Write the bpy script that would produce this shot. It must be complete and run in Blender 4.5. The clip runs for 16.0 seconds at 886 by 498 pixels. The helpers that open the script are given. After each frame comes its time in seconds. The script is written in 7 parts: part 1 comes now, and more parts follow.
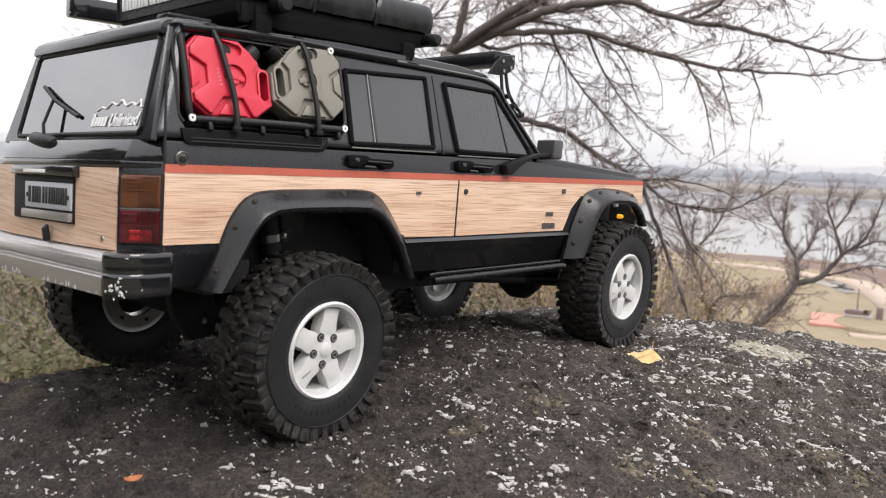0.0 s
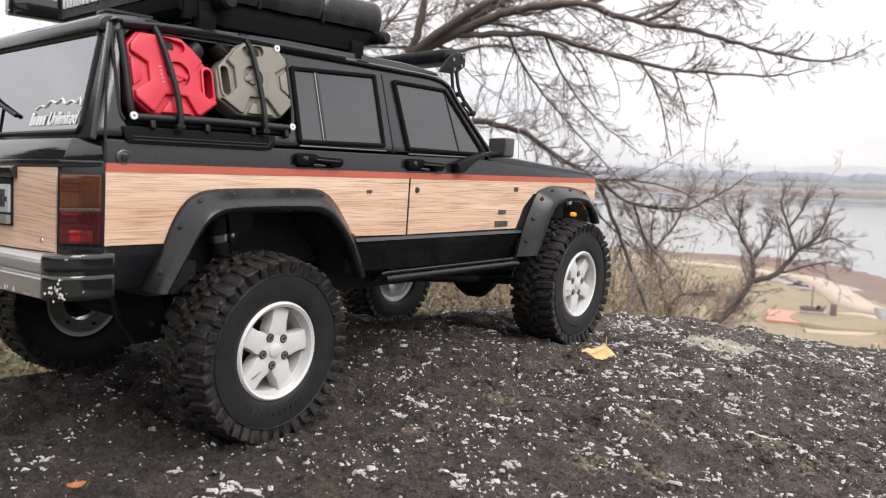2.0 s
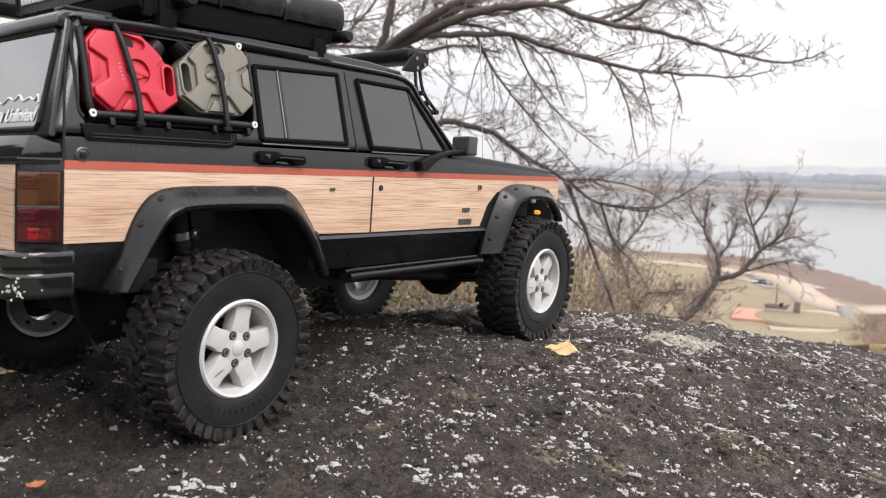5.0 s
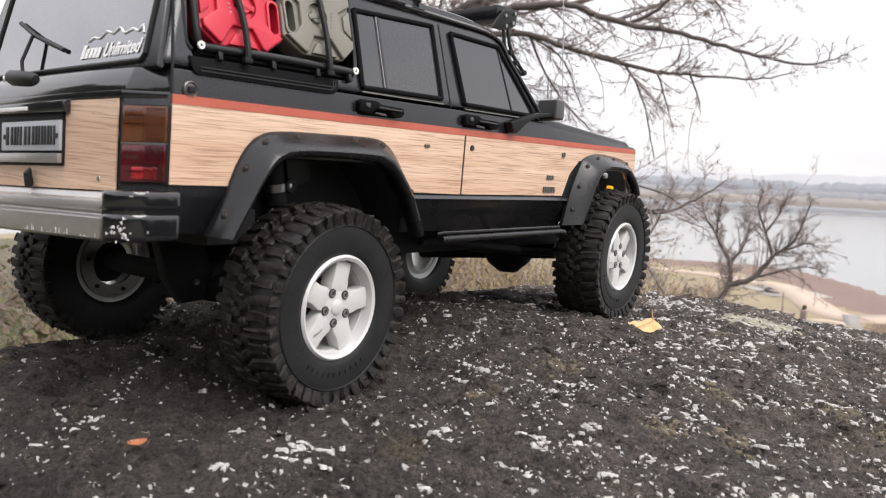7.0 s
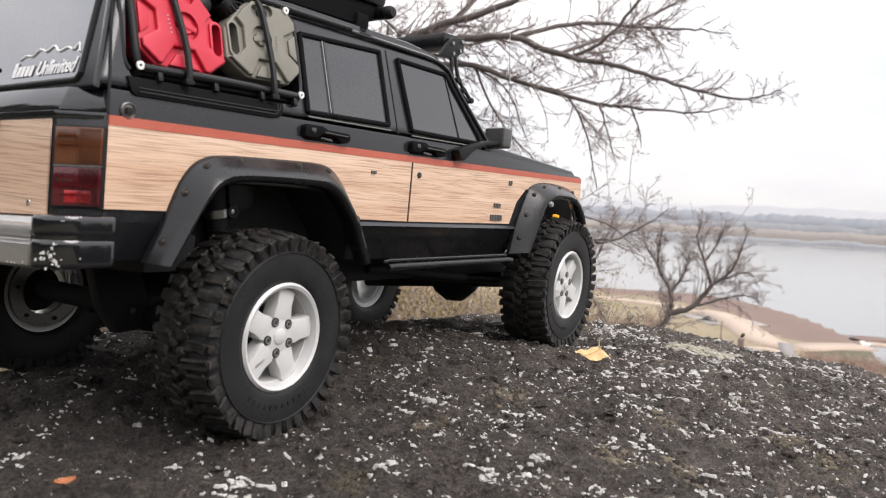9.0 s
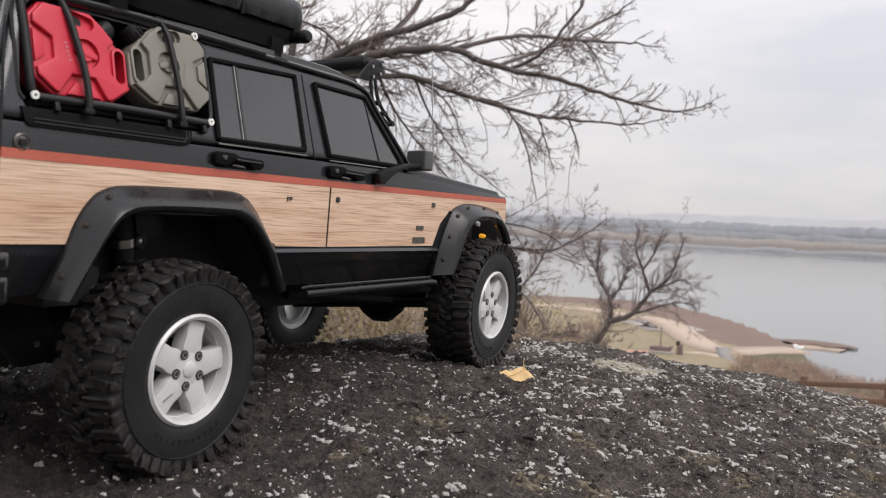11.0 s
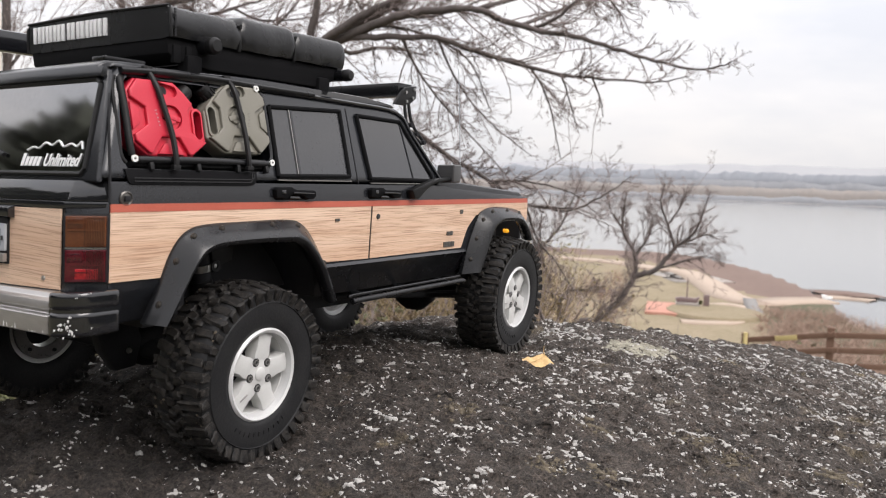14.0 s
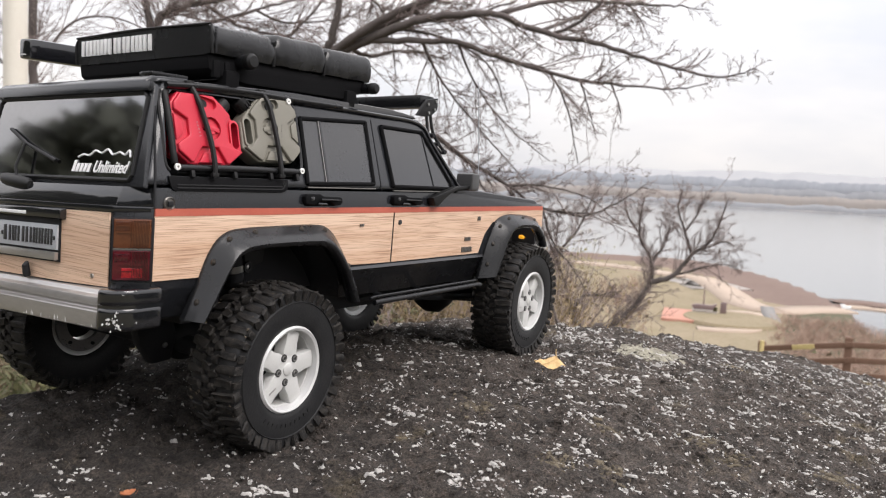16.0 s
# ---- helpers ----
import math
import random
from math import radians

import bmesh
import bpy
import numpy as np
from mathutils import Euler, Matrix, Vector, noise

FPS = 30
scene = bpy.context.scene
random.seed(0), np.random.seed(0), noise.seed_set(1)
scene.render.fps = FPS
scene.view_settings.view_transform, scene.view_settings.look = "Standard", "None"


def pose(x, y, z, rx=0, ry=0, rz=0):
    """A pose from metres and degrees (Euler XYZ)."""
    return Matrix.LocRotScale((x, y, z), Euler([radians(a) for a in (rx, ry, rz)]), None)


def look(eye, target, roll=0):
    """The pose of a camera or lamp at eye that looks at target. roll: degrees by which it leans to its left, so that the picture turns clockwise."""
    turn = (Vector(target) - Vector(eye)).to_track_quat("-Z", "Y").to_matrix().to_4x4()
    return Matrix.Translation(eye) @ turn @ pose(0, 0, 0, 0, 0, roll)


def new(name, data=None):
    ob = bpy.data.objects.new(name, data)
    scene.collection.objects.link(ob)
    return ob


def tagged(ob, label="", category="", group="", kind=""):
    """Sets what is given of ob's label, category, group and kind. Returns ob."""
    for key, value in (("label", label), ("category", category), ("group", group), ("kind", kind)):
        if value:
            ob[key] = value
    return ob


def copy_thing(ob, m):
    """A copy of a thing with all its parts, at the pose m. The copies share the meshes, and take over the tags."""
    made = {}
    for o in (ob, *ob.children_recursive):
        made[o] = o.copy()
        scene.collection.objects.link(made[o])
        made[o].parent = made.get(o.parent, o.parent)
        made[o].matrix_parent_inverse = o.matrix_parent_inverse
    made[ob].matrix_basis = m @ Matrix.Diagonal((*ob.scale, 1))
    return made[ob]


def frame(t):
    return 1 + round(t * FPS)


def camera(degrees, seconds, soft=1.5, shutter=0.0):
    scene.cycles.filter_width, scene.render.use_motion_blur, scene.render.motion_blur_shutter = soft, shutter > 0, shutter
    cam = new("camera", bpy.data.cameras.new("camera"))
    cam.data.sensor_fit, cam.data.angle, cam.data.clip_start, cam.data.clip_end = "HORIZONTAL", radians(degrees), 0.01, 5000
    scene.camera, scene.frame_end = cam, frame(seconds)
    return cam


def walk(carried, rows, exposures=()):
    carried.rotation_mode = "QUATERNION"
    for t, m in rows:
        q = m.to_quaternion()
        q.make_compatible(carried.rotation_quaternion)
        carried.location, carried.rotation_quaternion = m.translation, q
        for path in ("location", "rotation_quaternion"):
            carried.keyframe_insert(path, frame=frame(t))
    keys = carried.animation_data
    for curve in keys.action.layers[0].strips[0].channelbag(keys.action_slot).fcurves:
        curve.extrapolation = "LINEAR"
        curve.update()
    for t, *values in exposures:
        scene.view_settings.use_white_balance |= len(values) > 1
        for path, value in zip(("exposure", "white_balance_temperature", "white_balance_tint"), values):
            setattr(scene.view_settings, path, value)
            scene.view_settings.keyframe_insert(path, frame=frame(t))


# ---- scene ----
cam = camera(56.2, 16.0, soft=1.1)
METRES, EYE, TILT, LEAN, TURN = 0.2709, 0.15, -5.8, -2.2, 0.0
ROWS = [
    (0.0, 0.0, 0.0, 0.0, 0.0, 0.0, -0.0),
    (0.5, -0.0026, 0.007, -0.0099, -0.56, -0.09, 0.1),
    (1.0, -0.0028, 0.0124, -0.0172, -1.24, -0.12, 0.26),
    (1.5, 0.015, 0.0093, -0.0101, -1.96, -0.02, 0.46),
    (2.0, 0.0247, 0.0045, -0.0097, -2.6, 0.15, 0.72),
    (2.5, 0.0376, -0.0024, -0.0022, -3.16, 0.31, 0.94),
    (3.0, 0.0467, -0.0046, -0.007, -3.66, 0.37, 1.07),
    (5.5, 0.0332, -0.0104, -0.0237, -4.8, 0.11, 0.9),
    (6.0, 0.0085, -0.0071, -0.0565, -4.77, 0.2, 0.78),
    (6.5, -0.084, 0.045, -0.0928, -4.53, 0.34, 0.58),
    (7.0, -0.1572, 0.1076, -0.1079, -4.35, 0.44, 0.28),
    (7.5, -0.1745, 0.128, -0.1185, -4.65, 0.71, 0.16),
    (8.0, -0.1801, 0.1402, -0.1414, -5.52, 1.12, 0.19),
    (8.5, -0.1593, 0.1368, -0.1444, -6.71, 1.71, 0.21),
    (9.0, -0.158, 0.1337, -0.1094, -8.13, 2.41, 0.22),
    (9.5, -0.1399, 0.135, -0.0905, -9.44, 2.9, 0.35),
    (10.0, -0.1221, 0.133, -0.0845, -10.53, 3.17, 0.59),
    (12.5, -0.0963, 0.121, -0.071, -12.71, 2.21, 1.06),
    (13.0, -0.1092, 0.0835, -0.06, -12.12, 1.24, 1.23),
    (13.5, -0.1408, -0.0163, 0.0076, -11.17, 0.32, 1.5),
    (14.0, -0.1625, -0.1258, 0.0543, -10.25, -0.11, 1.55),
    (14.5, -0.16, -0.1857, 0.0927, -9.73, -0.02, 1.18),
    (15.0, -0.1556, -0.207, 0.0842, -9.46, 0.11, 0.68),
    (15.5, -0.1574, -0.2125, 0.0558, -9.32, 0.1, 0.53),
    (16.0, -0.1869, -0.2334, 0.0618, -9.13, 0.08, 0.59),
]
EXPOSURES = [(t, e + 0.05, 6600, 13) for t, e in ((0.0, 0.84), (6.3, 0.79), (7.3, 0.89), (8.3, 0.88), (9.5, 0.72), (10.2, 0.54), (12.0, 0.26), (13.0, 0.36), (14.0, 0.70), (15.0, 0.70), (15.5, 0.66), (16.0, 0.74))]
# a phone lens focused on the truck
cam.data.dof.use_dof, cam.data.dof.focus_distance, cam.data.dof.aperture_fstop = True, 0.58, 20.0
walk(cam, [(t, pose(0, 0, EYE, TILT, LEAN, TURN) @ pose(METRES * x, METRES * y, METRES * z, 90 + pitch, roll, yaw)) for t, x, y, z, yaw, pitch, roll in ROWS], EXPOSURES)


# ---- light: overcast winter sky, weak wide sun ----
world = bpy.data.worlds.new("overcast_sky")
scene.world = world
world.use_nodes = True
wn, wl = world.node_tree.nodes, world.node_tree.links
wn.clear()


def wnode(kind, **values):
    n = wn.new(kind)
    for key, value in values.items():
        n.inputs[key].default_value = value
    return n


sky = wn.new("ShaderNodeTexSky")
sky.sky_type = "NISHITA"
sky.sun_disc = False
sky.sun_elevation, sky.sun_rotation = radians(40), radians(130)
sky_dim = wn.new("ShaderNodeVectorMath")
sky_dim.operation = "SCALE"
sky_dim.inputs["Scale"].default_value = 0.10
w_co = wn.new("ShaderNodeTexCoord")
w_map = wnode("ShaderNodeMapping", Scale=(1.0, 1.0, 3.2))
w_noise = wnode("ShaderNodeTexNoise", Scale=2.4, Detail=5.0, Roughness=0.55)
w_ramp = wn.new("ShaderNodeValToRGB")
w_ramp.color_ramp.elements[0].position, w_ramp.color_ramp.elements[1].position = 0.32, 0.68
w_ramp.color_ramp.elements[0].color = (0.735, 0.762, 0.81, 1)
w_ramp.color_ramp.elements[1].color = (1.0, 0.98, 0.96, 1)
w_mix = wn.new("ShaderNodeMix")
w_mix.data_type = "RGBA"
w_mix.inputs["Factor"].default_value = 0.92
w_bg = wnode("ShaderNodeBackground", Strength=0.72)
w_out = wn.new("ShaderNodeOutputWorld")
w_dir, w_up = wn.new("ShaderNodeSeparateXYZ"), wn.new("ShaderNodeMapRange")
for key, value in (("From Min", 0.0), ("From Max", 1.0), ("To Min", 0.60), ("To Max", 1.50)):
    w_up.inputs[key].default_value = value
wl.new(w_co.outputs["Generated"], w_dir.inputs["Vector"])
wl.new(w_dir.outputs["Z"], w_up.inputs["Value"])
wl.new(w_up.outputs["Result"], w_bg.inputs["Strength"])
wl.new(sky.outputs["Color"], sky_dim.inputs[0])
wl.new(w_co.outputs["Generated"], w_map.inputs["Vector"])
wl.new(w_map.outputs["Vector"], w_noise.inputs["Vector"])
wl.new(w_noise.outputs["Fac"], w_ramp.inputs["Fac"])
wl.new(sky_dim.outputs["Vector"], w_mix.inputs["A"])
wl.new(w_ramp.outputs["Color"], w_mix.inputs["B"])
wl.new(w_mix.outputs["Result"], w_bg.inputs["Color"])
wl.new(w_bg.outputs["Background"], w_out.inputs["Surface"])

sun_data = bpy.data.lights.new("sun", "SUN")
sun_data.energy, sun_data.angle, sun_data.color = 1.45, radians(38), (1.0, 0.97, 0.94)
sun = new("sun", sun_data)
sun.matrix_world = look((4.8, -4.0, 6.6), (0.2, 0.6, 0))


# ---- materials ----
def mat(name, base, other=None, rough=0.5, metal=0.0, scale=60.0, fine=400.0, bump=0.0, spread=0.5, coat=0.0, spec=0.5, stretch=(1, 1, 1), rough_var=0.08, per_object=0.0):
    """A surface of two colours mixed at two scales, with uneven gloss and fine relief."""
    m = bpy.data.materials.new(name)
    m.use_nodes = True
    n, l = m.node_tree.nodes, m.node_tree.links
    b = n["Principled BSDF"]
    b.inputs["Metallic"].default_value = metal
    b.inputs["Coat Weight"].default_value = coat
    b.inputs["Coat Roughness"].default_value = 0.08
    b.inputs["Specular IOR Level"].default_value = spec
    other = other or tuple(c * 0.8 for c in base)
    co = n.new("ShaderNodeTexCoord")
    mp = n.new("ShaderNodeMapping")
    mp.inputs["Scale"].default_value = stretch
    l.new(co.outputs["Object"], mp.inputs["Vector"])
    big, small = n.new("ShaderNodeTexNoise"), n.new("ShaderNodeTexNoise")
    for t, s in ((big, scale), (small, fine)):
        t.inputs["Scale"].default_value, t.inputs["Detail"].default_value = s, 4.0
        l.new(mp.outputs["Vector"], t.inputs["Vector"])
    add = n.new("ShaderNodeMath")
    add.operation = "MULTIPLY_ADD"
    add.inputs[1].default_value = 0.5
    l.new(small.outputs["Fac"], add.inputs[0])
    half = n.new("ShaderNodeMath")
    half.operation = "MULTIPLY"
    half.inputs[1].default_value = 0.5
    l.new(big.outputs["Fac"], half.inputs[0])
    l.new(half.outputs["Value"], add.inputs[2])
    ramp = n.new("ShaderNodeMapRange")
    ramp.inputs["From Min"].default_value, ramp.inputs["From Max"].default_value = 0.5 - spread / 2, 0.5 + spread / 2
    l.new(add.outputs["Value"], ramp.inputs["Value"])
    mix = n.new("ShaderNodeMix")
    mix.data_type = "RGBA"
    mix.inputs["A"].default_value, mix.inputs["B"].default_value = (*base, 1), (*other, 1)
    l.new(ramp.outputs["Result"], mix.inputs["Factor"])
    colour = mix.outputs["Result"]
    if per_object:
        info, hsv, vary = n.new("ShaderNodeObjectInfo"), n.new("ShaderNodeHueSaturation"), n.new("ShaderNodeMapRange")
        vary.inputs["To Min"].default_value, vary.inputs["To Max"].default_value = 1 - per_object, 1 + per_object
        l.new(info.outputs["Random"], vary.inputs["Value"])
        l.new(vary.outputs["Result"], hsv.inputs["Value"])
        l.new(colour, hsv.inputs["Color"])
        colour = hsv.outputs["Color"]
    l.new(colour, b.inputs["Base Color"])
    rg = n.new("ShaderNodeMapRange")
    rg.inputs["To Min"].default_value, rg.inputs["To Max"].default_value = max(0.02, rough - rough_var), min(1.0, rough + rough_var)
    l.new(big.outputs["Fac"], rg.inputs["Value"])
    l.new(rg.outputs["Result"], b.inputs["Roughness"])
    if bump:
        bp = n.new("ShaderNodeBump")
        bp.inputs["Strength"].default_value = bump
        bp.inputs["Distance"].default_value = 0.3 / fine
        l.new(small.outputs["Fac"], bp.inputs["Height"])
        l.new(bp.outputs["Normal"], b.inputs["Normal"])
    return m


def wood_mat():
    m = bpy.data.materials.new("oak_veneer")
    m.use_nodes = True
    n, l = m.node_tree.nodes, m.node_tree.links
    b = n["Principled BSDF"]
    co = n.new("ShaderNodeTexCoord")
    wide, lines = n.new("ShaderNodeMapping"), n.new("ShaderNodeMapping")
    wide.inputs["Scale"].default_value = (6, 6, 170)
    lines.inputs["Scale"].default_value = (34, 34, 2500)
    bend = n.new("ShaderNodeTexNoise")
    bend.inputs["Scale"].default_value, bend.inputs["Detail"].default_value = 28, 2
    l.new(co.outputs["Object"], bend.inputs["Vector"])
    push = n.new("ShaderNodeVectorMath")
    push.operation = "MULTIPLY_ADD"
    push.inputs[1].default_value = (0.0, 0.0, 0.0022)
    l.new(bend.outputs["Color"], push.inputs[0])
    l.new(co.outputs["Object"], push.inputs[2])
    out = []
    for mp, detail in ((wide, 3), (lines, 5)):
        l.new(push.outputs["Vector"], mp.inputs["Vector"])
        t = n.new("ShaderNodeTexNoise")
        t.inputs["Scale"].default_value, t.inputs["Detail"].default_value = 1.0, detail
        l.new(mp.outputs["Vector"], t.inputs["Vector"])
        out.append(t)
    r1, r2 = n.new("ShaderNodeValToRGB"), n.new("ShaderNodeValToRGB")
    r1.color_ramp.elements[0].position, r1.color_ramp.elements[1].position = 0.35, 0.65
    r1.color_ramp.elements[0].color, r1.color_ramp.elements[1].color = (0.60, 0.393, 0.268, 1), (0.745, 0.550, 0.412, 1)
    r2.color_ramp.elements[0].position, r2.color_ramp.elements[1].position = 0.36, 0.50
    r2.color_ramp.elements[0].color, r2.color_ramp.elements[1].color = (0.40, 0.29, 0.23, 1), (1, 1, 1, 1)
    l.new(out[0].outputs["Fac"], r1.inputs["Fac"])
    l.new(out[1].outputs["Fac"], r2.inputs["Fac"])
    mul = n.new("ShaderNodeMix")
    mul.data_type, mul.blend_type = "RGBA", "MULTIPLY"
    mul.inputs["Factor"].default_value = 0.70
    l.new(r1.outputs["Color"], mul.inputs["A"])
    l.new(r2.outputs["Color"], mul.inputs["B"])
    l.new(mul.outputs["Result"], b.inputs["Base Color"])
    b.inputs["Roughness"].default_value = 0.42
    bp = n.new("ShaderNodeBump")
    bp.inputs["Strength"].default_value, bp.inputs["Distance"].default_value = 0.12, 0.0004
    l.new(out[1].outputs["Fac"], bp.inputs["Height"])
    l.new(bp.outputs["Normal"], b.inputs["Normal"])
    return m


def rock_mat():
    m = bpy.data.materials.new("lichen_rock")
    m.use_nodes = True
    n, l = m.node_tree.nodes, m.node_tree.links
    b = n["Principled BSDF"]
    co = n.new("ShaderNodeTexCoord")

    def tex(kind, scale, detail=4.0, vector=None, rough=0.55):
        t = n.new(kind)
        t.inputs["Scale"].default_value = scale
        if kind == "ShaderNodeTexNoise":
            t.inputs["Detail"].default_value, t.inputs["Roughness"].default_value = detail, rough
        l.new(vector or co.outputs["Object"], t.inputs["Vector"])
        return t

    def ramp(source, lo, hi, a=(0, 0, 0, 1), z=(1, 1, 1, 1)):
        r = n.new("ShaderNodeValToRGB")
        r.color_ramp.elements[0].position, r.color_ramp.elements[1].position = lo, hi
        r.color_ramp.elements[0].color, r.color_ramp.elements[1].color = a, z
        l.new(source, r.inputs["Fac"])
        return r.outputs["Color"]

    def math(op, a, c):
        k = n.new("ShaderNodeMath")
        k.operation = op
        for i, v in enumerate((a, c)):
            if isinstance(v, (int, float)):
                k.inputs[i].default_value = v
            else:
                l.new(v, k.inputs[i])
        return k.outputs["Value"]

    def mix(f, a, c):
        k = n.new("ShaderNodeMix")
        k.data_type = "RGBA"
        for key, v in (("Factor", f), ("A", a), ("B", c)):
            if isinstance(v, tuple):
                k.inputs[key].default_value = v
            else:
                l.new(v, k.inputs[key])
        return k.outputs["Result"]

    warp = tex("ShaderNodeTexNoise", 190, 6, rough=0.65)
    shift = n.new("ShaderNodeVectorMath")
    shift.operation = "MULTIPLY_ADD"
    shift.inputs[1].default_value = (0.0045, 0.0045, 0.0045)
    l.new(warp.outputs["Color"], shift.inputs[0])
    l.new(co.outputs["Object"], shift.inputs[2])
    lay = n.new("ShaderNodeMapping")
    lay.vector_type = "TEXTURE"
    lay.inputs["Rotation"].default_value = (0, 0, radians(-53))
    lay.inputs["Scale"].default_value = (1.35, 0.85, 1.0)
    l.new(shift.outputs["Vector"], lay.inputs["Vector"])
    vec = lay.outputs["Vector"]
    grain = tex("ShaderNodeTexNoise", 300, 8, rough=0.68)
    mid = tex("ShaderNodeTexNoise", 38, 5)
    broad = tex("ShaderNodeTexNoise", 7, 3)
    dark = ramp(grain.outputs["Fac"], 0.3, 0.75, (0.0165, 0.0150, 0.0141, 1), (0.099, 0.085, 0.077, 1))
    brown = ramp(mid.outputs["Fac"], 0.3, 0.7, (0.0240, 0.0215, 0.0200, 1), (0.140, 0.118, 0.104, 1))
    base = mix(ramp(broad.outputs["Fac"], 0.35, 0.72, (0.25, 0.25, 0.25, 1), (0.75, 0.75, 0.75, 1)), dark, brown)
    olive = tex("ShaderNodeTexNoise", 17, 6)
    base = mix(ramp(olive.outputs["Fac"], 0.61, 0.70, z=(0.75, 0.75, 0.75, 1)), base, (0.20, 0.165, 0.105, 1))
    grit = tex("ShaderNodeTexNoise", 560, 8, rough=0.8)
    film = tex("ShaderNodeTexNoise", 135, 9, rough=0.78)
    base = mix(ramp(film.outputs["Fac"], 0.50, 0.62, z=(0.8, 0.8, 0.8, 1)), base, (0.142, 0.116, 0.100, 1))
    # Grain varies the rock colour; its dark lows also stand in for shaded pits.
    rough_grain = n.new("ShaderNodeMix")
    rough_grain.data_type, rough_grain.blend_type = "RGBA", "MULTIPLY"
    rough_grain.inputs["Factor"].default_value = 1.0
    l.new(base, rough_grain.inputs["A"])
    l.new(ramp(grit.outputs["Fac"], 0.38, 0.62, (0.18, 0.175, 0.17, 1), (1.9, 1.86, 1.8, 1)), rough_grain.inputs["B"])
    base = rough_grain.outputs["Result"]
    # Base colour darkens towards the left, its border broken up by noise.
    rock_xyz = n.new("ShaderNodeSeparateXYZ")
    l.new(co.outputs["Object"], rock_xyz.inputs["Vector"])
    left_dark = ramp(math("ADD", rock_xyz.outputs["X"], math("MULTIPLY", broad.outputs["Fac"], 0.3)), 0.0, 0.34, (0.55, 0.55, 0.55, 1), (1, 1, 1, 1))
    left_mul = n.new("ShaderNodeMix")
    left_mul.data_type, left_mul.blend_type = "RGBA", "MULTIPLY"
    left_mul.inputs["Factor"].default_value = 1.0
    l.new(base, left_mul.inputs["A"])
    l.new(left_dark, left_mul.inputs["B"])
    base = left_mul.outputs["Result"]
    cluster = tex("ShaderNodeTexNoise", 22, 3)
    patchy = tex("ShaderNodeTexNoise", 75, 4, vec)
    place = n.new("ShaderNodeSeparateXYZ")
    l.new(co.outputs["Object"], place.inputs["Vector"])
    spread = n.new("ShaderNodeMapRange")
    for key, value in (("From Min", -0.25), ("From Max", 0.32), ("To Min", 0.42), ("To Max", 1.35)):
        spread.inputs[key].default_value = value
    l.new(place.outputs["X"], spread.inputs["Value"])
    crowd = math("MULTIPLY", math("MULTIPLY", ramp(cluster.outputs["Fac"], 0.30, 0.56), ramp(patchy.outputs["Fac"], 0.40, 0.57)), spread.outputs["Result"])
    rag = tex("ShaderNodeTexNoise", 620, 6, rough=0.7)
    flakes = []
    for scale, keep in ((110, 0.05), (190, 0.20), (360, 0.42)):
        v = tex("ShaderNodeTexVoronoi", scale, vector=vec)
        cell = n.new("ShaderNodeSeparateColor")
        l.new(v.outputs["Color"], cell.inputs["Color"])
        chosen = math("LESS_THAN", cell.outputs["Red"], math("MULTIPLY", crowd, keep))
        near = math("LESS_THAN", math("ADD", v.outputs["Distance"], math("MULTIPLY", math("SUBTRACT", rag.outputs["Fac"], 0.5), 0.62)), math("ADD", math("MULTIPLY", cell.outputs["Green"], 0.26), 0.15))
        flakes.append(math("MULTIPLY", chosen, near))
    crumbs = tex("ShaderNodeTexNoise", 150, 9, rough=0.72)
    blotch = math("MULTIPLY", math("GREATER_THAN", crumbs.outputs["Fac"], 0.625), math("GREATER_THAN", crowd, 0.40))
    spots = math("MAXIMUM", math("MAXIMUM", math("MAXIMUM", flakes[0], flakes[1]), flakes[2]), blotch)
    tone = tex("ShaderNodeTexNoise", 260, 3)
    pale = ramp(tone.outputs["Fac"], 0.3, 0.7, (0.40, 0.385, 0.365, 1), (0.84, 0.825, 0.80, 1))
    col = mix(spots, base, pale)
    l.new(col, b.inputs["Base Color"])
    b.inputs["Roughness"].default_value = 0.82
    b.inputs["Specular IOR Level"].default_value = 0.35
    height = math("ADD", math("ADD", math("MULTIPLY", grit.outputs["Fac"], 0.60), math("MULTIPLY", grain.outputs["Fac"], 1.1)), math("ADD", math("MULTIPLY", mid.outputs["Fac"], 2.6), math("MULTIPLY", spots, 0.7)))
    bp = n.new("ShaderNodeBump")
    bp.inputs["Strength"].default_value, bp.inputs["Distance"].default_value = 1.0, 0.0042
    l.new(height, bp.inputs["Height"])
    l.new(bp.outputs["Normal"], b.inputs["Normal"])
    return m


BLACK = mat("satin_black_paint", (0.0125, 0.0134, 0.0160), (0.0185, 0.0198, 0.0232), rough=0.22, scale=30, fine=900, spec=0.6, bump=0.03)
GLOSS = mat("gloss_black_paint", (0.0076, 0.0080, 0.0098), (0.0110, 0.0116, 0.0135), rough=0.10, scale=40, fine=900, coat=0.7, spec=0.6)
MATTE = mat("black_underbody", (0.0150, 0.0152, 0.0168), (0.0230, 0.0232, 0.0250), rough=0.6, scale=60, fine=700, bump=0.1, spec=0.16)
PLASTIC = mat("black_flare_plastic", (0.0062, 0.0064, 0.0074), (0.0110, 0.0114, 0.0126), rough=0.26, scale=45, fine=1500, bump=0.06, spec=0.42, rough_var=0.12)
RUBBER = mat("tyre_rubber", (0.0095, 0.0099, 0.0112), (0.021, 0.0206, 0.0208), rough=0.5, scale=70, fine=700, bump=0.3, spread=0.35, spec=0.24)
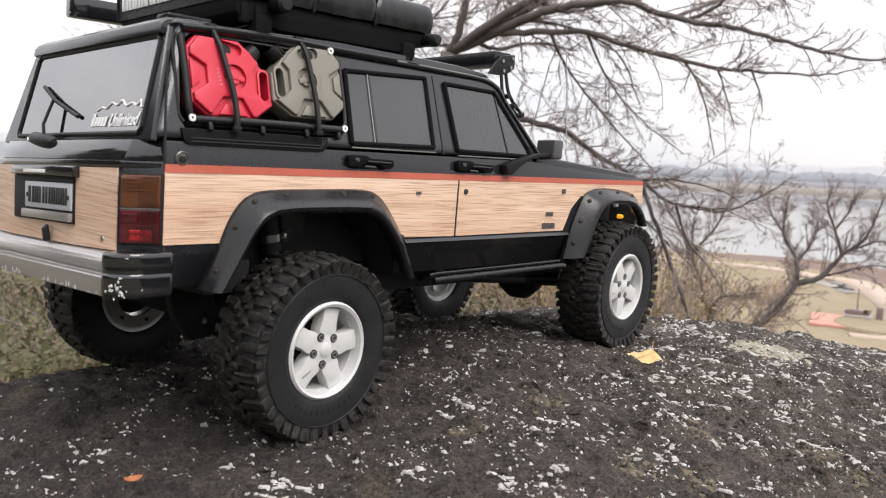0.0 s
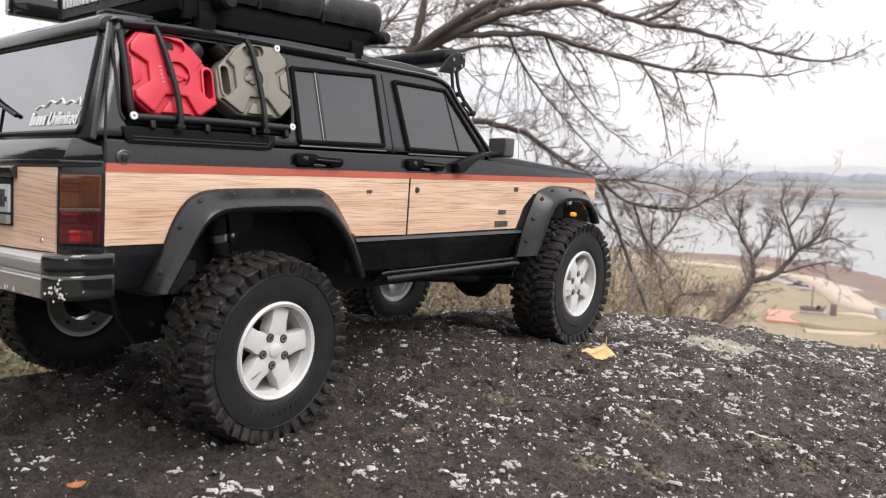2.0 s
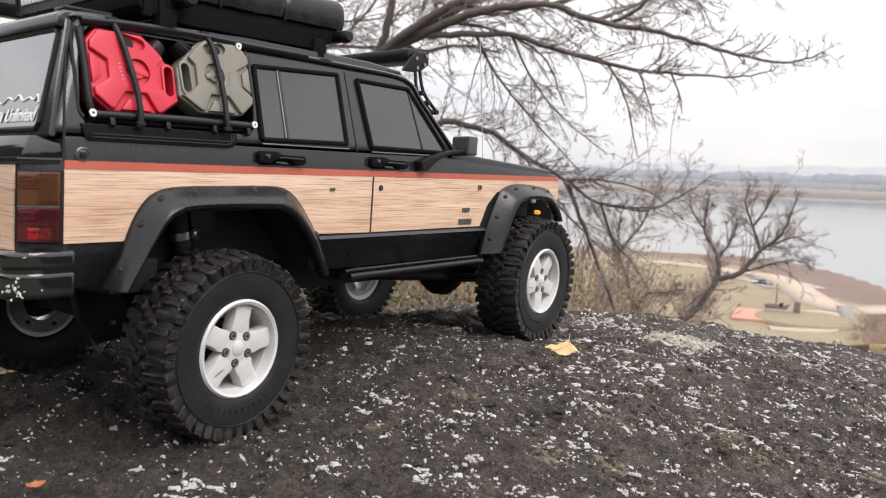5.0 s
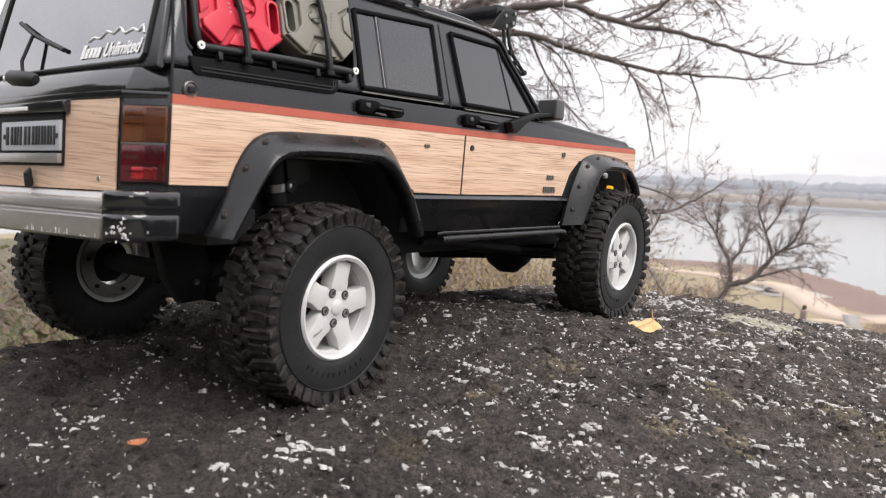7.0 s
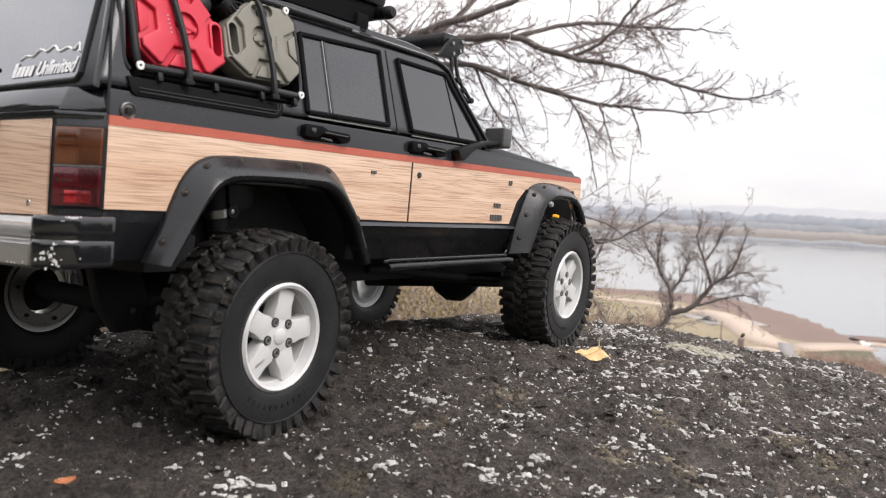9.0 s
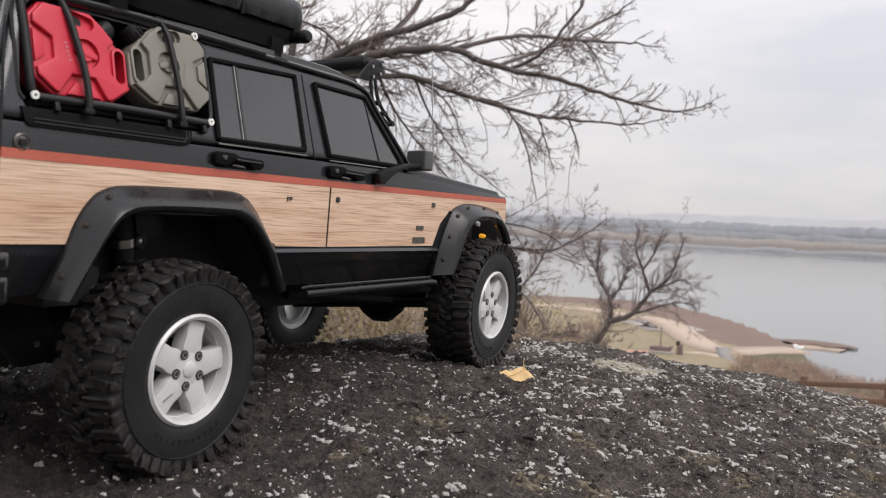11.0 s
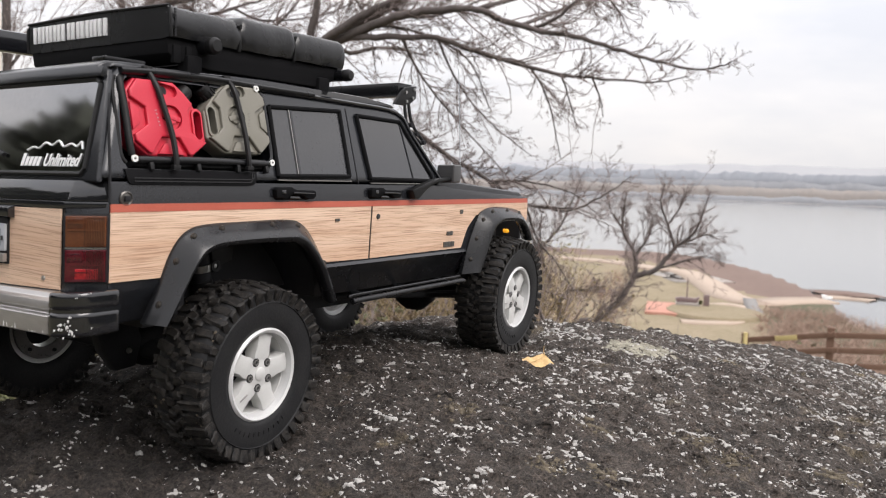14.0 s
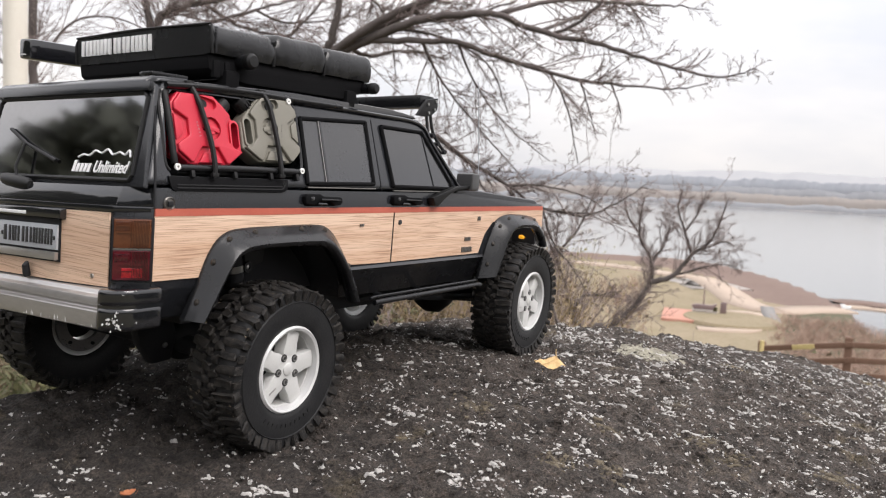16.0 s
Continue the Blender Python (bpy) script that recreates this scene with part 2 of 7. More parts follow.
LUGS = mat("dusty_tyre_tread", (0.0072, 0.0073, 0.0080), (0.0320, 0.0285, 0.0250), rough=0.55, scale=330, fine=1500, bump=0.9, spread=0.20, spec=0.2, rough_var=0.2)
MUD = mat("dried_soil", (0.035, 0.028, 0.021), (0.13, 0.105, 0.075), rough=0.95, scale=300, fine=1500, bump=0.5)
STRAP = mat("black_rubber_strap", (0.0070, 0.0070, 0.0076), (0.0125, 0.0124, 0.0126), rough=0.45, scale=90, fine=900, spec=0.24)
SEAL = mat("deep_black_rubber", (0.0042, 0.0042, 0.0048), (0.0076, 0.0076, 0.0084), rough=0.7, scale=90, fine=900, spec=0.08)
OAK = wood_mat()
STRIPE = mat("red_stripe", (0.40, 0.085, 0.055), (0.50, 0.13, 0.085), rough=0.45, scale=50, fine=700)
SILVER = mat("silver_painted_wheel", (0.53, 0.53, 0.515), (0.60, 0.60, 0.585), rough=0.38, metal=0.1, scale=120, fine=1200, bump=0.03)
RIMLIP = mat("bright_wheel_lip", (0.52, 0.52, 0.515), (0.60, 0.60, 0.595), rough=0.36, metal=0.1, scale=120, fine=900)
STEEL = mat("bare_steel", (0.45, 0.45, 0.44), (0.32, 0.31, 0.30), rough=0.32, metal=1.0, scale=200, fine=1500)
BRONZE = mat("dark_rusty_screw", (0.12, 0.11, 0.10), (0.05, 0.045, 0.04), rough=0.38, metal=0.8, scale=400, fine=2000)
WASHER = mat("white_washer", (0.75, 0.75, 0.73), (0.85, 0.85, 0.83), rough=0.4, scale=200, fine=900)
BUMPER = mat("worn_silver_bumper", (0.38, 0.365, 0.355), (0.50, 0.485, 0.475), rough=0.30, metal=0.7, scale=50, fine=700, stretch=(1, 0.2, 1), bump=0.05)
CHIP = mat("chipped_paint", (0.72, 0.71, 0.70), (0.45, 0.44, 0.43), rough=0.6, scale=300, fine=1500)
GLASS = mat("dark_tinted_glass", (0.026, 0.027, 0.030), (0.035, 0.036, 0.039), rough=0.06, scale=30, fine=500, spec=0.80, rough_var=0.03)
REAR_GLASS = mat("reflective_rear_film", (0.27, 0.273, 0.282), (0.31, 0.314, 0.322), rough=0.05, metal=1.0, scale=30, fine=500, rough_var=0.02)
RED = mat("red_plastic_can", (0.47, 0.012, 0.034), (0.54, 0.022, 0.045), rough=0.42, scale=60, fine=1300, bump=0.05)
GREY = mat("olive_grey_plastic_can", (0.155, 0.146, 0.120), (0.195, 0.185, 0.154), rough=0.5, scale=60, fine=1300, bump=0.05)
CANVAS = mat("black_vinyl_cover", (0.0072, 0.0074, 0.0084), (0.0125, 0.0127, 0.0138), rough=0.27, scale=35, fine=420, bump=0.22, spec=0.45)
WHITE = mat("white_print", (0.72, 0.72, 0.72), (0.82, 0.82, 0.82), rough=0.5, scale=300, fine=1500)
PRINT = mat("dark_print", (0.02, 0.02, 0.022), (0.035, 0.035, 0.035), rough=0.5, scale=300, fine=1500)
PLATE = mat("pale_number_plate", (0.36, 0.38, 0.41), (0.46, 0.48, 0.51), rough=0.4, scale=120, fine=900)
REDLENS = mat("red_tail_lens", (0.055, 0.004, 0.008), (0.105, 0.009, 0.014), rough=0.12, scale=160, fine=900, coat=0.6)
REDGLOW = mat("bright_red_reflector", (0.16, 0.004, 0.008), (0.42, 0.02, 0.025), rough=0.2, scale=420, fine=900, coat=0.5, spread=0.3)
BROWNLENS = mat("brown_lens_block", (0.055, 0.018, 0.010), (0.092, 0.031, 0.014), rough=0.15, scale=260, fine=900, coat=0.6)
DARKLENS = mat("dark_red_lens_block", (0.034, 0.004, 0.007), (0.070, 0.007, 0.011), rough=0.15, scale=260, fine=900, coat=0.6)
HONEYLENS = mat("honey_lens_block", (0.115, 0.042, 0.018), (0.16, 0.064, 0.028), rough=0.15, scale=260, fine=900, coat=0.6)
AMBERLENS = mat("amber_tail_lens", (0.085, 0.026, 0.012), (0.135, 0.046, 0.018), rough=0.14, scale=160, fine=900, coat=0.6)
BOLT = mat("grey_wheel_bolt", (0.34, 0.33, 0.32), (0.20, 0.19, 0.18), rough=0.3, metal=0.8, scale=600, fine=2000)
BADGE = mat("badge_chrome", (0.20, 0.19, 0.175), (0.08, 0.075, 0.07), rough=0.3, metal=0.7, scale=500, fine=2000)
MIRRORBACK = mat("grey_mirror_plastic", (0.050, 0.049, 0.050), (0.068, 0.067, 0.068), rough=0.32, scale=60, fine=900)
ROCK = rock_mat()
BARK = mat("grey_brown_bark", (0.070, 0.058, 0.055), (0.140, 0.117, 0.109), rough=0.9, scale=9, fine=60, bump=0.5)
TWIG = mat("dull_brown_twig", (0.180, 0.142, 0.132), (0.27, 0.22, 0.205), rough=0.9, scale=6, fine=40)
DRYLEAF = mat("dry_yellow_leaf", (0.44, 0.285, 0.115), (0.60, 0.42, 0.20), rough=0.6, scale=160, fine=700, bump=0.4, spread=0.35)
ORANGELEAF = mat("dry_orange_leaf", (0.26, 0.085, 0.032), (0.40, 0.15, 0.06), rough=0.6, scale=200, fine=900, bump=0.3)
GRASS = mat("dry_winter_grass", (0.27, 0.215, 0.145), (0.185, 0.155, 0.088), rough=0.95, scale=0.09, fine=1.2, bump=0.4, spread=0.35)
SCRUB = mat("hillside_scrub", (0.115, 0.090, 0.056), (0.058, 0.066, 0.030), rough=0.95, scale=2.2, fine=28, bump=0.6, spread=0.35)
DIRT = mat("brown_bare_shore", (0.185, 0.128, 0.103), (0.14, 0.094, 0.078), rough=0.95, scale=0.05, fine=0.8, bump=0.3)
SAND = mat("pale_path", (0.43, 0.34, 0.27), (0.35, 0.28, 0.225), rough=0.9, scale=0.1, fine=2, bump=0.2)
ASPHALT = mat("grey_road", (0.19, 0.18, 0.172), (0.23, 0.22, 0.21), rough=0.85, scale=0.2, fine=4, bump=0.2)
BRICK = mat("red_brick_paving", (0.42, 0.20, 0.145), (0.48, 0.26, 0.20), rough=0.85, scale=0.4, fine=3, bump=0.2)
# Haze is painted into these far materials as paler, greyer base colours.
FARLAND = mat("haze_tinted_shore_land", (0.30, 0.265, 0.25), (0.235, 0.225, 0.225), rough=1, scale=0.012, fine=0.09, spread=0.35)
FARTREES = mat("haze_tinted_tree_belt", (0.205, 0.212, 0.226), (0.235, 0.24, 0.25), rough=1, scale=0.02, fine=0.15)
FARWOODS = mat("haze_tinted_farther_trees", (0.225, 0.24, 0.265), (0.26, 0.272, 0.292), rough=1, scale=0.02, fine=0.15)
FARFIELD = mat("haze_tinted_tan_fields", (0.275, 0.245, 0.222), (0.235, 0.222, 0.212), rough=1, scale=0.012, fine=0.09, spread=0.35)
FARHILL = mat("haze_tinted_hills", (0.30, 0.305, 0.318), (0.34, 0.343, 0.352), rough=1, scale=0.002, fine=0.02)
WATERBED = mat("lake_bed", (0.10, 0.10, 0.09), (0.07, 0.07, 0.06), rough=1, scale=0.01, fine=0.1)
RAIL = mat("brown_fence_wood", (0.12, 0.065, 0.042), (0.19, 0.11, 0.075), rough=0.8, scale=9, fine=60, bump=0.3)
YELLOW = mat("yellow_sign", (0.46, 0.36, 0.15), (0.54, 0.44, 0.21), rough=0.5, scale=12, fine=80)
CREAM = mat("cream_painted_pole", (0.66, 0.61, 0.53), (0.72, 0.68, 0.60), rough=0.5, scale=6, fine=60)
DARKBRONZE = mat("dark_bronze", (0.17, 0.12, 0.12), (0.23, 0.17, 0.165), rough=0.6, metal=0.3, scale=2, fine=20)
STONE = mat("pale_stone", (0.38, 0.345, 0.315), (0.29, 0.265, 0.24), rough=0.9, scale=1.5, fine=18, bump=0.4)
REED = mat("dry_reed", (0.135, 0.105, 0.066), (0.075, 0.058, 0.038), rough=0.9, scale=14, fine=90, bump=0.2)
BRUSHWOOD = mat("pale_reddish_brush", (0.30, 0.20, 0.155), (0.40, 0.29, 0.23), rough=0.95, scale=0.3, fine=3)
GREENLEAF = mat("small_green_leaves", (0.060, 0.075, 0.026), (0.11, 0.115, 0.045), rough=0.7, scale=4, fine=40)

WATER = bpy.data.materials.new("calm_lake_water")
WATER.use_nodes = True
wb = WATER.node_tree.nodes["Principled BSDF"]
wb.inputs["Base Color"].default_value = (0.165, 0.168, 0.165, 1)
wb.inputs["Roughness"].default_value = 0.12
wt, wbp, wco = (WATER.node_tree.nodes.new(k) for k in ("ShaderNodeTexNoise", "ShaderNodeBump", "ShaderNodeTexCoord"))
wt.inputs["Scale"].default_value, wt.inputs["Detail"].default_value = 0.35, 5
wbp.inputs["Strength"].default_value, wbp.inputs["Distance"].default_value = 0.35, 0.25
WATER.node_tree.links.new(wco.outputs["Object"], wt.inputs["Vector"])
WATER.node_tree.links.new(wt.outputs["Fac"], wbp.inputs["Height"])
WATER.node_tree.links.new(wbp.outputs["Normal"], wb.inputs["Normal"])

LAMP = bpy.data.materials.new("lit_amber_bulb")
LAMP.use_nodes = True
lb = LAMP.node_tree.nodes["Principled BSDF"]
lb.inputs["Base Color"].default_value = (0.8, 0.35, 0.02, 1)
lb.inputs["Emission Color"].default_value = (1.0, 0.45, 0.02, 1)
lb.inputs["Emission Strength"].default_value = 0.32


# ---- mesh helpers ----
RIGHT, LEFT, ROLL = -0.094, 0.094, 0.065
def mesh_object(name, bm, material, smooth=35):
    me = bpy.data.meshes.new(name)
    bmesh.ops.recalc_face_normals(bm, faces=bm.faces[:])
    bm.to_mesh(me)
    bm.free()
    for m in material if isinstance(material, (list, tuple)) else [material]:
        me.materials.append(m)
    if smooth:
        me.polygons.foreach_set("use_smooth", [True] * len(me.polygons))
        me.set_sharp_from_angle(angle=radians(smooth))
    return new(name, me)


def part(name, bm, material, parent, label="", at=None, smooth=35):
    """One mesh under a thing or part."""
    root, shifted = parent, False
    while root.parent:
        shifted |= root.matrix_basis != Matrix.Identity(4)
        root = root.parent
    if root.name == "model_truck" and not shifted:
        if at is None:
            for v in bm.verts:
                v.co.z -= ROLL * (v.co.y - RIGHT)
        else:
            at = Matrix.Translation((0, 0, -ROLL * (at.translation.y - RIGHT))) @ at
    ob = mesh_object(name, bm, material, smooth)
    ob.parent = parent
    if at is not None:
        ob.matrix_basis = at
    if label:
        tagged(ob, label)
    return ob


def raw(name, verts, faces, material, smooth=True):
    me = bpy.data.meshes.new(name)
    me.from_pydata(verts, [], faces)
    me.update()
    for m in material if isinstance(material, (list, tuple)) else [material]:
        me.materials.append(m)
    if smooth:
        me.polygons.foreach_set("use_smooth", [True] * len(me.polygons))
    return new(name, me)


def bevel(bm, width, segments=2, angle=30):
    edges = [e for e in bm.edges if len(e.link_faces) == 2 and e.calc_face_angle(0) > radians(angle)]
    if width > 0 and edges:
        bmesh.ops.bevel(bm, geom=edges, offset=width, segments=segments, affect="EDGES", profile=0.6, clamp_overlap=True)


def box(x0, x1, y0, y1, z0, z1, b=0.0, bm=None, m=None, seg=2):
    """A bevelled block; joined to bm if one is given."""
    one = bmesh.new()
    bmesh.ops.create_cube(one, size=1.0)
    for v in one.verts:
        v.co = Vector(((x0 + x1) / 2 + v.co.x * (x1 - x0), (y0 + y1) / 2 + v.co.y * (y1 - y0), (z0 + z1) / 2 + v.co.z * (z1 - z0)))
    bevel(one, b, seg)
    return join(one, bm, m)


def join(one, bm, m=None):
    if m is not None:
        bmesh.ops.transform(one, matrix=m, verts=one.verts)
    if bm is None:
        return one
    me = bpy.data.meshes.new("tmp")
    one.to_mesh(me)
    one.free()
    bm.from_mesh(me)
    bpy.data.meshes.remove(me)
    return bm


def prism(outline, a0, a1, axis="y", b=0.0, bm=None, m=None, seg=2, angle=30):
    """A closed outline pushed along one axis. Outline pairs: (x, z) for y, (x, y) for z, (y, z) for x."""
    put = {"y": lambda p, a: (p[0], a, p[1]), "z": lambda p, a: (p[0], p[1], a), "x": lambda p, a: (a, p[0], p[1])}[axis]
    one = bmesh.new()
    lo, hi = [one.verts.new(put(p, a0)) for p in outline], [one.verts.new(put(p, a1)) for p in outline]
    one.faces.new(lo)
    one.faces.new(hi[::-1])
    for i in range(len(outline)):
        j = (i + 1) % len(outline)
        one.faces.new((lo[i], hi[i], hi[j], lo[j]))
    bmesh.ops.recalc_face_normals(one, faces=one.faces[:])
    bevel(one, b, seg, angle)
    return join(one, bm, m)


def carve(bm, cutters):
    """Cuts closed shapes out of a closed shape."""
    def temp(b2):
        me = bpy.data.meshes.new("carving")
        bmesh.ops.recalc_face_normals(b2, faces=b2.faces[:])
        b2.to_mesh(me)
        b2.free()
        return new("carving", me)
    solid, tools = temp(bm), [temp(c) for c in cutters]
    for tool in tools:
        m = solid.modifiers.new("carve", "BOOLEAN")
        m.operation, m.solver, m.object = "DIFFERENCE", "EXACT", tool
    bpy.context.view_layer.update()
    done = bpy.data.meshes.new_from_object(solid.evaluated_get(bpy.context.evaluated_depsgraph_get()))
    out = bmesh.new()
    out.from_mesh(done)
    for ob in [solid] + tools:
        me = ob.data
        bpy.data.objects.remove(ob)
        bpy.data.meshes.remove(me)
    bpy.data.meshes.remove(done)
    return out


def smooth_path(points, steps=6):
    """A curve through the points."""
    p = [Vector(q) for q in points]
    p = [p[0] * 2 - p[1]] + p + [p[-1] * 2 - p[-2]]
    out = []
    for i in range(1, len(p) - 2):
        for k in range(steps):
            t = k / steps
            out.append(0.5 * (2 * p[i] + (p[i + 1] - p[i - 1]) * t + (2 * p[i - 1] - 5 * p[i] + 4 * p[i + 1] - p[i + 2]) * t * t + (3 * p[i] - p[i - 1] - 3 * p[i + 1] + p[i + 2]) * t ** 3))
    return out + [p[-2]]


def tube_into(verts, faces, path, r0, r1, sides=6, caps=True):
    n, base = len(path), len(verts)
    side = None
    for i, p in enumerate(path):
        d = (path[min(i + 1, n - 1)] - path[max(i - 1, 0)]).normalized()
        if side is None or abs(side.dot(d)) > 0.99:
            side = d.cross(Vector((0.13, 0.31, 0.94)))
        side = (side - d * side.dot(d)).normalized()
        up = d.cross(side)
        r = r0 + (r1 - r0) * i / max(1, n - 1)
        for k in range(sides):
            a = 2 * math.pi * k / sides
            verts.append(p + (side * math.cos(a) + up * math.sin(a)) * r)
    for i in range(n - 1):
        for k in range(sides):
            a, b2 = base + i * sides + k, base + i * sides + (k + 1) % sides
            faces.append((a, b2, b2 + sides, a + sides))
    if caps:
        faces.append(tuple(base + k for k in range(sides))[::-1])
        faces.append(tuple(base + (n - 1) * sides + k for k in range(sides)))


def tube(points, r0, r1=None, sides=10, steps=1, bm=None):
    verts, faces = [], []
    path = smooth_path(points, steps) if steps > 1 else [Vector(p) for p in points]
    tube_into(verts, faces, path, r0, r0 if r1 is None else r1, sides)
    one = bmesh.new()
    vs = [one.verts.new(v) for v in verts]
    for f in faces:
        one.faces.new([vs[i] for i in f])
    return join(one, bm)


def lathe(profile, segs=48, bm=None, m=None, close=False):
    """Turns a profile of (radius, y) round the y axis."""
    one = bmesh.new()
    rings = [[one.verts.new((r * math.cos(2 * math.pi * k / segs), y, r * math.sin(2 * math.pi * k / segs))) for k in range(segs)] for r, y in profile]
    pairs = list(zip(rings, rings[1:])) + ([(rings[-1], rings[0])] if close else [])
    for a, b2 in pairs:
        for k in range(segs):
            j = (k + 1) % segs
            one.faces.new((a[k], a[j], b2[j], b2[k]))
    if not close:
        for ring in (rings[0], rings[-1]):
            one.faces.new(ring)
    return join(one, bm, m)


# ---- ground, lake and distance ----
def smoothstep(a, b, x):
    t = np.clip((x - a) / (b - a), 0, 1)
    return t * t * (3 - 2 * t)


SHORE_ANGLE = (-180, -60, 0, 17, 21.6, 25.3, 28.2, 30.6, 32.4, 34, 35.2, 36, 37, 38.7, 60, 150, 180)
SHORE_REACH = (900, 420, 345, 330, 328, 326, 317, 291, 270, 250, 234, 216, 190, 183, 160, 150, 900)
FAR_SHORE = 1150.0


def ground_z(x, y):
    r, th = np.hypot(x, y), np.degrees(np.arctan2(x, y))
    front = smoothstep(-75, -45, th) * (1 - smoothstep(110, 140, th))
    level = 1 - smoothstep(2, 17, th)
    shore = np.interp(th, SHORE_ANGLE, SHORE_REACH)
    slope = np.maximum(-0.62 - 0.27 * np.maximum(0, r - 1.6), -28.0) + 0.25 * np.sin(x * 1.3) * np.cos(y * 0.9) * smoothstep(4, 12, r)
    bed = -smoothstep(-8, 8, r - shore) * 5.0 + smoothstep(-12, 25, r - FAR_SHORE) * 5.5
    far = smoothstep(1250, 2600, r) * 14.0
    rear = -0.55 - 0.02 * r
    knoll = -0.75 - 0.045 * np.maximum(0, r - 1.6) + 0.12 * np.sin(x * 1.1 + 0.4) * np.cos(y * 1.3)
    land = slope + bed + far
    land = land + np.maximum(0, knoll - land) * level * (1 - smoothstep(14, 60, r))
    return front * land + (1 - front) * np.maximum(rear, -12)


def build_ground():
    angles = np.concatenate([np.arange(-180, -30, 6.0), np.arange(-30, 60, 0.75), np.arange(60, 180, 6.0)])
    rings = np.concatenate([np.geomspace(0.4, 90, 46), np.arange(95, 330, 5.0), np.arange(340, 1120, 40.0), np.arange(1125, 1210, 10.0), np.geomspace(1250, 4600, 16)])
    a, r = np.meshgrid(np.radians(angles), rings)
    x, y = r * np.sin(a), r * np.cos(a)
    z = ground_z(x, y)
    verts = [(0.0, 0.0, -0.6)] + list(zip(x.ravel().tolist(), y.ravel().tolist(), z.ravel().tolist()))
    na, faces, zone = len(angles), [], []
    for k in range(na):
        faces.append((0, 1 + k, 1 + (k + 1) % na))
        zone.append(0)
    for i in range(len(rings) - 1):
        for k in range(na):
            j = (k + 1) % na
            faces.append((1 + i * na + k, 1 + (i + 1) * na + k, 1 + (i + 1) * na + j, 1 + i * na + j))
            rr, th = rings[i], angles[k]
            reach = np.interp(th, SHORE_ANGLE, SHORE_REACH)
            brown = np.interp(th, (0, 17, 22, 26.8, 29, 30.8, 34, 35.5, 40), (20, 30, 38, 57, 81, 79, 36, 12, 8))
            if rr < 85:
                zone.append(0)
            elif rr < reach - brown:
                zone.append(1 if th < 31.6 else 0)
            elif rr < reach + 6:
                zone.append(2)
            elif rr < FAR_SHORE - 12:
                zone.append(3)
            else:
                zone.append(4)
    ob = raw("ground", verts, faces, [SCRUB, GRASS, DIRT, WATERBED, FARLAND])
    ob.data.polygons.foreach_set("material_index", zone)
    return tagged(ob, "dry grassy hillside falling to a flat lakeside park", "ground", kind="structure")


build_ground()
LAKE = -29.4
lake = bmesh.new()
bmesh.ops.create_grid(lake, x_segments=8, y_segments=8, size=2600)
ob = mesh_object("water", lake, WATER)
ob.location = (1500, 1500, LAKE)
tagged(ob, "calm pale grey lake water under an overcast sky", "lake", kind="structure")


def polar(heading, dist, z=0.0):
    return Vector((dist * math.sin(radians(heading)), dist * math.cos(radians(heading)), z))


def far_belt(name, dist, low, high, h0, h1, material, label, seed):
    """A ragged line of woods too far off to count, low bumps along its top and front."""
    verts, faces = [], []
    n = int((high - low) / 0.16)
    for k in range(n + 1):
        th = low + (high - low) * k / n
        fall = noise.noise(Vector((th * 0.55, seed, 0))) * 0.6 + noise.noise(Vector((th * 2.6, seed, 3))) * 0.35 + noise.noise(Vector((th * 9, seed, 6))) * 0.12
        top = h0 + (h1 - h0) * min(1.0, max(0.0, 0.5 + fall))
        wob = 1.5 * noise.noise(Vector((th * 5, seed, 9)))
        for d, z in ((wob, -30.0), (wob + 2, -29 + top * 0.55), (wob + 7, -29 + top), (wob + 16, -29 + top * 0.9), (wob + 30, -30.0)):
            verts.append(polar(th, dist + d, z))
    for k in range(n):
        for j in range(4):
            a = k * 5 + j
            faces.append((a, a + 1, a + 6, a + 5))
    return tagged(raw(name, verts, faces, material), label, "woods", kind="stuff")


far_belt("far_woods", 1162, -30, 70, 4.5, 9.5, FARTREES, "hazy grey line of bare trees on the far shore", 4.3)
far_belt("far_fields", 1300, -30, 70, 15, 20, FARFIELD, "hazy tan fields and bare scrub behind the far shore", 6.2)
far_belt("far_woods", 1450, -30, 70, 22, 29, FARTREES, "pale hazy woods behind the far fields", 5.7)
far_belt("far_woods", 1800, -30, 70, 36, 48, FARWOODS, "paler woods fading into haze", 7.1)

hv, hf = [], []
for k in range(181):
    th = -35 + k * 110 / 180
    top = 46 + 16 * noise.noise(Vector((th * 0.11, 3, 0))) + 7 * noise.noise(Vector((th * 0.5, 7, 0)))
    for d, z in ((2900, -30), (3050, top), (3400, top + 4), (4200, -30)):
        hv.append(polar(th, d, z))
for k in range(180):
    for j in range(3):
        a = k * 4 + j
        hf.append((a, a + 1, a + 5, a + 4))
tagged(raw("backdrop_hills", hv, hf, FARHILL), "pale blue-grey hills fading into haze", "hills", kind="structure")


# ---- the boulder ----
EDGE_X = (-2.0, -0.60, -0.34, -0.26, -0.20, -0.16, -0.07, 0.0, 0.12, 0.22, 0.31, 0.44, 0.55, 0.80, 2.0)
EDGE_Y = (0.10, 0.34, 0.50, 0.56, 0.645, 0.70, 0.82, 0.87, 0.87, 0.83, 0.87, 0.94, 1.00, 1.05, 0.9)


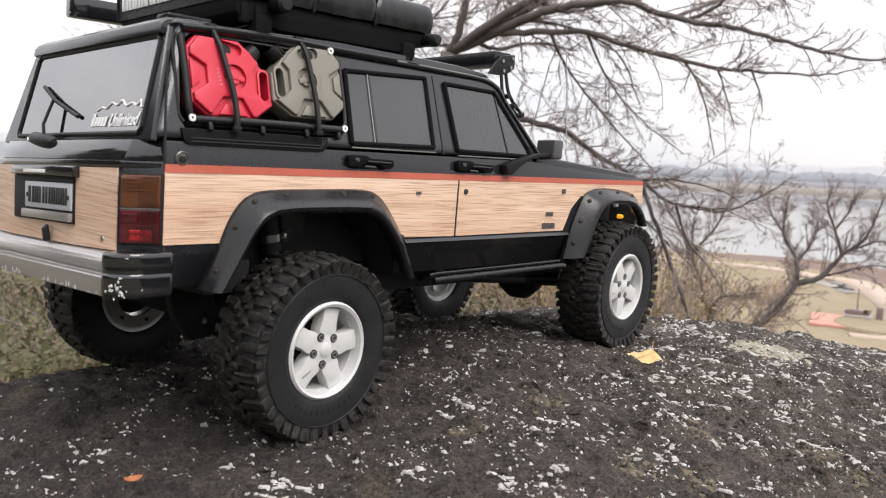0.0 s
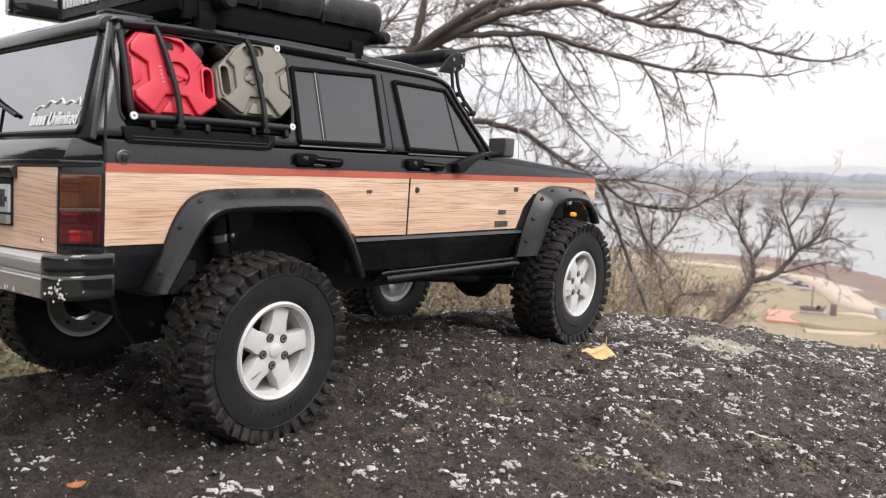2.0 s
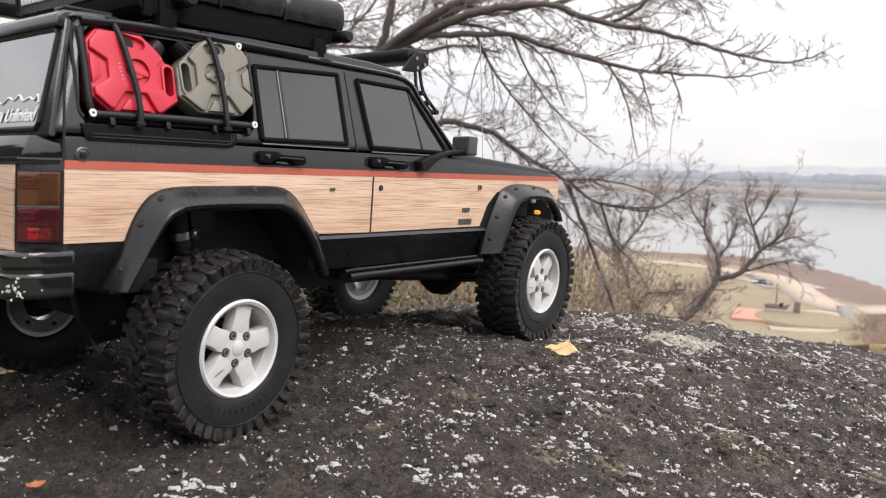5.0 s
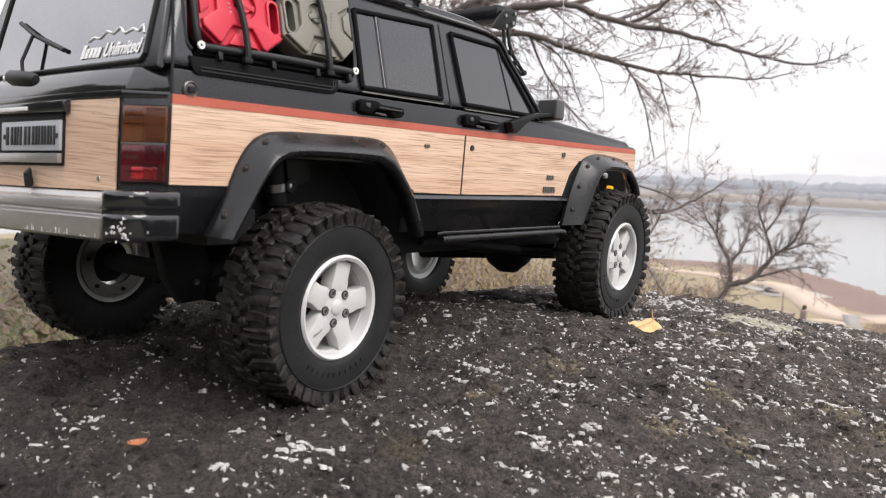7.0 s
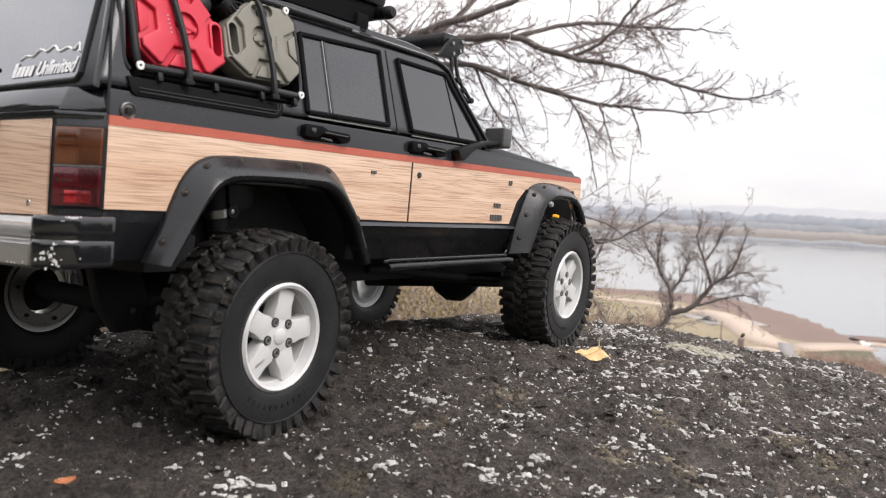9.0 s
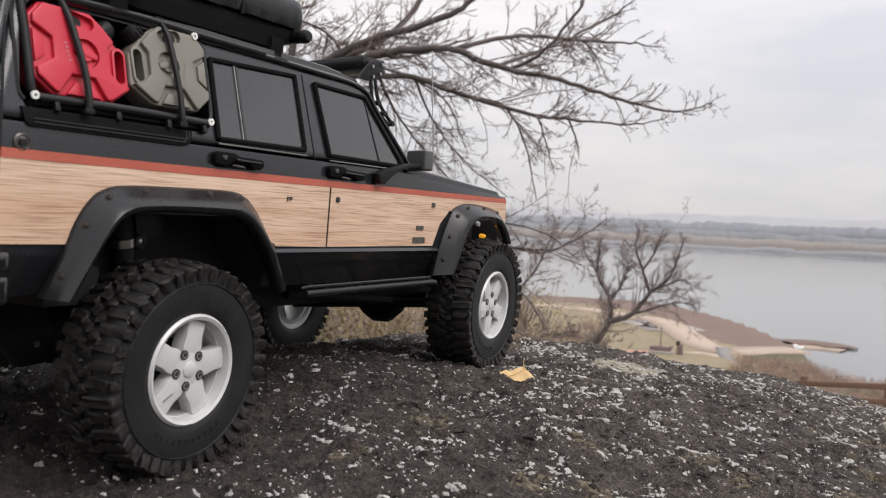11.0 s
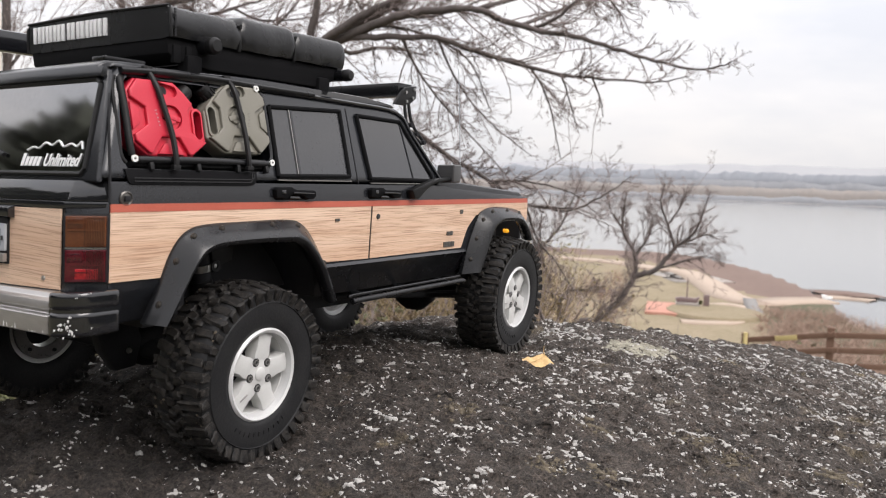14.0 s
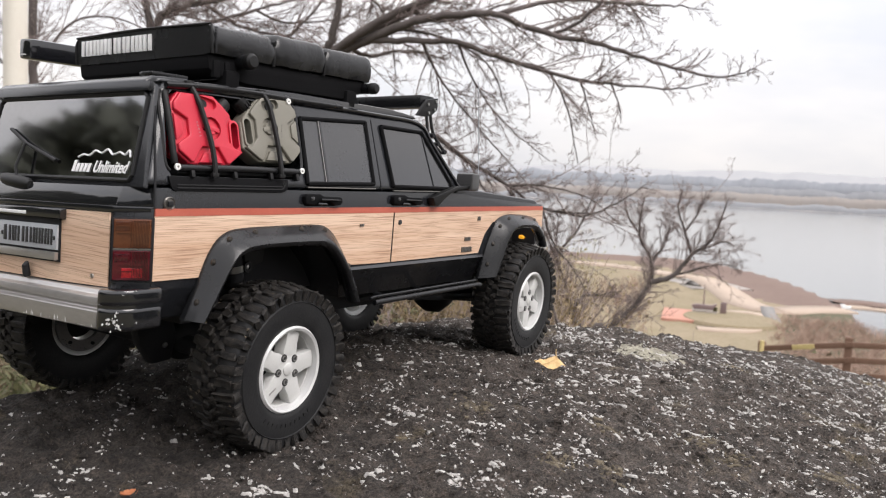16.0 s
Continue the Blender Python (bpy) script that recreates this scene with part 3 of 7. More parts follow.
# hollows in which the tyres stand: x, y, depth, width
DIPS = ((-0.070, 0.461, 0.0062, 0.050), (0.141, 0.684, 0.0052, 0.050), (-0.223, 0.592, 0.0095, 0.070), (-0.0085, 0.8175, 0.018, 0.065), (0.055, 0.88, 0.016, 0.115), (0.47, 0.94, 0.0100, 0.17))


def rock_z(x, y):
    """The domed top of the boulder, dropping away past its rim."""
    yc = np.clip(y, -0.3, 1.3) - 0.6
    xc = np.clip(x, -1.1, 1.25)
    z = 0.0147 - 0.0209 * xc + 0.0662 * yc - 0.1969 * xc * xc + 0.075 * xc * yc - 0.219 * yc * yc
    bearing = np.arctan2(y - 0.05, x - 0.10)
    rho = np.hypot((x - 0.10) / 1.15, (y - 0.05) / 1.20) * (1 + 0.05 * np.sin(3 * bearing + 0.6) + 0.035 * np.sin(7 * bearing) + 0.02 * np.sin(13 * bearing + 1.0))
    z = z - 1.6 * np.maximum(0, rho - 0.98) ** 1.3 - 0.16 * np.maximum(0, -y - 0.1) ** 2
    over = y - np.interp(x, EDGE_X, EDGE_Y)
    for cx, cy, depth, wide in DIPS:
        z = z - depth * np.exp(-((x - cx) ** 2 + (y - cy) ** 2) / wide ** 2)
    return z - 1.9 * np.maximum(0, over) ** 1.25 - 0.02 * smoothstep(-0.01, 0.04, over)


def rock_relief(x, y):
    p = Vector((x, y, 0))
    ridge = noise.noise(p * 9) * 0.0040 + noise.noise(p * 26) * 0.0036 + noise.noise(p * 65) * 0.0030 + noise.noise(Vector((x * 45 - y * 30, x * 90 + y * 120, 0))) * 0.0018
    along, across = 0.6 * x - 0.8 * y, 0.8 * x + 0.6 * y
    ridge += 0.0072 * (0.25 - abs(noise.noise(Vector((along * 32, across * 88, 5.0))))) + 0.0018 * noise.noise(Vector((along * 90, across * 230, 8.0)))
    crack = abs(noise.noise(Vector((x * 14 + 3, y * 22, 2.0))))
    ridge += -0.0035 * max(0.0, 0.06 - crack) / 0.06 + 0.0015 * noise.noise(p * 150) + 0.0009 * noise.noise(p * 290)
    # broken slabs towards the rim behind the truck
    rim = min(1.0, max(0.0, (y - float(np.interp(x, EDGE_X, EDGE_Y)) + 0.10) / 0.10))
    if rim > 0 and x > 0.15:
        step = noise.noise(Vector((along * 11, across * 19, 12.0))) + 0.5 * noise.noise(Vector((along * 30, across * 50, 15.0)))
        ridge += rim * min(1.0, (x - 0.15) / 0.08) * (0.0070 * math.floor(step * 4.0) / 4.0 + 0.004 * step)
    return ridge


def build_rock():
    def spaced(lo, a, b, hi, fine):
        mid = np.arange(a, b, fine)
        left = a - np.geomspace(fine, a - lo, 36)[::-1]
        right = b + np.geomspace(fine, hi - b, 36)
        return np.concatenate([left, mid, right])

    xs, ys = spaced(-1.7, -0.36, 0.80, 1.9, 0.0023), spaced(-1.5, 0.33, 1.00, 1.5, 0.0023)
    gx, gy = np.meshgrid(xs, ys)
    gz = rock_z(gx, gy)
    verts = [(x, y, z + rock_relief(x, y)) for x, y, z in zip(gx.ravel().tolist(), gy.ravel().tolist(), gz.ravel().tolist())]
    nx = len(xs)
    faces = [(j * nx + i, j * nx + i + 1, (j + 1) * nx + i + 1, (j + 1) * nx + i) for j in range(len(ys) - 1) for i in range(nx - 1)]
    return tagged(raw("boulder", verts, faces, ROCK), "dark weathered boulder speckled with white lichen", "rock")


build_rock()

# ---- the model truck ----
# Local frame: x to the nose, y to its left, z up; the rear axle is the origin.
TRUCK = Matrix(((0.68801, -0.7246, 0.03992, -0.1381), (0.72568, 0.68737, -0.03018, 0.5256), (-0.00557, 0.04973, 0.99875, 0.0523), (0, 0, 0, 1)))
truck = new("model_truck")
truck.matrix_world = TRUCK
tagged(truck, "black radio-controlled four-wheel-drive truck model with wood-look side panels", "model truck")

WAIST, LEAN_IN = 0.108, 0.28


def flank(s, out=0.0, z=0.0):
    """y of the body side (s: -1 right, 1 left), pushed out, leaning in above the waist."""
    y = (RIGHT if s < 0 else LEFT) + s * out
    return y - s * LEAN_IN * max(0.0, z - WAIST)


def lean_in(bm, centre=0.0):
    for v in bm.verts:
        over = max(0.0, v.co.z - WAIST)
        v.co.y = centre + (v.co.y - centre) * (1 - over * LEAN_IN / 0.094)
    return bm


def tuck(z):
    """How far the body side leans in below the wood panels."""
    return 0.45 * max(0.0, 0.0545 - z)


def on_side(outline, s, thick=0.0008, out=0.0, b=0.0):
    """A flat piece lying on the body side, given by (x, z)."""
    one = prism(outline, 0.0, thick, "y", b)
    for v in one.verts:
        depth = v.co.y
        v.co.y = flank(s, out + depth, v.co.z) - s * tuck(v.co.z)
    return one


# lower body with its wheel arches
low = [(-0.093, 0.036), (-0.093, 0.1085), (0.199, 0.1085), (0.215, 0.106), (0.343, 0.0985), (0.3455, 0.083), (0.310, 0.082), (0.262, 0.081), (0.252, 0.064), (0.246, 0.034), (0.068, 0.034), (0.054, 0.055), (0.036, 0.073), (-0.040, 0.073), (-0.052, 0.055), (-0.064, 0.036)]
lower = prism(low, RIGHT, LEFT, "y", 0.0012)
for z in (0.0545, 0.0530):
    bmesh.ops.bisect_plane(lower, geom=lower.verts[:] + lower.edges[:] + lower.faces[:], plane_co=(0, 0, z), plane_no=(0, 0, 1))
for v in lower.verts:
    v.co.y += (1 if v.co.y < 0 else -1) * tuck(v.co.z)
body = part("body", lower, BLACK, truck, "satin black lower body")
for s in (-1, 1):
    lip = prism([(flank(s, -0.0004), 0.0566), (flank(s, 0.0008), 0.0562), (flank(s, 0.0022), 0.0542), (flank(s, -0.0004), 0.0538)], 0.0660, 0.2400, "x")
    part("sill_lip", lip, BLACK, body, "narrow moulding along the sill")
gate = [(-0.092, RIGHT), (-0.1065, -0.079), (-0.110, -0.042), (-0.110, 0.042), (-0.1065, 0.079), (-0.092, LEFT)]
part("tailgate", prism(gate, 0.036, 0.0985, "z", 0.0012), BLACK, truck, "black tailgate with wood-look inserts")
ledge = [(-0.0925, RIGHT + 0.0012), (-0.1055, -0.0785), (-0.1085, -0.042), (-0.1085, 0.042), (-0.1055, 0.0785), (-0.0925, LEFT - 0.0012)]
shelf = prism(ledge, 0.0986, 0.1086, "z", 0.0005, seg=2)
for v in shelf.verts:
    v.co.x += max(0.0, v.co.z - 0.0990) * 0.42
part("window_shelf", shelf, GLOSS, truck, "glossy black panel under the rear window")
part("shelf_lip", prism([(-0.0925, RIGHT + 0.0006), (-0.1075, -0.0788), (-0.1108, -0.042), (-0.1108, 0.042), (-0.1075, 0.0788), (-0.0925, LEFT - 0.0006)], 0.0950, 0.0984, "z", 0.0006), GLOSS, truck, "thin black lip above the tailgate panels")
cabin = prism([(-0.0985, 0.1090), (-0.0820, 0.1622), (-0.079, 0.1662), (0.1545, 0.1640), (0.1605, 0.1600), (0.2010, 0.1090)], RIGHT, LEFT, "y", 0.0050, seg=4)
SIDEPLANE = Matrix.Translation((0, flank(-1), WAIST)) @ Matrix.Rotation(-math.atan(LEAN_IN), 4, "X")
# the carrier stands in a deep recess where the side window was
recess = prism([(-0.0825, 0.0072), (0.0120, 0.0072), (0.0172, 0.0120), (0.0172, 0.0500), (0.0120, 0.0555), (-0.0745, 0.0555), (-0.0810, 0.0500), (-0.0845, 0.0120)], -0.03, 0.0150, "y", 0.0, None, SIDEPLANE)
part("cabin", carve(lean_in(cabin), [recess]), [BLACK], truck, "satin black cabin with an open recess in its side")
roof = prism([(-0.083, 0.1650), (-0.081, 0.1672), (0.02, 0.1702), (0.12, 0.1690), (0.150, 0.1662), (0.154, 0.1643)], -0.0765, 0.0765, "y", 0.0022, seg=3)
part("roof", roof, GLOSS, truck, "glossy black roof")
spoiler = prism([(-0.0890, 0.1622), (-0.0885, 0.1655), (-0.084, 0.1682), (-0.060, 0.1695), (-0.060, 0.1650), (-0.078, 0.1630)], -0.0745, 0.0745, "y", 0.0022, seg=4)
part("roof_lip", spoiler, BLACK, truck, "black lip above the rear window")
hood = bmesh.new()
prism([(0.196, 0.1075), (0.198, 0.1125), (0.215, 0.1120), (0.335, 0.1030), (0.343, 0.0985), (0.343, 0.094), (0.21, 0.100)], RIGHT + 0.004, LEFT - 0.004, "y", 0.004, hood, seg=3)
part("hood", hood, BLACK, truck, "satin black engine hood")
part("hood_cowl", prism([(0.17, 0.1095), (0.2035, 0.1095), (0.206, 0.1125), (0.198, 0.1150)], -0.08, 0.074, "y", 0.001), MATTE, truck)
part("nose", box(0.339, 0.3485, RIGHT + 0.003, LEFT - 0.003, 0.080, 0.0945, 0.002), BLACK, truck)
part("front_bumper", box(0.338, 0.362, -0.086, 0.086, 0.044, 0.0585, 0.003), BUMPER, truck, "grey front bumper")
part("floor_pan", box(-0.088, 0.312, -0.062, 0.058, 0.040, 0.100, 0.002), MATTE, truck)

for s in (-1, 1):
    tail = [(-0.0932, 0.0588), (-0.0605, 0.0588), (-0.053, 0.074), (-0.044, 0.081), (0.030, 0.081), (0.045, 0.070), (0.0560, 0.0578), (0.1103, 0.0572), (0.1103, 0.0934), (-0.0932, 0.0934)]
    part("wood_panel", on_side(tail, s), OAK, truck, "light oak-look side panel")
    fore = [(0.1120, 0.0572), (0.232, 0.0578), (0.240, 0.074), (0.252, 0.084), (0.312, 0.084), (0.326, 0.077), (0.3445, 0.077), (0.3430, 0.0934), (0.1120, 0.0934)]
    part("wood_panel", on_side(fore, s), OAK, truck, "light oak-look door panel")
    part("door_gap", on_side([(0.1103, 0.0566), (0.1120, 0.0566), (0.1120, 0.0934), (0.1103, 0.0934)], s, 0.0003), MATTE, truck)
    part("stripe", on_side([(-0.0932, 0.0934), (0.3432, 0.0934), (0.3415, 0.0972), (-0.0932, 0.0974)], s, 0.0010), STRIPE, truck, "dull red stripe along the waist")
    part("sill", on_side([(0.066, 0.0340), (0.2440, 0.0340), (0.2430, 0.0562), (0.058, 0.0562)], s, 0.0009, 0.0, 0.0004), PLASTIC, truck, "black sill below the doors")


def window(outline, s, name, glass, inset=0.0016):
    """A pane with a raised seal round it."""
    cx, cz = sum(p[0] for p in outline) / len(outline), sum(p[1] for p in outline) / len(outline)
    pane = part(name, on_side(outline, s, 0.0006), glass, truck, "dark tinted window pane")
    ring = bmesh.new()
    pts = [Vector((x, flank(s, 0.0008, z), z)) for x, z in outline]
    for a, b2 in zip(pts, pts[1:] + pts[:1]):
        tube([a, b2], 0.0015, sides=8, bm=ring)
    part("window_seal", ring, SEAL, pane)
    low_edge = sorted(outline, key=lambda p: p[1])[:2]
    x0, x1 = min(p[0] for p in low_edge), max(p[0] for p in low_edge)
    zb = low_edge[0][1] - 0.0019
    part("sill_strip", on_side([(x0 - 0.001, zb - 0.0009), (x1 + 0.001, zb - 0.0009), (x1 + 0.001, zb), (x0 - 0.001, zb)], s, 0.0016, b=0.0003), BADGE, pane, "thin metal strip below the pane")
    return pane


for s in (-1, 1):
    rear_pane = window([(0.0205, 0.1127), (0.0868, 0.1134), (0.0864, 0.1565), (0.0212, 0.1540)], s, "rear_door_window", GLASS)
    part("window_bar", on_side([(0.0390, 0.1130), (0.0404, 0.1130), (0.0400, 0.1545), (0.0386, 0.1545)], s, 0.0012), BLACK, rear_pane)
    part("window_bar_edge", on_side([(0.0374, 0.1130), (0.0382, 0.1130), (0.0379, 0.1545), (0.0371, 0.1545)], s, 0.0014), BOLT, rear_pane)
    front_pane = window([(0.1090, 0.1123), (0.1850, 0.1116), (0.1830, 0.1165), (0.1530, 0.1540), (0.1040, 0.1550)], s, "front_door_window", GLASS)
    part("window_bar", on_side([(0.1598, 0.1125), (0.1608, 0.1125), (0.1538, 0.1525), (0.1528, 0.1525)], s, 0.0012), BLACK, front_pane)
    if s > 0:
        window([(-0.0780, 0.1150), (0.0090, 0.1150), (0.0100, 0.1540), (-0.0700, 0.1540)], s, "quarter_window", GLASS)
    trim = part("trim", on_side([(-0.0842, 0.1100), (-0.0836, 0.1080), (-0.0818, 0.1068), (-0.0040, 0.1066), (-0.0008, 0.1072), (0.0012, 0.1086), (0.0024, 0.1110), (0.0030, 0.1148), (-0.0850, 0.1148)], s, 0.0012, b=0.0004), SEAL, truck, "black rubber seal below the carrier")
    for z0, x1 in ((0.1084, -0.0030), (0.1100, -0.0012)):
        part("seal_rib", on_side([(-0.0805, z0), (x1, z0), (x1 + 0.0016, z0 + 0.0012), (x1 + 0.0022, 0.1140), (x1 + 0.0015, 0.1140), (x1 + 0.0008, z0 + 0.0014), (x1 - 0.0005, z0 + 0.0006), (-0.0805, z0 + 0.0006)], s, 0.0016), STRAP, trim)
    part("gutter", tube([(-0.079, flank(s, 0.0005, 0.1640), 0.1640), (0.0, flank(s, 0.0012, 0.1644), 0.1644), (0.10, flank(s, 0.0012, 0.1632), 0.1632), (0.152, flank(s, 0.0005, 0.1605), 0.1605), (0.168, flank(s, 0.0002, 0.1450), 0.1450), (0.196, flank(s, 0.0005, 0.1130), 0.1130)], 0.0015, sides=10, steps=4), GLOSS, truck, "rain gutter along the roof")
    part("shut_line", on_side([(0.0955, 0.1090), (0.0962, 0.1090), (0.0945, 0.1590), (0.0938, 0.1590)], s, 0.0003), MATTE, truck)
    for x0, x1 in ((0.0158, 0.0505), (0.1062, 0.1415)):
        handle = part("door_handle", on_side([(x0 + 0.003, 0.0984), (x1 - 0.005, 0.0984), (x1 - 0.002, 0.1000), (x1 - 0.002, 0.1035), (x0 + 0.001, 0.1045), (x0 + 0.001, 0.1000)], s, 0.0010, b=0.0005), SEAL, truck, "black sculpted door handle with a raised lever")
        part("lever", on_side([(x0, 0.0998), (x0 + 0.0085, 0.0994), (x0 + 0.0120, 0.1014), (x0 + 0.0235, 0.1012), (x0 + 0.0265, 0.0992), (x1 - 0.0025, 0.0988), (x1, 0.1008), (x1 - 0.0012, 0.1042), (x0 + 0.0165, 0.1046), (x0 + 0.0125, 0.1062), (x0 + 0.0010, 0.1062), (x0 - 0.0006, 0.1046)], s, 0.0040, b=0.0010), SEAL, handle)
        part("lever_ridge", on_side([(x0 + 0.0130, 0.1022), (x1 - 0.0040, 0.1018), (x1 - 0.0030, 0.1028), (x0 + 0.0130, 0.1034)], s, 0.0050, b=0.0004), GLOSS, handle)
        part("grip", on_side([(x0 + 0.0125, 0.0990), (x0 + 0.0230, 0.0988), (x0 + 0.0215, 0.1006), (x0 + 0.0135, 0.1008)], s, 0.0022, b=0.0008), GLOSS, handle)
        part("key_hole", on_side([(x0 + 0.0035, 0.1020), (x0 + 0.0070, 0.1020), (x0 + 0.0070, 0.1046), (x0 + 0.0035, 0.1046)], s, 0.0044, b=0.0004), GLOSS, handle)

cap_at = Matrix.Translation((-0.0846, flank(-1, 0.0, 0.1001), 0.1001))
cap = part("fuel_cap", lathe([(0.0001, 0.0), (0.0037, 0.0), (0.0037, -0.0008), (0.0032, -0.0012), (0.0027, -0.0007), (0.0001, -0.0009)], 28), BADGE, truck, "round badge on the rear quarter", cap_at)
part("cap_centre", box(-0.0016, 0.0016, -0.0022, -0.001, -0.0014, 0.0014, 0.0004), MATTE, cap)
lock_at = Matrix.Translation((0.1185, flank(-1, 0.0008), 0.0862))
part("door_lock", lathe([(0.0001, 0.0), (0.0019, 0.0), (0.0017, -0.0008), (0.0001, -0.0010)], 18), PRINT, truck, "", lock_at)
for x, z, w, h in ((0.2085, 0.0705, 0.0105, 0.0030), (0.2050, 0.0618, 0.0160, 0.0042), (0.2262, 0.0873, 0.0055, 0.0034), (0.0730, 0.0850, 0.0030, 0.0018)):
    b = bmesh.new()
    for k in range(max(2, int(w / 0.0022))):
        x0 = x + k * 0.0022
        join(on_side([(x0, z - h / 2), (x0 + 0.0015, z - h / 2), (x0 + 0.0017, z + h / 2 * (0.7 + 0.3 * (k % 2))), (x0, z + h / 2)], -1, 0.0016, 0.0002), b)
    part("badge", b, BADGE, truck, "small chrome lettering badge with unreadable marks")

# rear face
for y0, y1 in ((-0.0770, -0.0392), (0.0390, 0.0770)):
    f = bmesh.new()
    n = 5
    pts = [(y0 + (y1 - y0) * k / n) for k in range(n + 1)]
    edge = [(float(np.interp(y, (-0.079, -0.042, 0.042, 0.079), (-0.1065, -0.110, -0.110, -0.1065))) - 0.0004, y) for y in pts]
    out = edge + [(x - 0.0008, y) for x, y in edge[::-1]]
    part("wood_panel", prism(out, 0.0555, 0.0948, "z", 0, f), OAK, truck, "light oak-look tailgate panel")
part("wood_panel", prism([(-0.1104, -0.0392), (-0.1104, 0.0390), (-0.1112, 0.0390), (-0.1112, -0.0392)], 0.0555, 0.0655, "z"), OAK, truck, "light oak-look tailgate panel")
recess = part("plate_recess", box(-0.1126, -0.1102, -0.0390, 0.0390, 0.0657, 0.0950, 0.0008), MATTE, truck, "black number plate recess")
plate = part("number_plate", box(-0.1138, -0.1124, -0.0389, 0.0198, 0.0724, 0.0862, 0.0005), PLATE, truck, "pale grey number plate")
for k, (y, w) in enumerate(((0.0166, 0.0014), (0.0140, 0.0026), (0.0086, 0.0048), (0.0026, 0.0048), (-0.0052, 0.0058), (-0.0132, 0.0046), (-0.0190, 0.0046), (-0.0248, 0.0046), (-0.0306, 0.0046), (-0.0364, 0.0012))):
    high = (0.0778, 0.0802) if w < 0.002 else (0.0750, 0.0838)
    part("plate_bar", box(-0.1144, -0.1136, y - w, y - w * 0.66 if w > 0.003 else y, *high, 0.0002), PRINT, plate)
    if w > 0.003:
        part("plate_bar", box(-0.1144, -0.1136, y - w * 0.34, y, *high, 0.0002), PRINT, plate)
part("plate_lip", box(-0.1146, -0.1120, -0.0388, 0.0230, 0.0668, 0.0712, 0.0006), BUMPER, truck, "bright metal lip below the number plate")
part("handle_trim", prism([(-0.1108, 0.0890), (-0.1150, 0.0900), (-0.1150, 0.0945), (-0.1108, 0.0955)], -0.0430, 0.0370, "y", 0.0006), GLOSS, truck)
part("tailgate_letters", box(-0.1156, -0.1146, -0.010, 0.018, 0.0910, 0.0928, 0.0002), WHITE, truck, "small white lettering bar")
part("lock_lever", prism([(-0.1120, 0.0560), (-0.1150, 0.0550), (-0.1160, 0.0620), (-0.1135, 0.0645)], -0.0125, -0.0085, "y", 0.0008), MATTE, truck)
part("tailgate_screw", lathe([(0.0001, 0), (0.0014, 0), (0.0012, -0.0010), (0.0001, -0.0012)], 14), STEEL, truck, "", Matrix.Translation((-0.1085, -0.0655, 0.0605)) @ pose(0, 0, 0, 0, 0, -90))

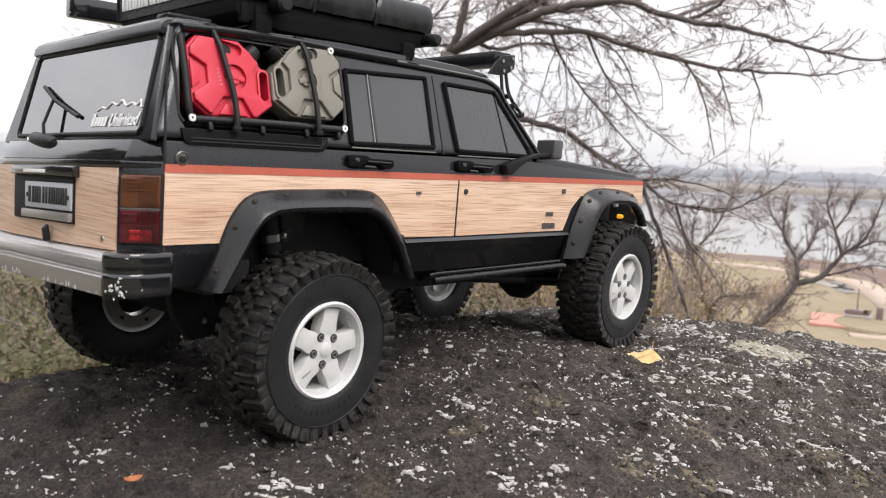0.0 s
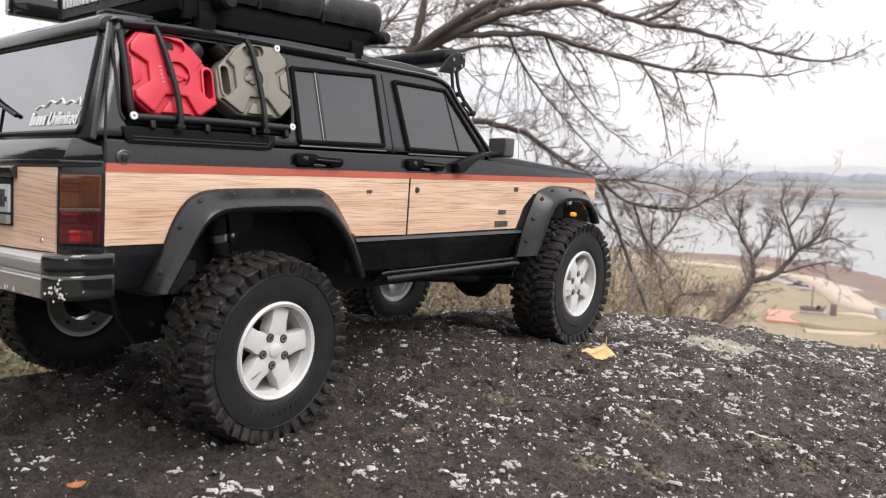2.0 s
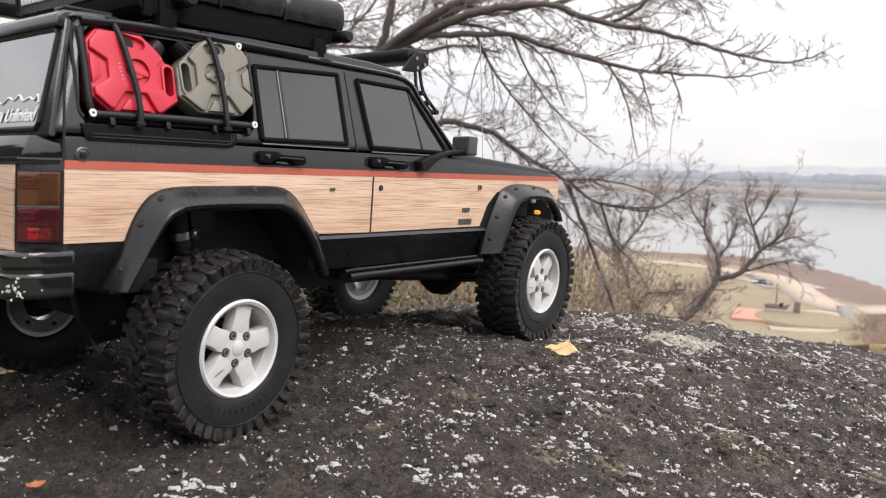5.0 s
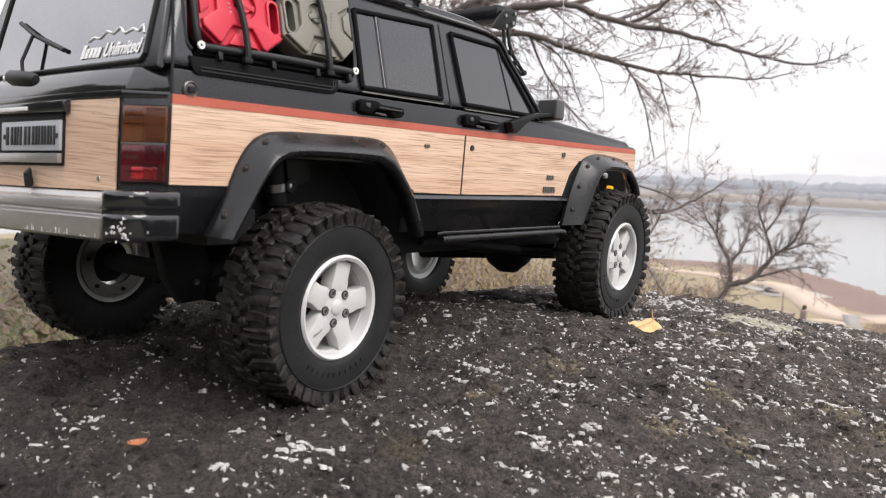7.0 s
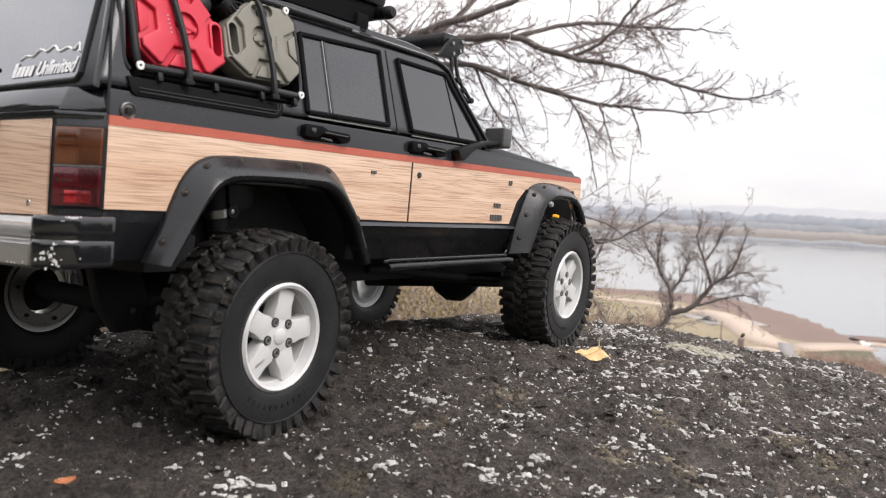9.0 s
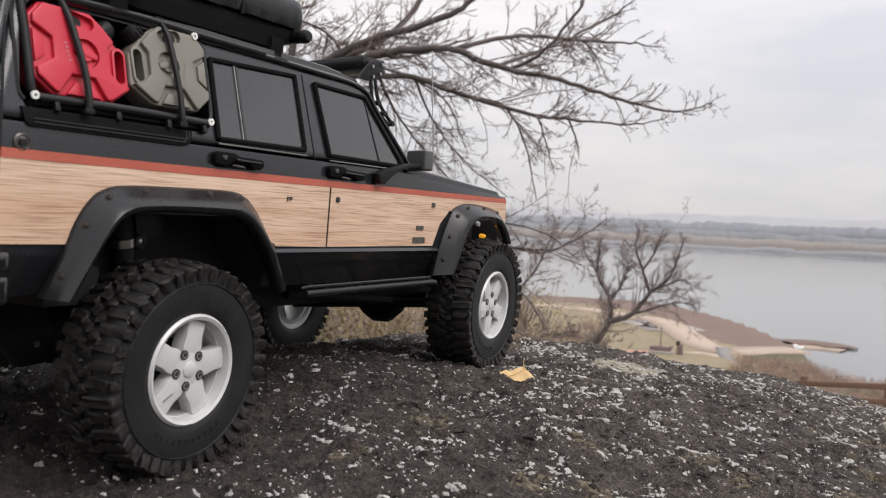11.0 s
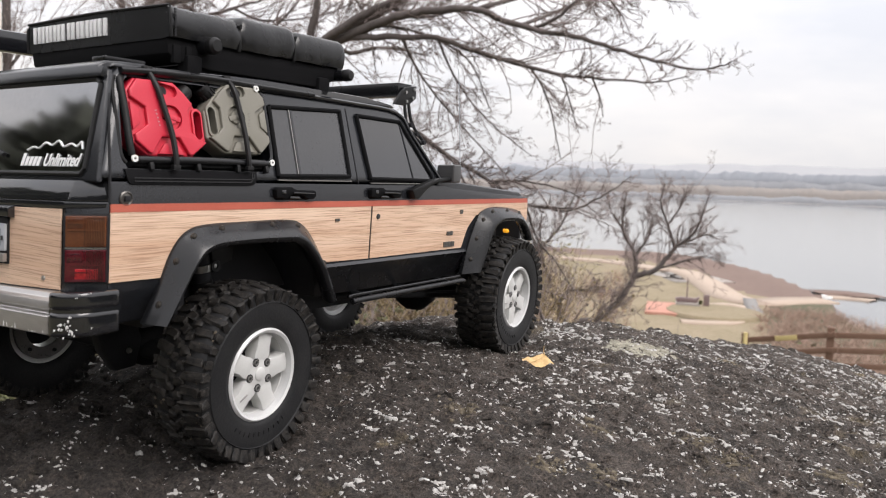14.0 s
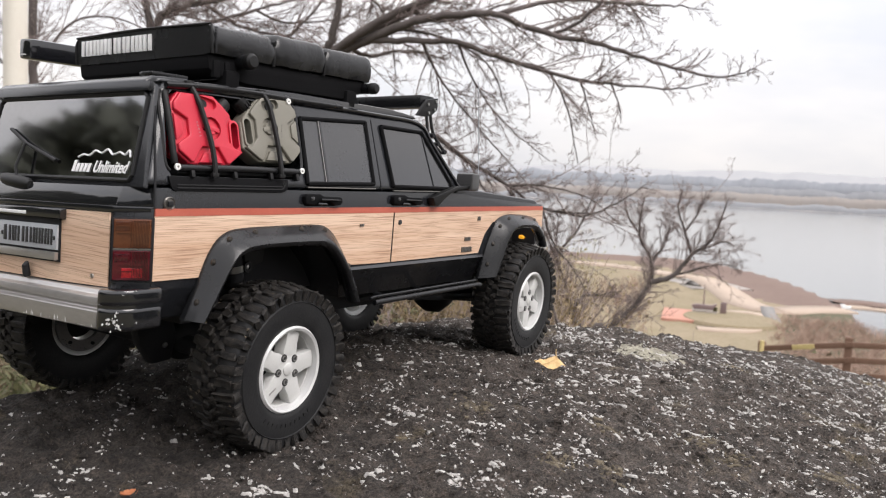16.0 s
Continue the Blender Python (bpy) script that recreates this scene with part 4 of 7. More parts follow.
for s in (-1, 1):
    y_in, y_out = (-0.0788, RIGHT - 0.0004) if s < 0 else (0.0788, LEFT + 0.0004)
    a, b2 = Vector((-0.1072, y_in, 0)), Vector((-0.0930, y_out, 0))
    nrm = Vector((-(b2 - a).y, (b2 - a).x, 0)).normalized()
    nrm = nrm if nrm.x < 0 else -nrm
    lamp_body = None
    for z0, z1, m, label in ((0.0585, 0.0925, MATTE, "tail light housing"), (0.0765, 0.0918, AMBERLENS, "amber upper lens"), (0.0595, 0.0755, REDLENS, "dark red lower lens")):
        grow = 0.0012 if lamp_body is None else 0.0024
        k = 0.0 if lamp_body is None else 0.0012
        d = (b2 - a).normalized() * k
        out = [((a + d) - nrm * 0.002), ((b2 - d) - nrm * 0.002), ((b2 - d) + nrm * grow), ((a + d) + nrm * grow)]
        o = part("tail_light" if lamp_body is None else "lens", prism([(p.x, p.y) for p in out], z0, z1, "z", 0.0006), m, lamp_body or truck, label)
        lamp_body = lamp_body or o
    mid = a + (b2 - a) * 0.5
    d = (b2 - a).normalized() * 0.0012
    strip = [a + d + nrm * 0.0016, b2 - d + nrm * 0.0016, b2 - d + nrm * 0.0026, a + d + nrm * 0.0026]
    part("lens_trim", prism([(p.x, p.y) for p in strip], 0.0756, 0.0764, "z"), BOLT, lamp_body, "thin bright line between the lenses")
    for f0, f1, z0, z1, m in ((0.10, 0.44, 0.0855, 0.0905, BROWNLENS), (0.46, 0.49, 0.0770, 0.0914, BROWNLENS), (0.10, 0.44, 0.0690, 0.0735, DARKLENS), (0.46, 0.49, 0.0600, 0.0750, DARKLENS), (0.52, 0.92, 0.0785, 0.0900, HONEYLENS)):
        p, q = a + (b2 - a) * f0, a + (b2 - a) * f1
        part("lens_block", prism([(v.x, v.y) for v in (p + nrm * 0.0018, q + nrm * 0.0018, q + nrm * 0.0026, p + nrm * 0.0026)], z0, z1, "z", 0.0002), m, lamp_body)
    for k in range(11):
        f0 = 0.53 + 0.036 * k
        for z0, z1, m in ((0.0772, 0.0912, BROWNLENS), (0.0600, 0.0750, DARKLENS)):
            p, q = a + (b2 - a) * f0, a + (b2 - a) * (f0 + 0.016)
            part("lens_rib", prism([(v.x, v.y) for v in (p + nrm * 0.0020, q + nrm * 0.0020, q + nrm * 0.0029, p + nrm * 0.0029)], z0, z1, "z"), m, lamp_body)
    c0, c1 = a + (b2 - a) * 0.28, a + (b2 - a) * 0.80
    part("reflector", prism([(p.x, p.y) for p in (c0 + nrm * 0.0018, c1 + nrm * 0.0018, c1 + nrm * 0.0027, c0 + nrm * 0.0027)], 0.0608, 0.0660, "z", 0.0004), REDGLOW, lamp_body, "brighter red reflector")
    for z in (0.0676, 0.0845, 0.0880, 0.0640):
        w = (b2 - a) * (0.38 if z > 0.08 else 0.3)
        out = [mid - w + nrm * 0.0020, mid + w * (0.1 if z > 0.086 or z < 0.066 else 1) + nrm * 0.0020, mid + w * (0.1 if z > 0.086 or z < 0.066 else 1) + nrm * 0.0030, mid - w + nrm * 0.0030]
        part("lens_rib", prism([(p.x, p.y) for p in out], z, z + 0.0005, "z"), AMBERLENS if z > 0.075 else REDLENS, lamp_body)

# rear window, wiper and sticker lie on the sloping hatch
HATCH = Matrix.Translation((-0.0985, -0.006, 0.1080)) @ Matrix.Rotation(radians(13.5), 4, "Y") @ Matrix(((0, 0, -1, 0), (1, 0, 0, 0), (0, 1, 0, 0), (0, 0, 0, 1)))


def on_hatch(outline, lift, thick, b=0.0):
    """A flat piece on the hatch: (across to the left, up the slope)."""
    return prism(outline, lift, lift + thick, "z", b, m=HATCH)


frame_out = [(-0.0865, 0.000), (0.0985, 0.000), (0.0830, 0.0570), (-0.0740, 0.0570)]
part("hatch_frame", on_hatch(frame_out, -0.002, 0.0034, 0.0012), BLACK, truck, "satin black hatch frame")
rear_glass = part("rear_window", on_hatch([(-0.0735, 0.0040), (0.0740, 0.0040), (0.0755, 0.0060), (0.0728, 0.0488), (0.0700, 0.0508), (-0.0690, 0.0508), (-0.0718, 0.0488), (-0.0750, 0.0060)], 0.0006, 0.0012), REAR_GLASS, truck, "glossy smoked rear window")
ring = bmesh.new()
corners = [HATCH @ Vector((x, y, 0.0018)) for x, y in ((-0.0738, 0.0034), (0.0745, 0.0034), (0.0762, 0.0060), (0.0734, 0.0490), (0.0704, 0.0514), (-0.0694, 0.0514), (-0.0724, 0.0490), (-0.0757, 0.0060))]
for p, q in zip(corners, corners[1:] + corners[:1]):
    tube([p, q], 0.0013, sides=8, bm=ring)
part("window_seal", ring, STRAP, rear_glass)
part("hood_lip", on_hatch([(-0.0740, 0.0520), (0.0790, 0.0520), (0.0800, 0.0572), (-0.0745, 0.0572)], 0.0010, 0.0034, 0.0010), BLACK, truck, "black lip over the rear window")
ridge = [(-0.0660, 0.0158), (-0.0640, 0.0196), (-0.0610, 0.0172), (-0.0560, 0.0186), (-0.0500, 0.0172), (-0.0450, 0.0202), (-0.0400, 0.0180), (-0.0340, 0.0194), (-0.0290, 0.0166), (-0.0240, 0.0172), (-0.0190, 0.0156)]
sticker = part("sticker", tube([HATCH @ Vector((x - 0.0045, y, 0.0020)) for x, y in ridge], 0.00055, sides=6, steps=3), WHITE, rear_glass, "white mountain ridge line sticker above lettering")
x = -0.0208
for w, h in ((2.6, 6.6), (2.6, 4.8), (2.6, 4.8), (2.6, 4.8), (2.4, 4.8)):
    one = prism([(x, 0.0072), (x - w / 1000, 0.0072), (x - w / 1000 - 0.0008, 0.0072 + h / 1000), (x - 0.0008, 0.0072 + h / 1000)], 0.0021, 0.0024, "z", 0, None, HATCH)
    part("letter_bar", one, WHITE, sticker)
    x -= (w + 0.9) / 1000
words = bpy.data.curves.new("lettering", "FONT")
words.body, words.size, words.shear, words.extrude, words.offset = "Unlimited", 0.0090, 0.25, 0.00012, 0.00020
holder = new("lettering_source", words)
flat = bpy.data.meshes.new_from_object(holder.evaluated_get(bpy.context.evaluated_depsgraph_get()))
bpy.data.objects.remove(holder)
one = bmesh.new()
one.from_mesh(flat)
wide = max(v.co.x for v in one.verts)
for v in one.verts:
    v.co = HATCH @ Vector((-0.0402 - v.co.x * 0.0312 / wide, 0.0072 + v.co.y, 0.0022 + v.co.z))
part("lettering", one, WHITE, sticker, smooth=0)
wiper = bmesh.new()
piv = HATCH @ Vector((0.0245, -0.0010, 0.0060))
part("wiper_motor", lathe([(0.0001, 0.0150), (0.0028, 0.0148), (0.0036, 0.0120), (0.0040, 0.0), (0.0038, -0.0100), (0.0026, -0.0145), (0.0001, -0.0150)], 18), STRAP, truck, "black wiper hub", Matrix.Translation(piv) @ pose(0, 0, 0, 3, 0, 0))
tube([piv, HATCH @ Vector((0.0290, 0.0080, 0.0070)), HATCH @ Vector((0.0280, 0.0223, 0.0055))], 0.0009, bm=wiper)
tube([HATCH @ Vector((0.0520, 0.0320, 0.0030)), HATCH @ Vector((0.0280, 0.0223, 0.0040)), HATCH @ Vector((-0.0040, 0.0128, 0.0030))], 0.0011, bm=wiper)
part("wiper", wiper, STRAP, truck, "black rear wiper")
part("hatch_badge", lathe([(0.0001, 0), (0.0016, 0), (0.0014, -0.0010), (0.0001, -0.0012)], 14), WASHER, truck, "", Matrix.Translation(piv + Vector((-0.002, 0.0152, 0.0006))) @ pose(0, 0, 0, 0, 0, -120))

# rear bumper
bar = prism([(-0.1040, 0.0548), (-0.1130, 0.0546), (-0.1140, 0.0524), (-0.1172, 0.0514), (-0.1178, 0.0478), (-0.1156, 0.0466), (-0.1156, 0.0452), (-0.1180, 0.0440), (-0.1176, 0.0352), (-0.1130, 0.0335), (-0.1040, 0.0355)], -0.0838, 0.0838, "y", 0.0007)
bumper = part("rear_bumper", bar, BUMPER, truck, "worn silver metal rear bumper with chipped edges")
for s in (-1, 1):
    y0 = -0.0830 if s < 0 else 0.0830
    lay = [(-0.104, 0.0), (-0.1178, 0.0), (-0.1180, s * 0.0050), (-0.1150, s * 0.0110), (-0.1105, s * 0.0148), (-0.105, s * 0.0160), (-0.0888, s * 0.0160), (-0.0888, s * 0.008), (-0.100, s * 0.006)]
    cap_b = bmesh.new()
    for z0, z1 in ((0.0472, 0.0560), (0.0342, 0.0464)):
        prism([(x, y0 + y) for x, y in lay], z0, z1, "z", 0.0026, cap_b, seg=4, angle=40)
    prism([(x + 0.001 if x < -0.1 else x, y0 + y * 0.97) for x, y in lay], 0.0450, 0.0480, "z", 0.0, cap_b)
    end = part("end_cap", cap_b, GLOSS, bumper, "glossy black bumper end with scuffed paint")
    if s < 0:
        rng = random.Random(8)
        chips = bmesh.new()
        for k in range(34):
            near = k < 28
            u = min(1.0, max(0.0, rng.gauss(0.34, 0.13) if near else rng.random()))
            px = float(np.interp(u, (0, 0.30, 0.60, 1.0), (-0.1182, -0.1153, -0.1108, -0.1040)))
            py = y0 - float(np.interp(u, (0, 0.30, 0.60, 1.0), (0.0052, 0.0111, 0.0149, 0.0162)))
            pz = rng.gauss(0.0405, 0.0026) if near else rng.choice((rng.uniform(0.0350, 0.0450), rng.uniform(0.0495, 0.0560)))
            pz = min(0.0450, max(0.0345, pz)) if near else pz
            w = rng.uniform(0.00015, 0.0008) if near else rng.uniform(0.0002, 0.0006)
            spike = [(w * rng.uniform(0.4, 1.5) * math.cos(q), w * rng.uniform(0.3, 1.1) * math.sin(q)) for q in (2 * math.pi * e / 8 for e in range(8))]
            prism(spike, -0.0003, 0.0003, "z", 0, chips, Matrix.Translation((px, py, pz)) @ pose(0, 0, 0, 0, 0, 25 + 65 * u) @ pose(0, 0, 0, rng.uniform(0, 180), 90, 0))
        tagged(part("paint_chip", chips, CHIP, end), "bare chipped paint flecks", kind="stuff")

rng = random.Random(18)
flecks = bmesh.new()
for k in range(26):
    y, w = rng.uniform(-0.082, 0.074), rng.uniform(0.00012, 0.00042)
    spike = [(w * rng.uniform(0.4, 1.2) * math.cos(q), 0.6 * w * rng.uniform(0.3, 1.2) * math.sin(q)) for q in (2 * math.pi * e / 7 for e in range(7))]
    prism([(y + p, 0.0356 + rng.choice((0, 0, 0.0006, 0.0030)) * rng.random() + q) for p, q in spike], -0.1180, -0.1168, "x", 0, flecks)
tagged(part("paint_chip", flecks, CHIP, bumper), "white flecks along the chipped lower edge", kind="stuff")

# fender flares
def flare(outer, inner, s, tip):
    """A bulging arch trim swept between an outer and an inner line of (x, z)."""
    o, i = smooth_path([(x, 0, z) for x, z in outer], 5), smooth_path([(x, 0, z) for x, z in inner], 5)
    one, rows = bmesh.new(), []
    for a, b2 in zip(o, i):
        ring = []
        for t, out in ((0.0, -0.0005), (0.0, 0.0022), (0.10, 0.0034), (0.38, 0.0078), (0.66, tip - 0.0008), (0.78, tip + 0.0004), (0.92, tip), (1.0, tip - 0.0012), (1.04, tip - 0.004), (0.85, 0.004), (0.6, -0.0005)):
            p = a.lerp(b2, t)
            ring.append(one.verts.new((p.x, flank(s, out), p.z)))
        rows.append(ring)
    for r0, r1 in zip(rows, rows[1:]):
        for k in range(len(r0)):
            j = (k + 1) % len(r0)
            one.faces.new((r0[k], r0[j], r1[j], r1[k]))
    one.faces.new(rows[0])
    one.faces.new(rows[-1][::-1])
    ob = part("fender_flare", one, PLASTIC, truck, "matt black bolted-on wheel arch flare", smooth=50)
    return ob, o, i


SCREW = lathe([(0.0001, 0.0004), (0.0020, 0.0004), (0.0019, -0.0004), (0.0013, -0.0004), (0.0011, -0.0010), (0.0001, -0.0012)], 14)
screw_mesh = mesh_object("screw", SCREW, [BRONZE]).data
bpy.data.objects.remove(bpy.data.objects["screw"])


def screw(parent, at):
    o = new("screw", screw_mesh)
    o.parent = parent
    o.matrix_basis = Matrix.Translation((0, 0, -ROLL * (at.translation.y - RIGHT))) @ at
    return o


rear_outer = [(-0.0738, 0.0360), (-0.0656, 0.0525), (-0.0590, 0.0688), (-0.0527, 0.0784), (-0.0460, 0.0832), (-0.0358, 0.0856), (-0.0110, 0.0864), (0.0260, 0.0866), (0.0382, 0.0843), (0.0474, 0.0776), (0.0577, 0.0649), (0.0655, 0.0530), (0.0722, 0.0375)]
rear_inner = [(-0.0668, 0.0348), (-0.0580, 0.0496), (-0.0500, 0.0622), (-0.0450, 0.0685), (-0.0405, 0.0716), (-0.0325, 0.0737), (-0.0110, 0.0746), (0.0200, 0.0742), (0.0300, 0.0722), (0.0375, 0.0672), (0.0485, 0.0552), (0.0552, 0.0440), (0.0612, 0.0325)]
front_outer = [(0.2340, 0.0358), (0.2400, 0.0564), (0.2456, 0.0690), (0.2531, 0.0819), (0.2605, 0.0873), (0.2776, 0.0903), (0.3090, 0.0888), (0.3280, 0.0846), (0.3420, 0.0735), (0.3505, 0.0605)]
front_inner = [(0.2500, 0.0372), (0.2570, 0.0495), (0.2622, 0.0613), (0.2660, 0.0685), (0.2725, 0.0748), (0.2840, 0.0782), (0.3060, 0.0780), (0.3180, 0.0742), (0.3270, 0.0671), (0.3330, 0.0590)]
for s in (-1, 1):
    for outer, inner, tip, spots in ((rear_outer, rear_inner, 0.0135, (3, 10, 19, 27, 33, 38, 52)), (front_outer, front_inner, 0.0120, (3, 9, 16, 23, 28, 33))):
        f, o, i = flare(outer, inner, s, tip)
        for k in spots:
            p = o[k].lerp(i[k], 0.24)
            screw(f, Matrix.Translation((p.x, flank(s, 0.0056), p.z)) @ pose(0, 0, 0, 0, 0, 0 if s < 0 else 180))

# wheels
TYRE_R, TYRE_W = 0.0522, 0.035
HUBS = ((-0.0040, -0.0955, -0.0005), (0.3035, -0.0955, 0.0114), (-0.0115, 0.107, -0.0070), (0.3015, 0.107, -0.0125))
TOE = 3.5


def lug_ring(seed):
    """Chunky staggered blocks round the tyre."""
    rng = random.Random(seed)
    one = bmesh.new()
    n = 40
    rows = ((-0.0108, 0.0132, 0.0054, 0.0050, 2, 0.0), (-0.0026, 0.0060, 0.0050, 0.0048, 16, 0.45), (0.0026, 0.0060, 0.0050, 0.0048, -16, 0.0), (0.0108, 0.0132, 0.0054, 0.0050, -2, 0.48))
    for k in range(n):
        for row, (y, w, ln, hgt, skew, ph) in enumerate(rows):
            a = 2 * math.pi * (k + ph) / n
            edge = row in (0, 3)
            side = -1 if row < 2 else 1
            half, long = w / 2 * (1.08 if k % 2 else 0.84), ln * rng.uniform(0.80, 1.06)
            m = Matrix.Rotation(-a, 4, "Y") @ Matrix.Translation((TYRE_R - hgt / 2 + rng.uniform(-0.0003, 0.0003) - (0.0008 if edge else 0), y + side * 0.0006 * (k % 2), 0)) @ Matrix.Rotation(radians(skew + rng.uniform(-7, 7)), 4, "X")
            if edge:
                m = m @ Matrix.Rotation(radians(9 * side), 4, "Z")
                box(-hgt / 2 - 0.001, hgt / 2 + rng.uniform(-0.0005, 0.0003), -half, half, -long / 2, long / 2, 0.0006, one, m, seg=1)
                box(-0.0052 if k % 2 else -0.0040, 0.0034, -0.0012, 0.0006, -long * 0.47, long * 0.47, 0.0005, one, Matrix.Rotation(-a, 4, "Y") @ Matrix.Translation((TYRE_R - 0.0052, side * (TYRE_W / 2 + 0.0001), 0)) @ Matrix.Rotation(radians(17 * side), 4, "Z"), seg=1)
            else:
                box(-hgt / 2 - 0.001, hgt / 2, -half, half, -long / 2, long / 2, 0.0007, one, m, seg=1)
    bmesh.ops.subdivide_edges(one, edges=[e for e in one.edges if e.calc_length() > 0.0018], cuts=1, use_grid_fill=True)
    for v in one.verts:
        v.co += 0.0006 * noise.noise_vector(v.co * 330) + 0.0010 * noise.noise_vector(v.co * 900)
    return one


def tread_mud(seed):
    """Dried crumbs of soil caught in the tread."""
    rng = random.Random(seed)
    bm = bmesh.new()
    for _ in range(260):
        a, y = rng.uniform(0, 2 * math.pi), rng.uniform(-0.5, 0.5) * TYRE_W
        r = TYRE_R - rng.uniform(0.0008, 0.0046)
        size = min(0.0011, 0.0003 + rng.expovariate(1 / 0.00022))
        m = Matrix.Rotation(-a, 4, "Y") @ Matrix.Translation((r, y, 0)) @ Matrix.Rotation(rng.uniform(0, 3), 4, "X") @ Matrix.Diagonal((0.8, rng.uniform(0.7, 2.0), 1.0, 1.0))
        bmesh.ops.create_icosphere(bm, subdivisions=1, radius=size, matrix=m)
    for v in bm.verts:
        v.co += 0.0003 * noise.noise_vector(v.co * 1100)
    return bm


def build_wheel():
    """One wheel facing -y: silver five-spoke rim, tyre and bolts."""
    R, face = 0.0262, -0.0142
    rim = lathe([(R + 0.0012, face - 0.0022), (R, face - 0.0034), (R - 0.0016, face - 0.0026), (R - 0.0022, face + 0.0012), (R - 0.0030, face + 0.0040), (R - 0.0034, 0.0125), (R - 0.0005, 0.0148), (R + 0.0010, 0.0148), (R - 0.0015, 0.010), (R - 0.0015, -0.010)], 56, close=True)
    wheel = mesh_object("wheel", rim, RIMLIP, 40)
    spokes = bmesh.new()
    for k in range(5):
        c = radians(116 + 36 + 72 * k)
        pol = lambda r, d: (r * math.cos(c + radians(d)), r * math.sin(c + radians(d)))
        out = [pol(0.0092, -36), pol(0.0128, -29), pol(0.0168, -18.5), pol(0.0237, -13.8), pol(0.0240, 0), pol(0.0237, 13.8), pol(0.0168, 18.5), pol(0.0128, 29), pol(0.0092, 36), pol(0.0075, 0)]
        prism(out, face + 0.0004, face + 0.0085, "y", 0.0006, spokes)
    lathe([(0.0001, face + 0.0000), (0.0046, face + 0.0000), (0.0056, face + 0.0002), (0.0098, face + 0.0005), (0.0100, face + 0.0085), (0.0001, face + 0.0085)], 40, spokes)
    part("spokes", spokes, SILVER, wheel, "silver five-spoke wheel centre")
    part("barrel", lathe([(0.0231, face + 0.0030), (0.0236, face + 0.0030), (0.0236, 0.0118), (0.0190, 0.0122), (0.0190, 0.0116), (0.0226, 0.0112)], 48, close=True), SILVER, wheel, "white inner wheel barrel")
    part("hub_cap", lathe([(0.0001, face - 0.0008), (0.0034, face - 0.0008), (0.0040, face - 0.0004), (0.0041, face + 0.0002), (0.0001, face + 0.0002)], 32), SILVER, wheel)
    part("back_plate", lathe([(0.0001, 0.006), (0.0140, 0.006), (0.0140, 0.008), (0.0001, 0.008)], 32), MATTE, wheel)
    ringp = lathe([(0.0150, 0.0130), (0.0232, 0.0130), (0.0232, 0.0155), (0.0150, 0.0155)], 40, close=True)
    part("beadlock_ring", ringp, BOLT, wheel, "dull steel ring on the inner wheel face")
    for k in range(6):
        a = radians(20 + 60 * k)
        part("ring_screw", lathe([(0.0001, 0.0004), (0.0014, 0.0004), (0.0012, -0.0010), (0.0001, -0.0010)], 10), MATTE, wheel, "", Matrix.Translation((0.0192 * math.cos(a), 0.0160, 0.0192 * math.sin(a))) @ pose(0, 0, 0, 0, 0, 180))
    for k in range(5):
        a = radians(116 + 72 * k)
        part("wheel_bolt", lathe([(0.0009, -0.0003), (0.0010, -0.0007), (0.0016, -0.0008), (0.0018, -0.0004), (0.0018, 0.0004), (0.0001, 0.0004)], 18), BOLT, wheel, "", Matrix.Translation((0.0082 * math.cos(a), face + 0.0003, 0.0082 * math.sin(a))))
        # Dark rings and discs stand in for shade in the bolt recesses and sockets.
        part("bolt_recess_shade", lathe([(0.0017, -0.0002), (0.0024, -0.0002), (0.0025, 0.0003), (0.0017, 0.0003)], 18, close=True), PRINT, wheel, "", Matrix.Translation((0.0082 * math.cos(a), face + 0.0001, 0.0082 * math.sin(a))))
        part("socket_shade", lathe([(0.0001, -0.0006), (0.0010, -0.0006), (0.0010, 0.0), (0.0001, 0.0)], 6), PRINT, wheel, "", Matrix.Translation((0.0082 * math.cos(a), face + 0.0003, 0.0082 * math.sin(a))))
    a = radians(116 + 36 + 72)
    part("spoke_mark", box(-0.0032, 0.0032, -0.0003, 0.0003, -0.0005, 0.0005, 0.0002), BUMPER, wheel, "", Matrix.Translation((0.0170 * math.cos(a), face + 0.0003, 0.0170 * math.sin(a))) @ pose(0, 0, 0, 0, -28, 0))
    h, w = TYRE_R - 0.0020, TYRE_W / 2
    rub = lathe([(R - 0.001, -w + 0.0045), (R + 0.0014, -w + 0.0012), (R + 0.0045, -w), (h - 0.0080, -w), (h - 0.0018, -w + 0.0006), (h - 0.0002, -w + 0.003), (h, -w + 0.010), (h, w - 0.010), (h - 0.0002, w - 0.003), (h - 0.0018, w - 0.0006), (h - 0.0080, w), (R + 0.0045, w), (R + 0.0014, w - 0.0012), (R - 0.001, w - 0.0045)], 72, close=True)
    part("tyre", rub, RUBBER, wheel, "black mud-terrain tyre with dusty tread", smooth=50)
    ringb = lathe([(0.0418, -w + 0.0002), (0.0423, -w - 0.0007), (0.0429, -w + 0.0002)], 72, close=True)
    part("sidewall_ridge", ringb, RUBBER, wheel)
    part("tread", lug_ring(3), LUGS, wheel, "chunky dusty tread blocks")
    part("mud", tread_mud(8), MUD, wheel, "dried crumbs of soil caught in the tread")
    marks = bmesh.new()
    for k in range(11):
        aa = radians(-128 + 7 * k)
        box(-0.0012, 0.0012, -0.0003, 0.0003, -0.0006, 0.0006, 0, marks, Matrix.Rotation(-aa, 4, "Y") @ Matrix.Translation((0.0345, -w - 0.0001, 0)))
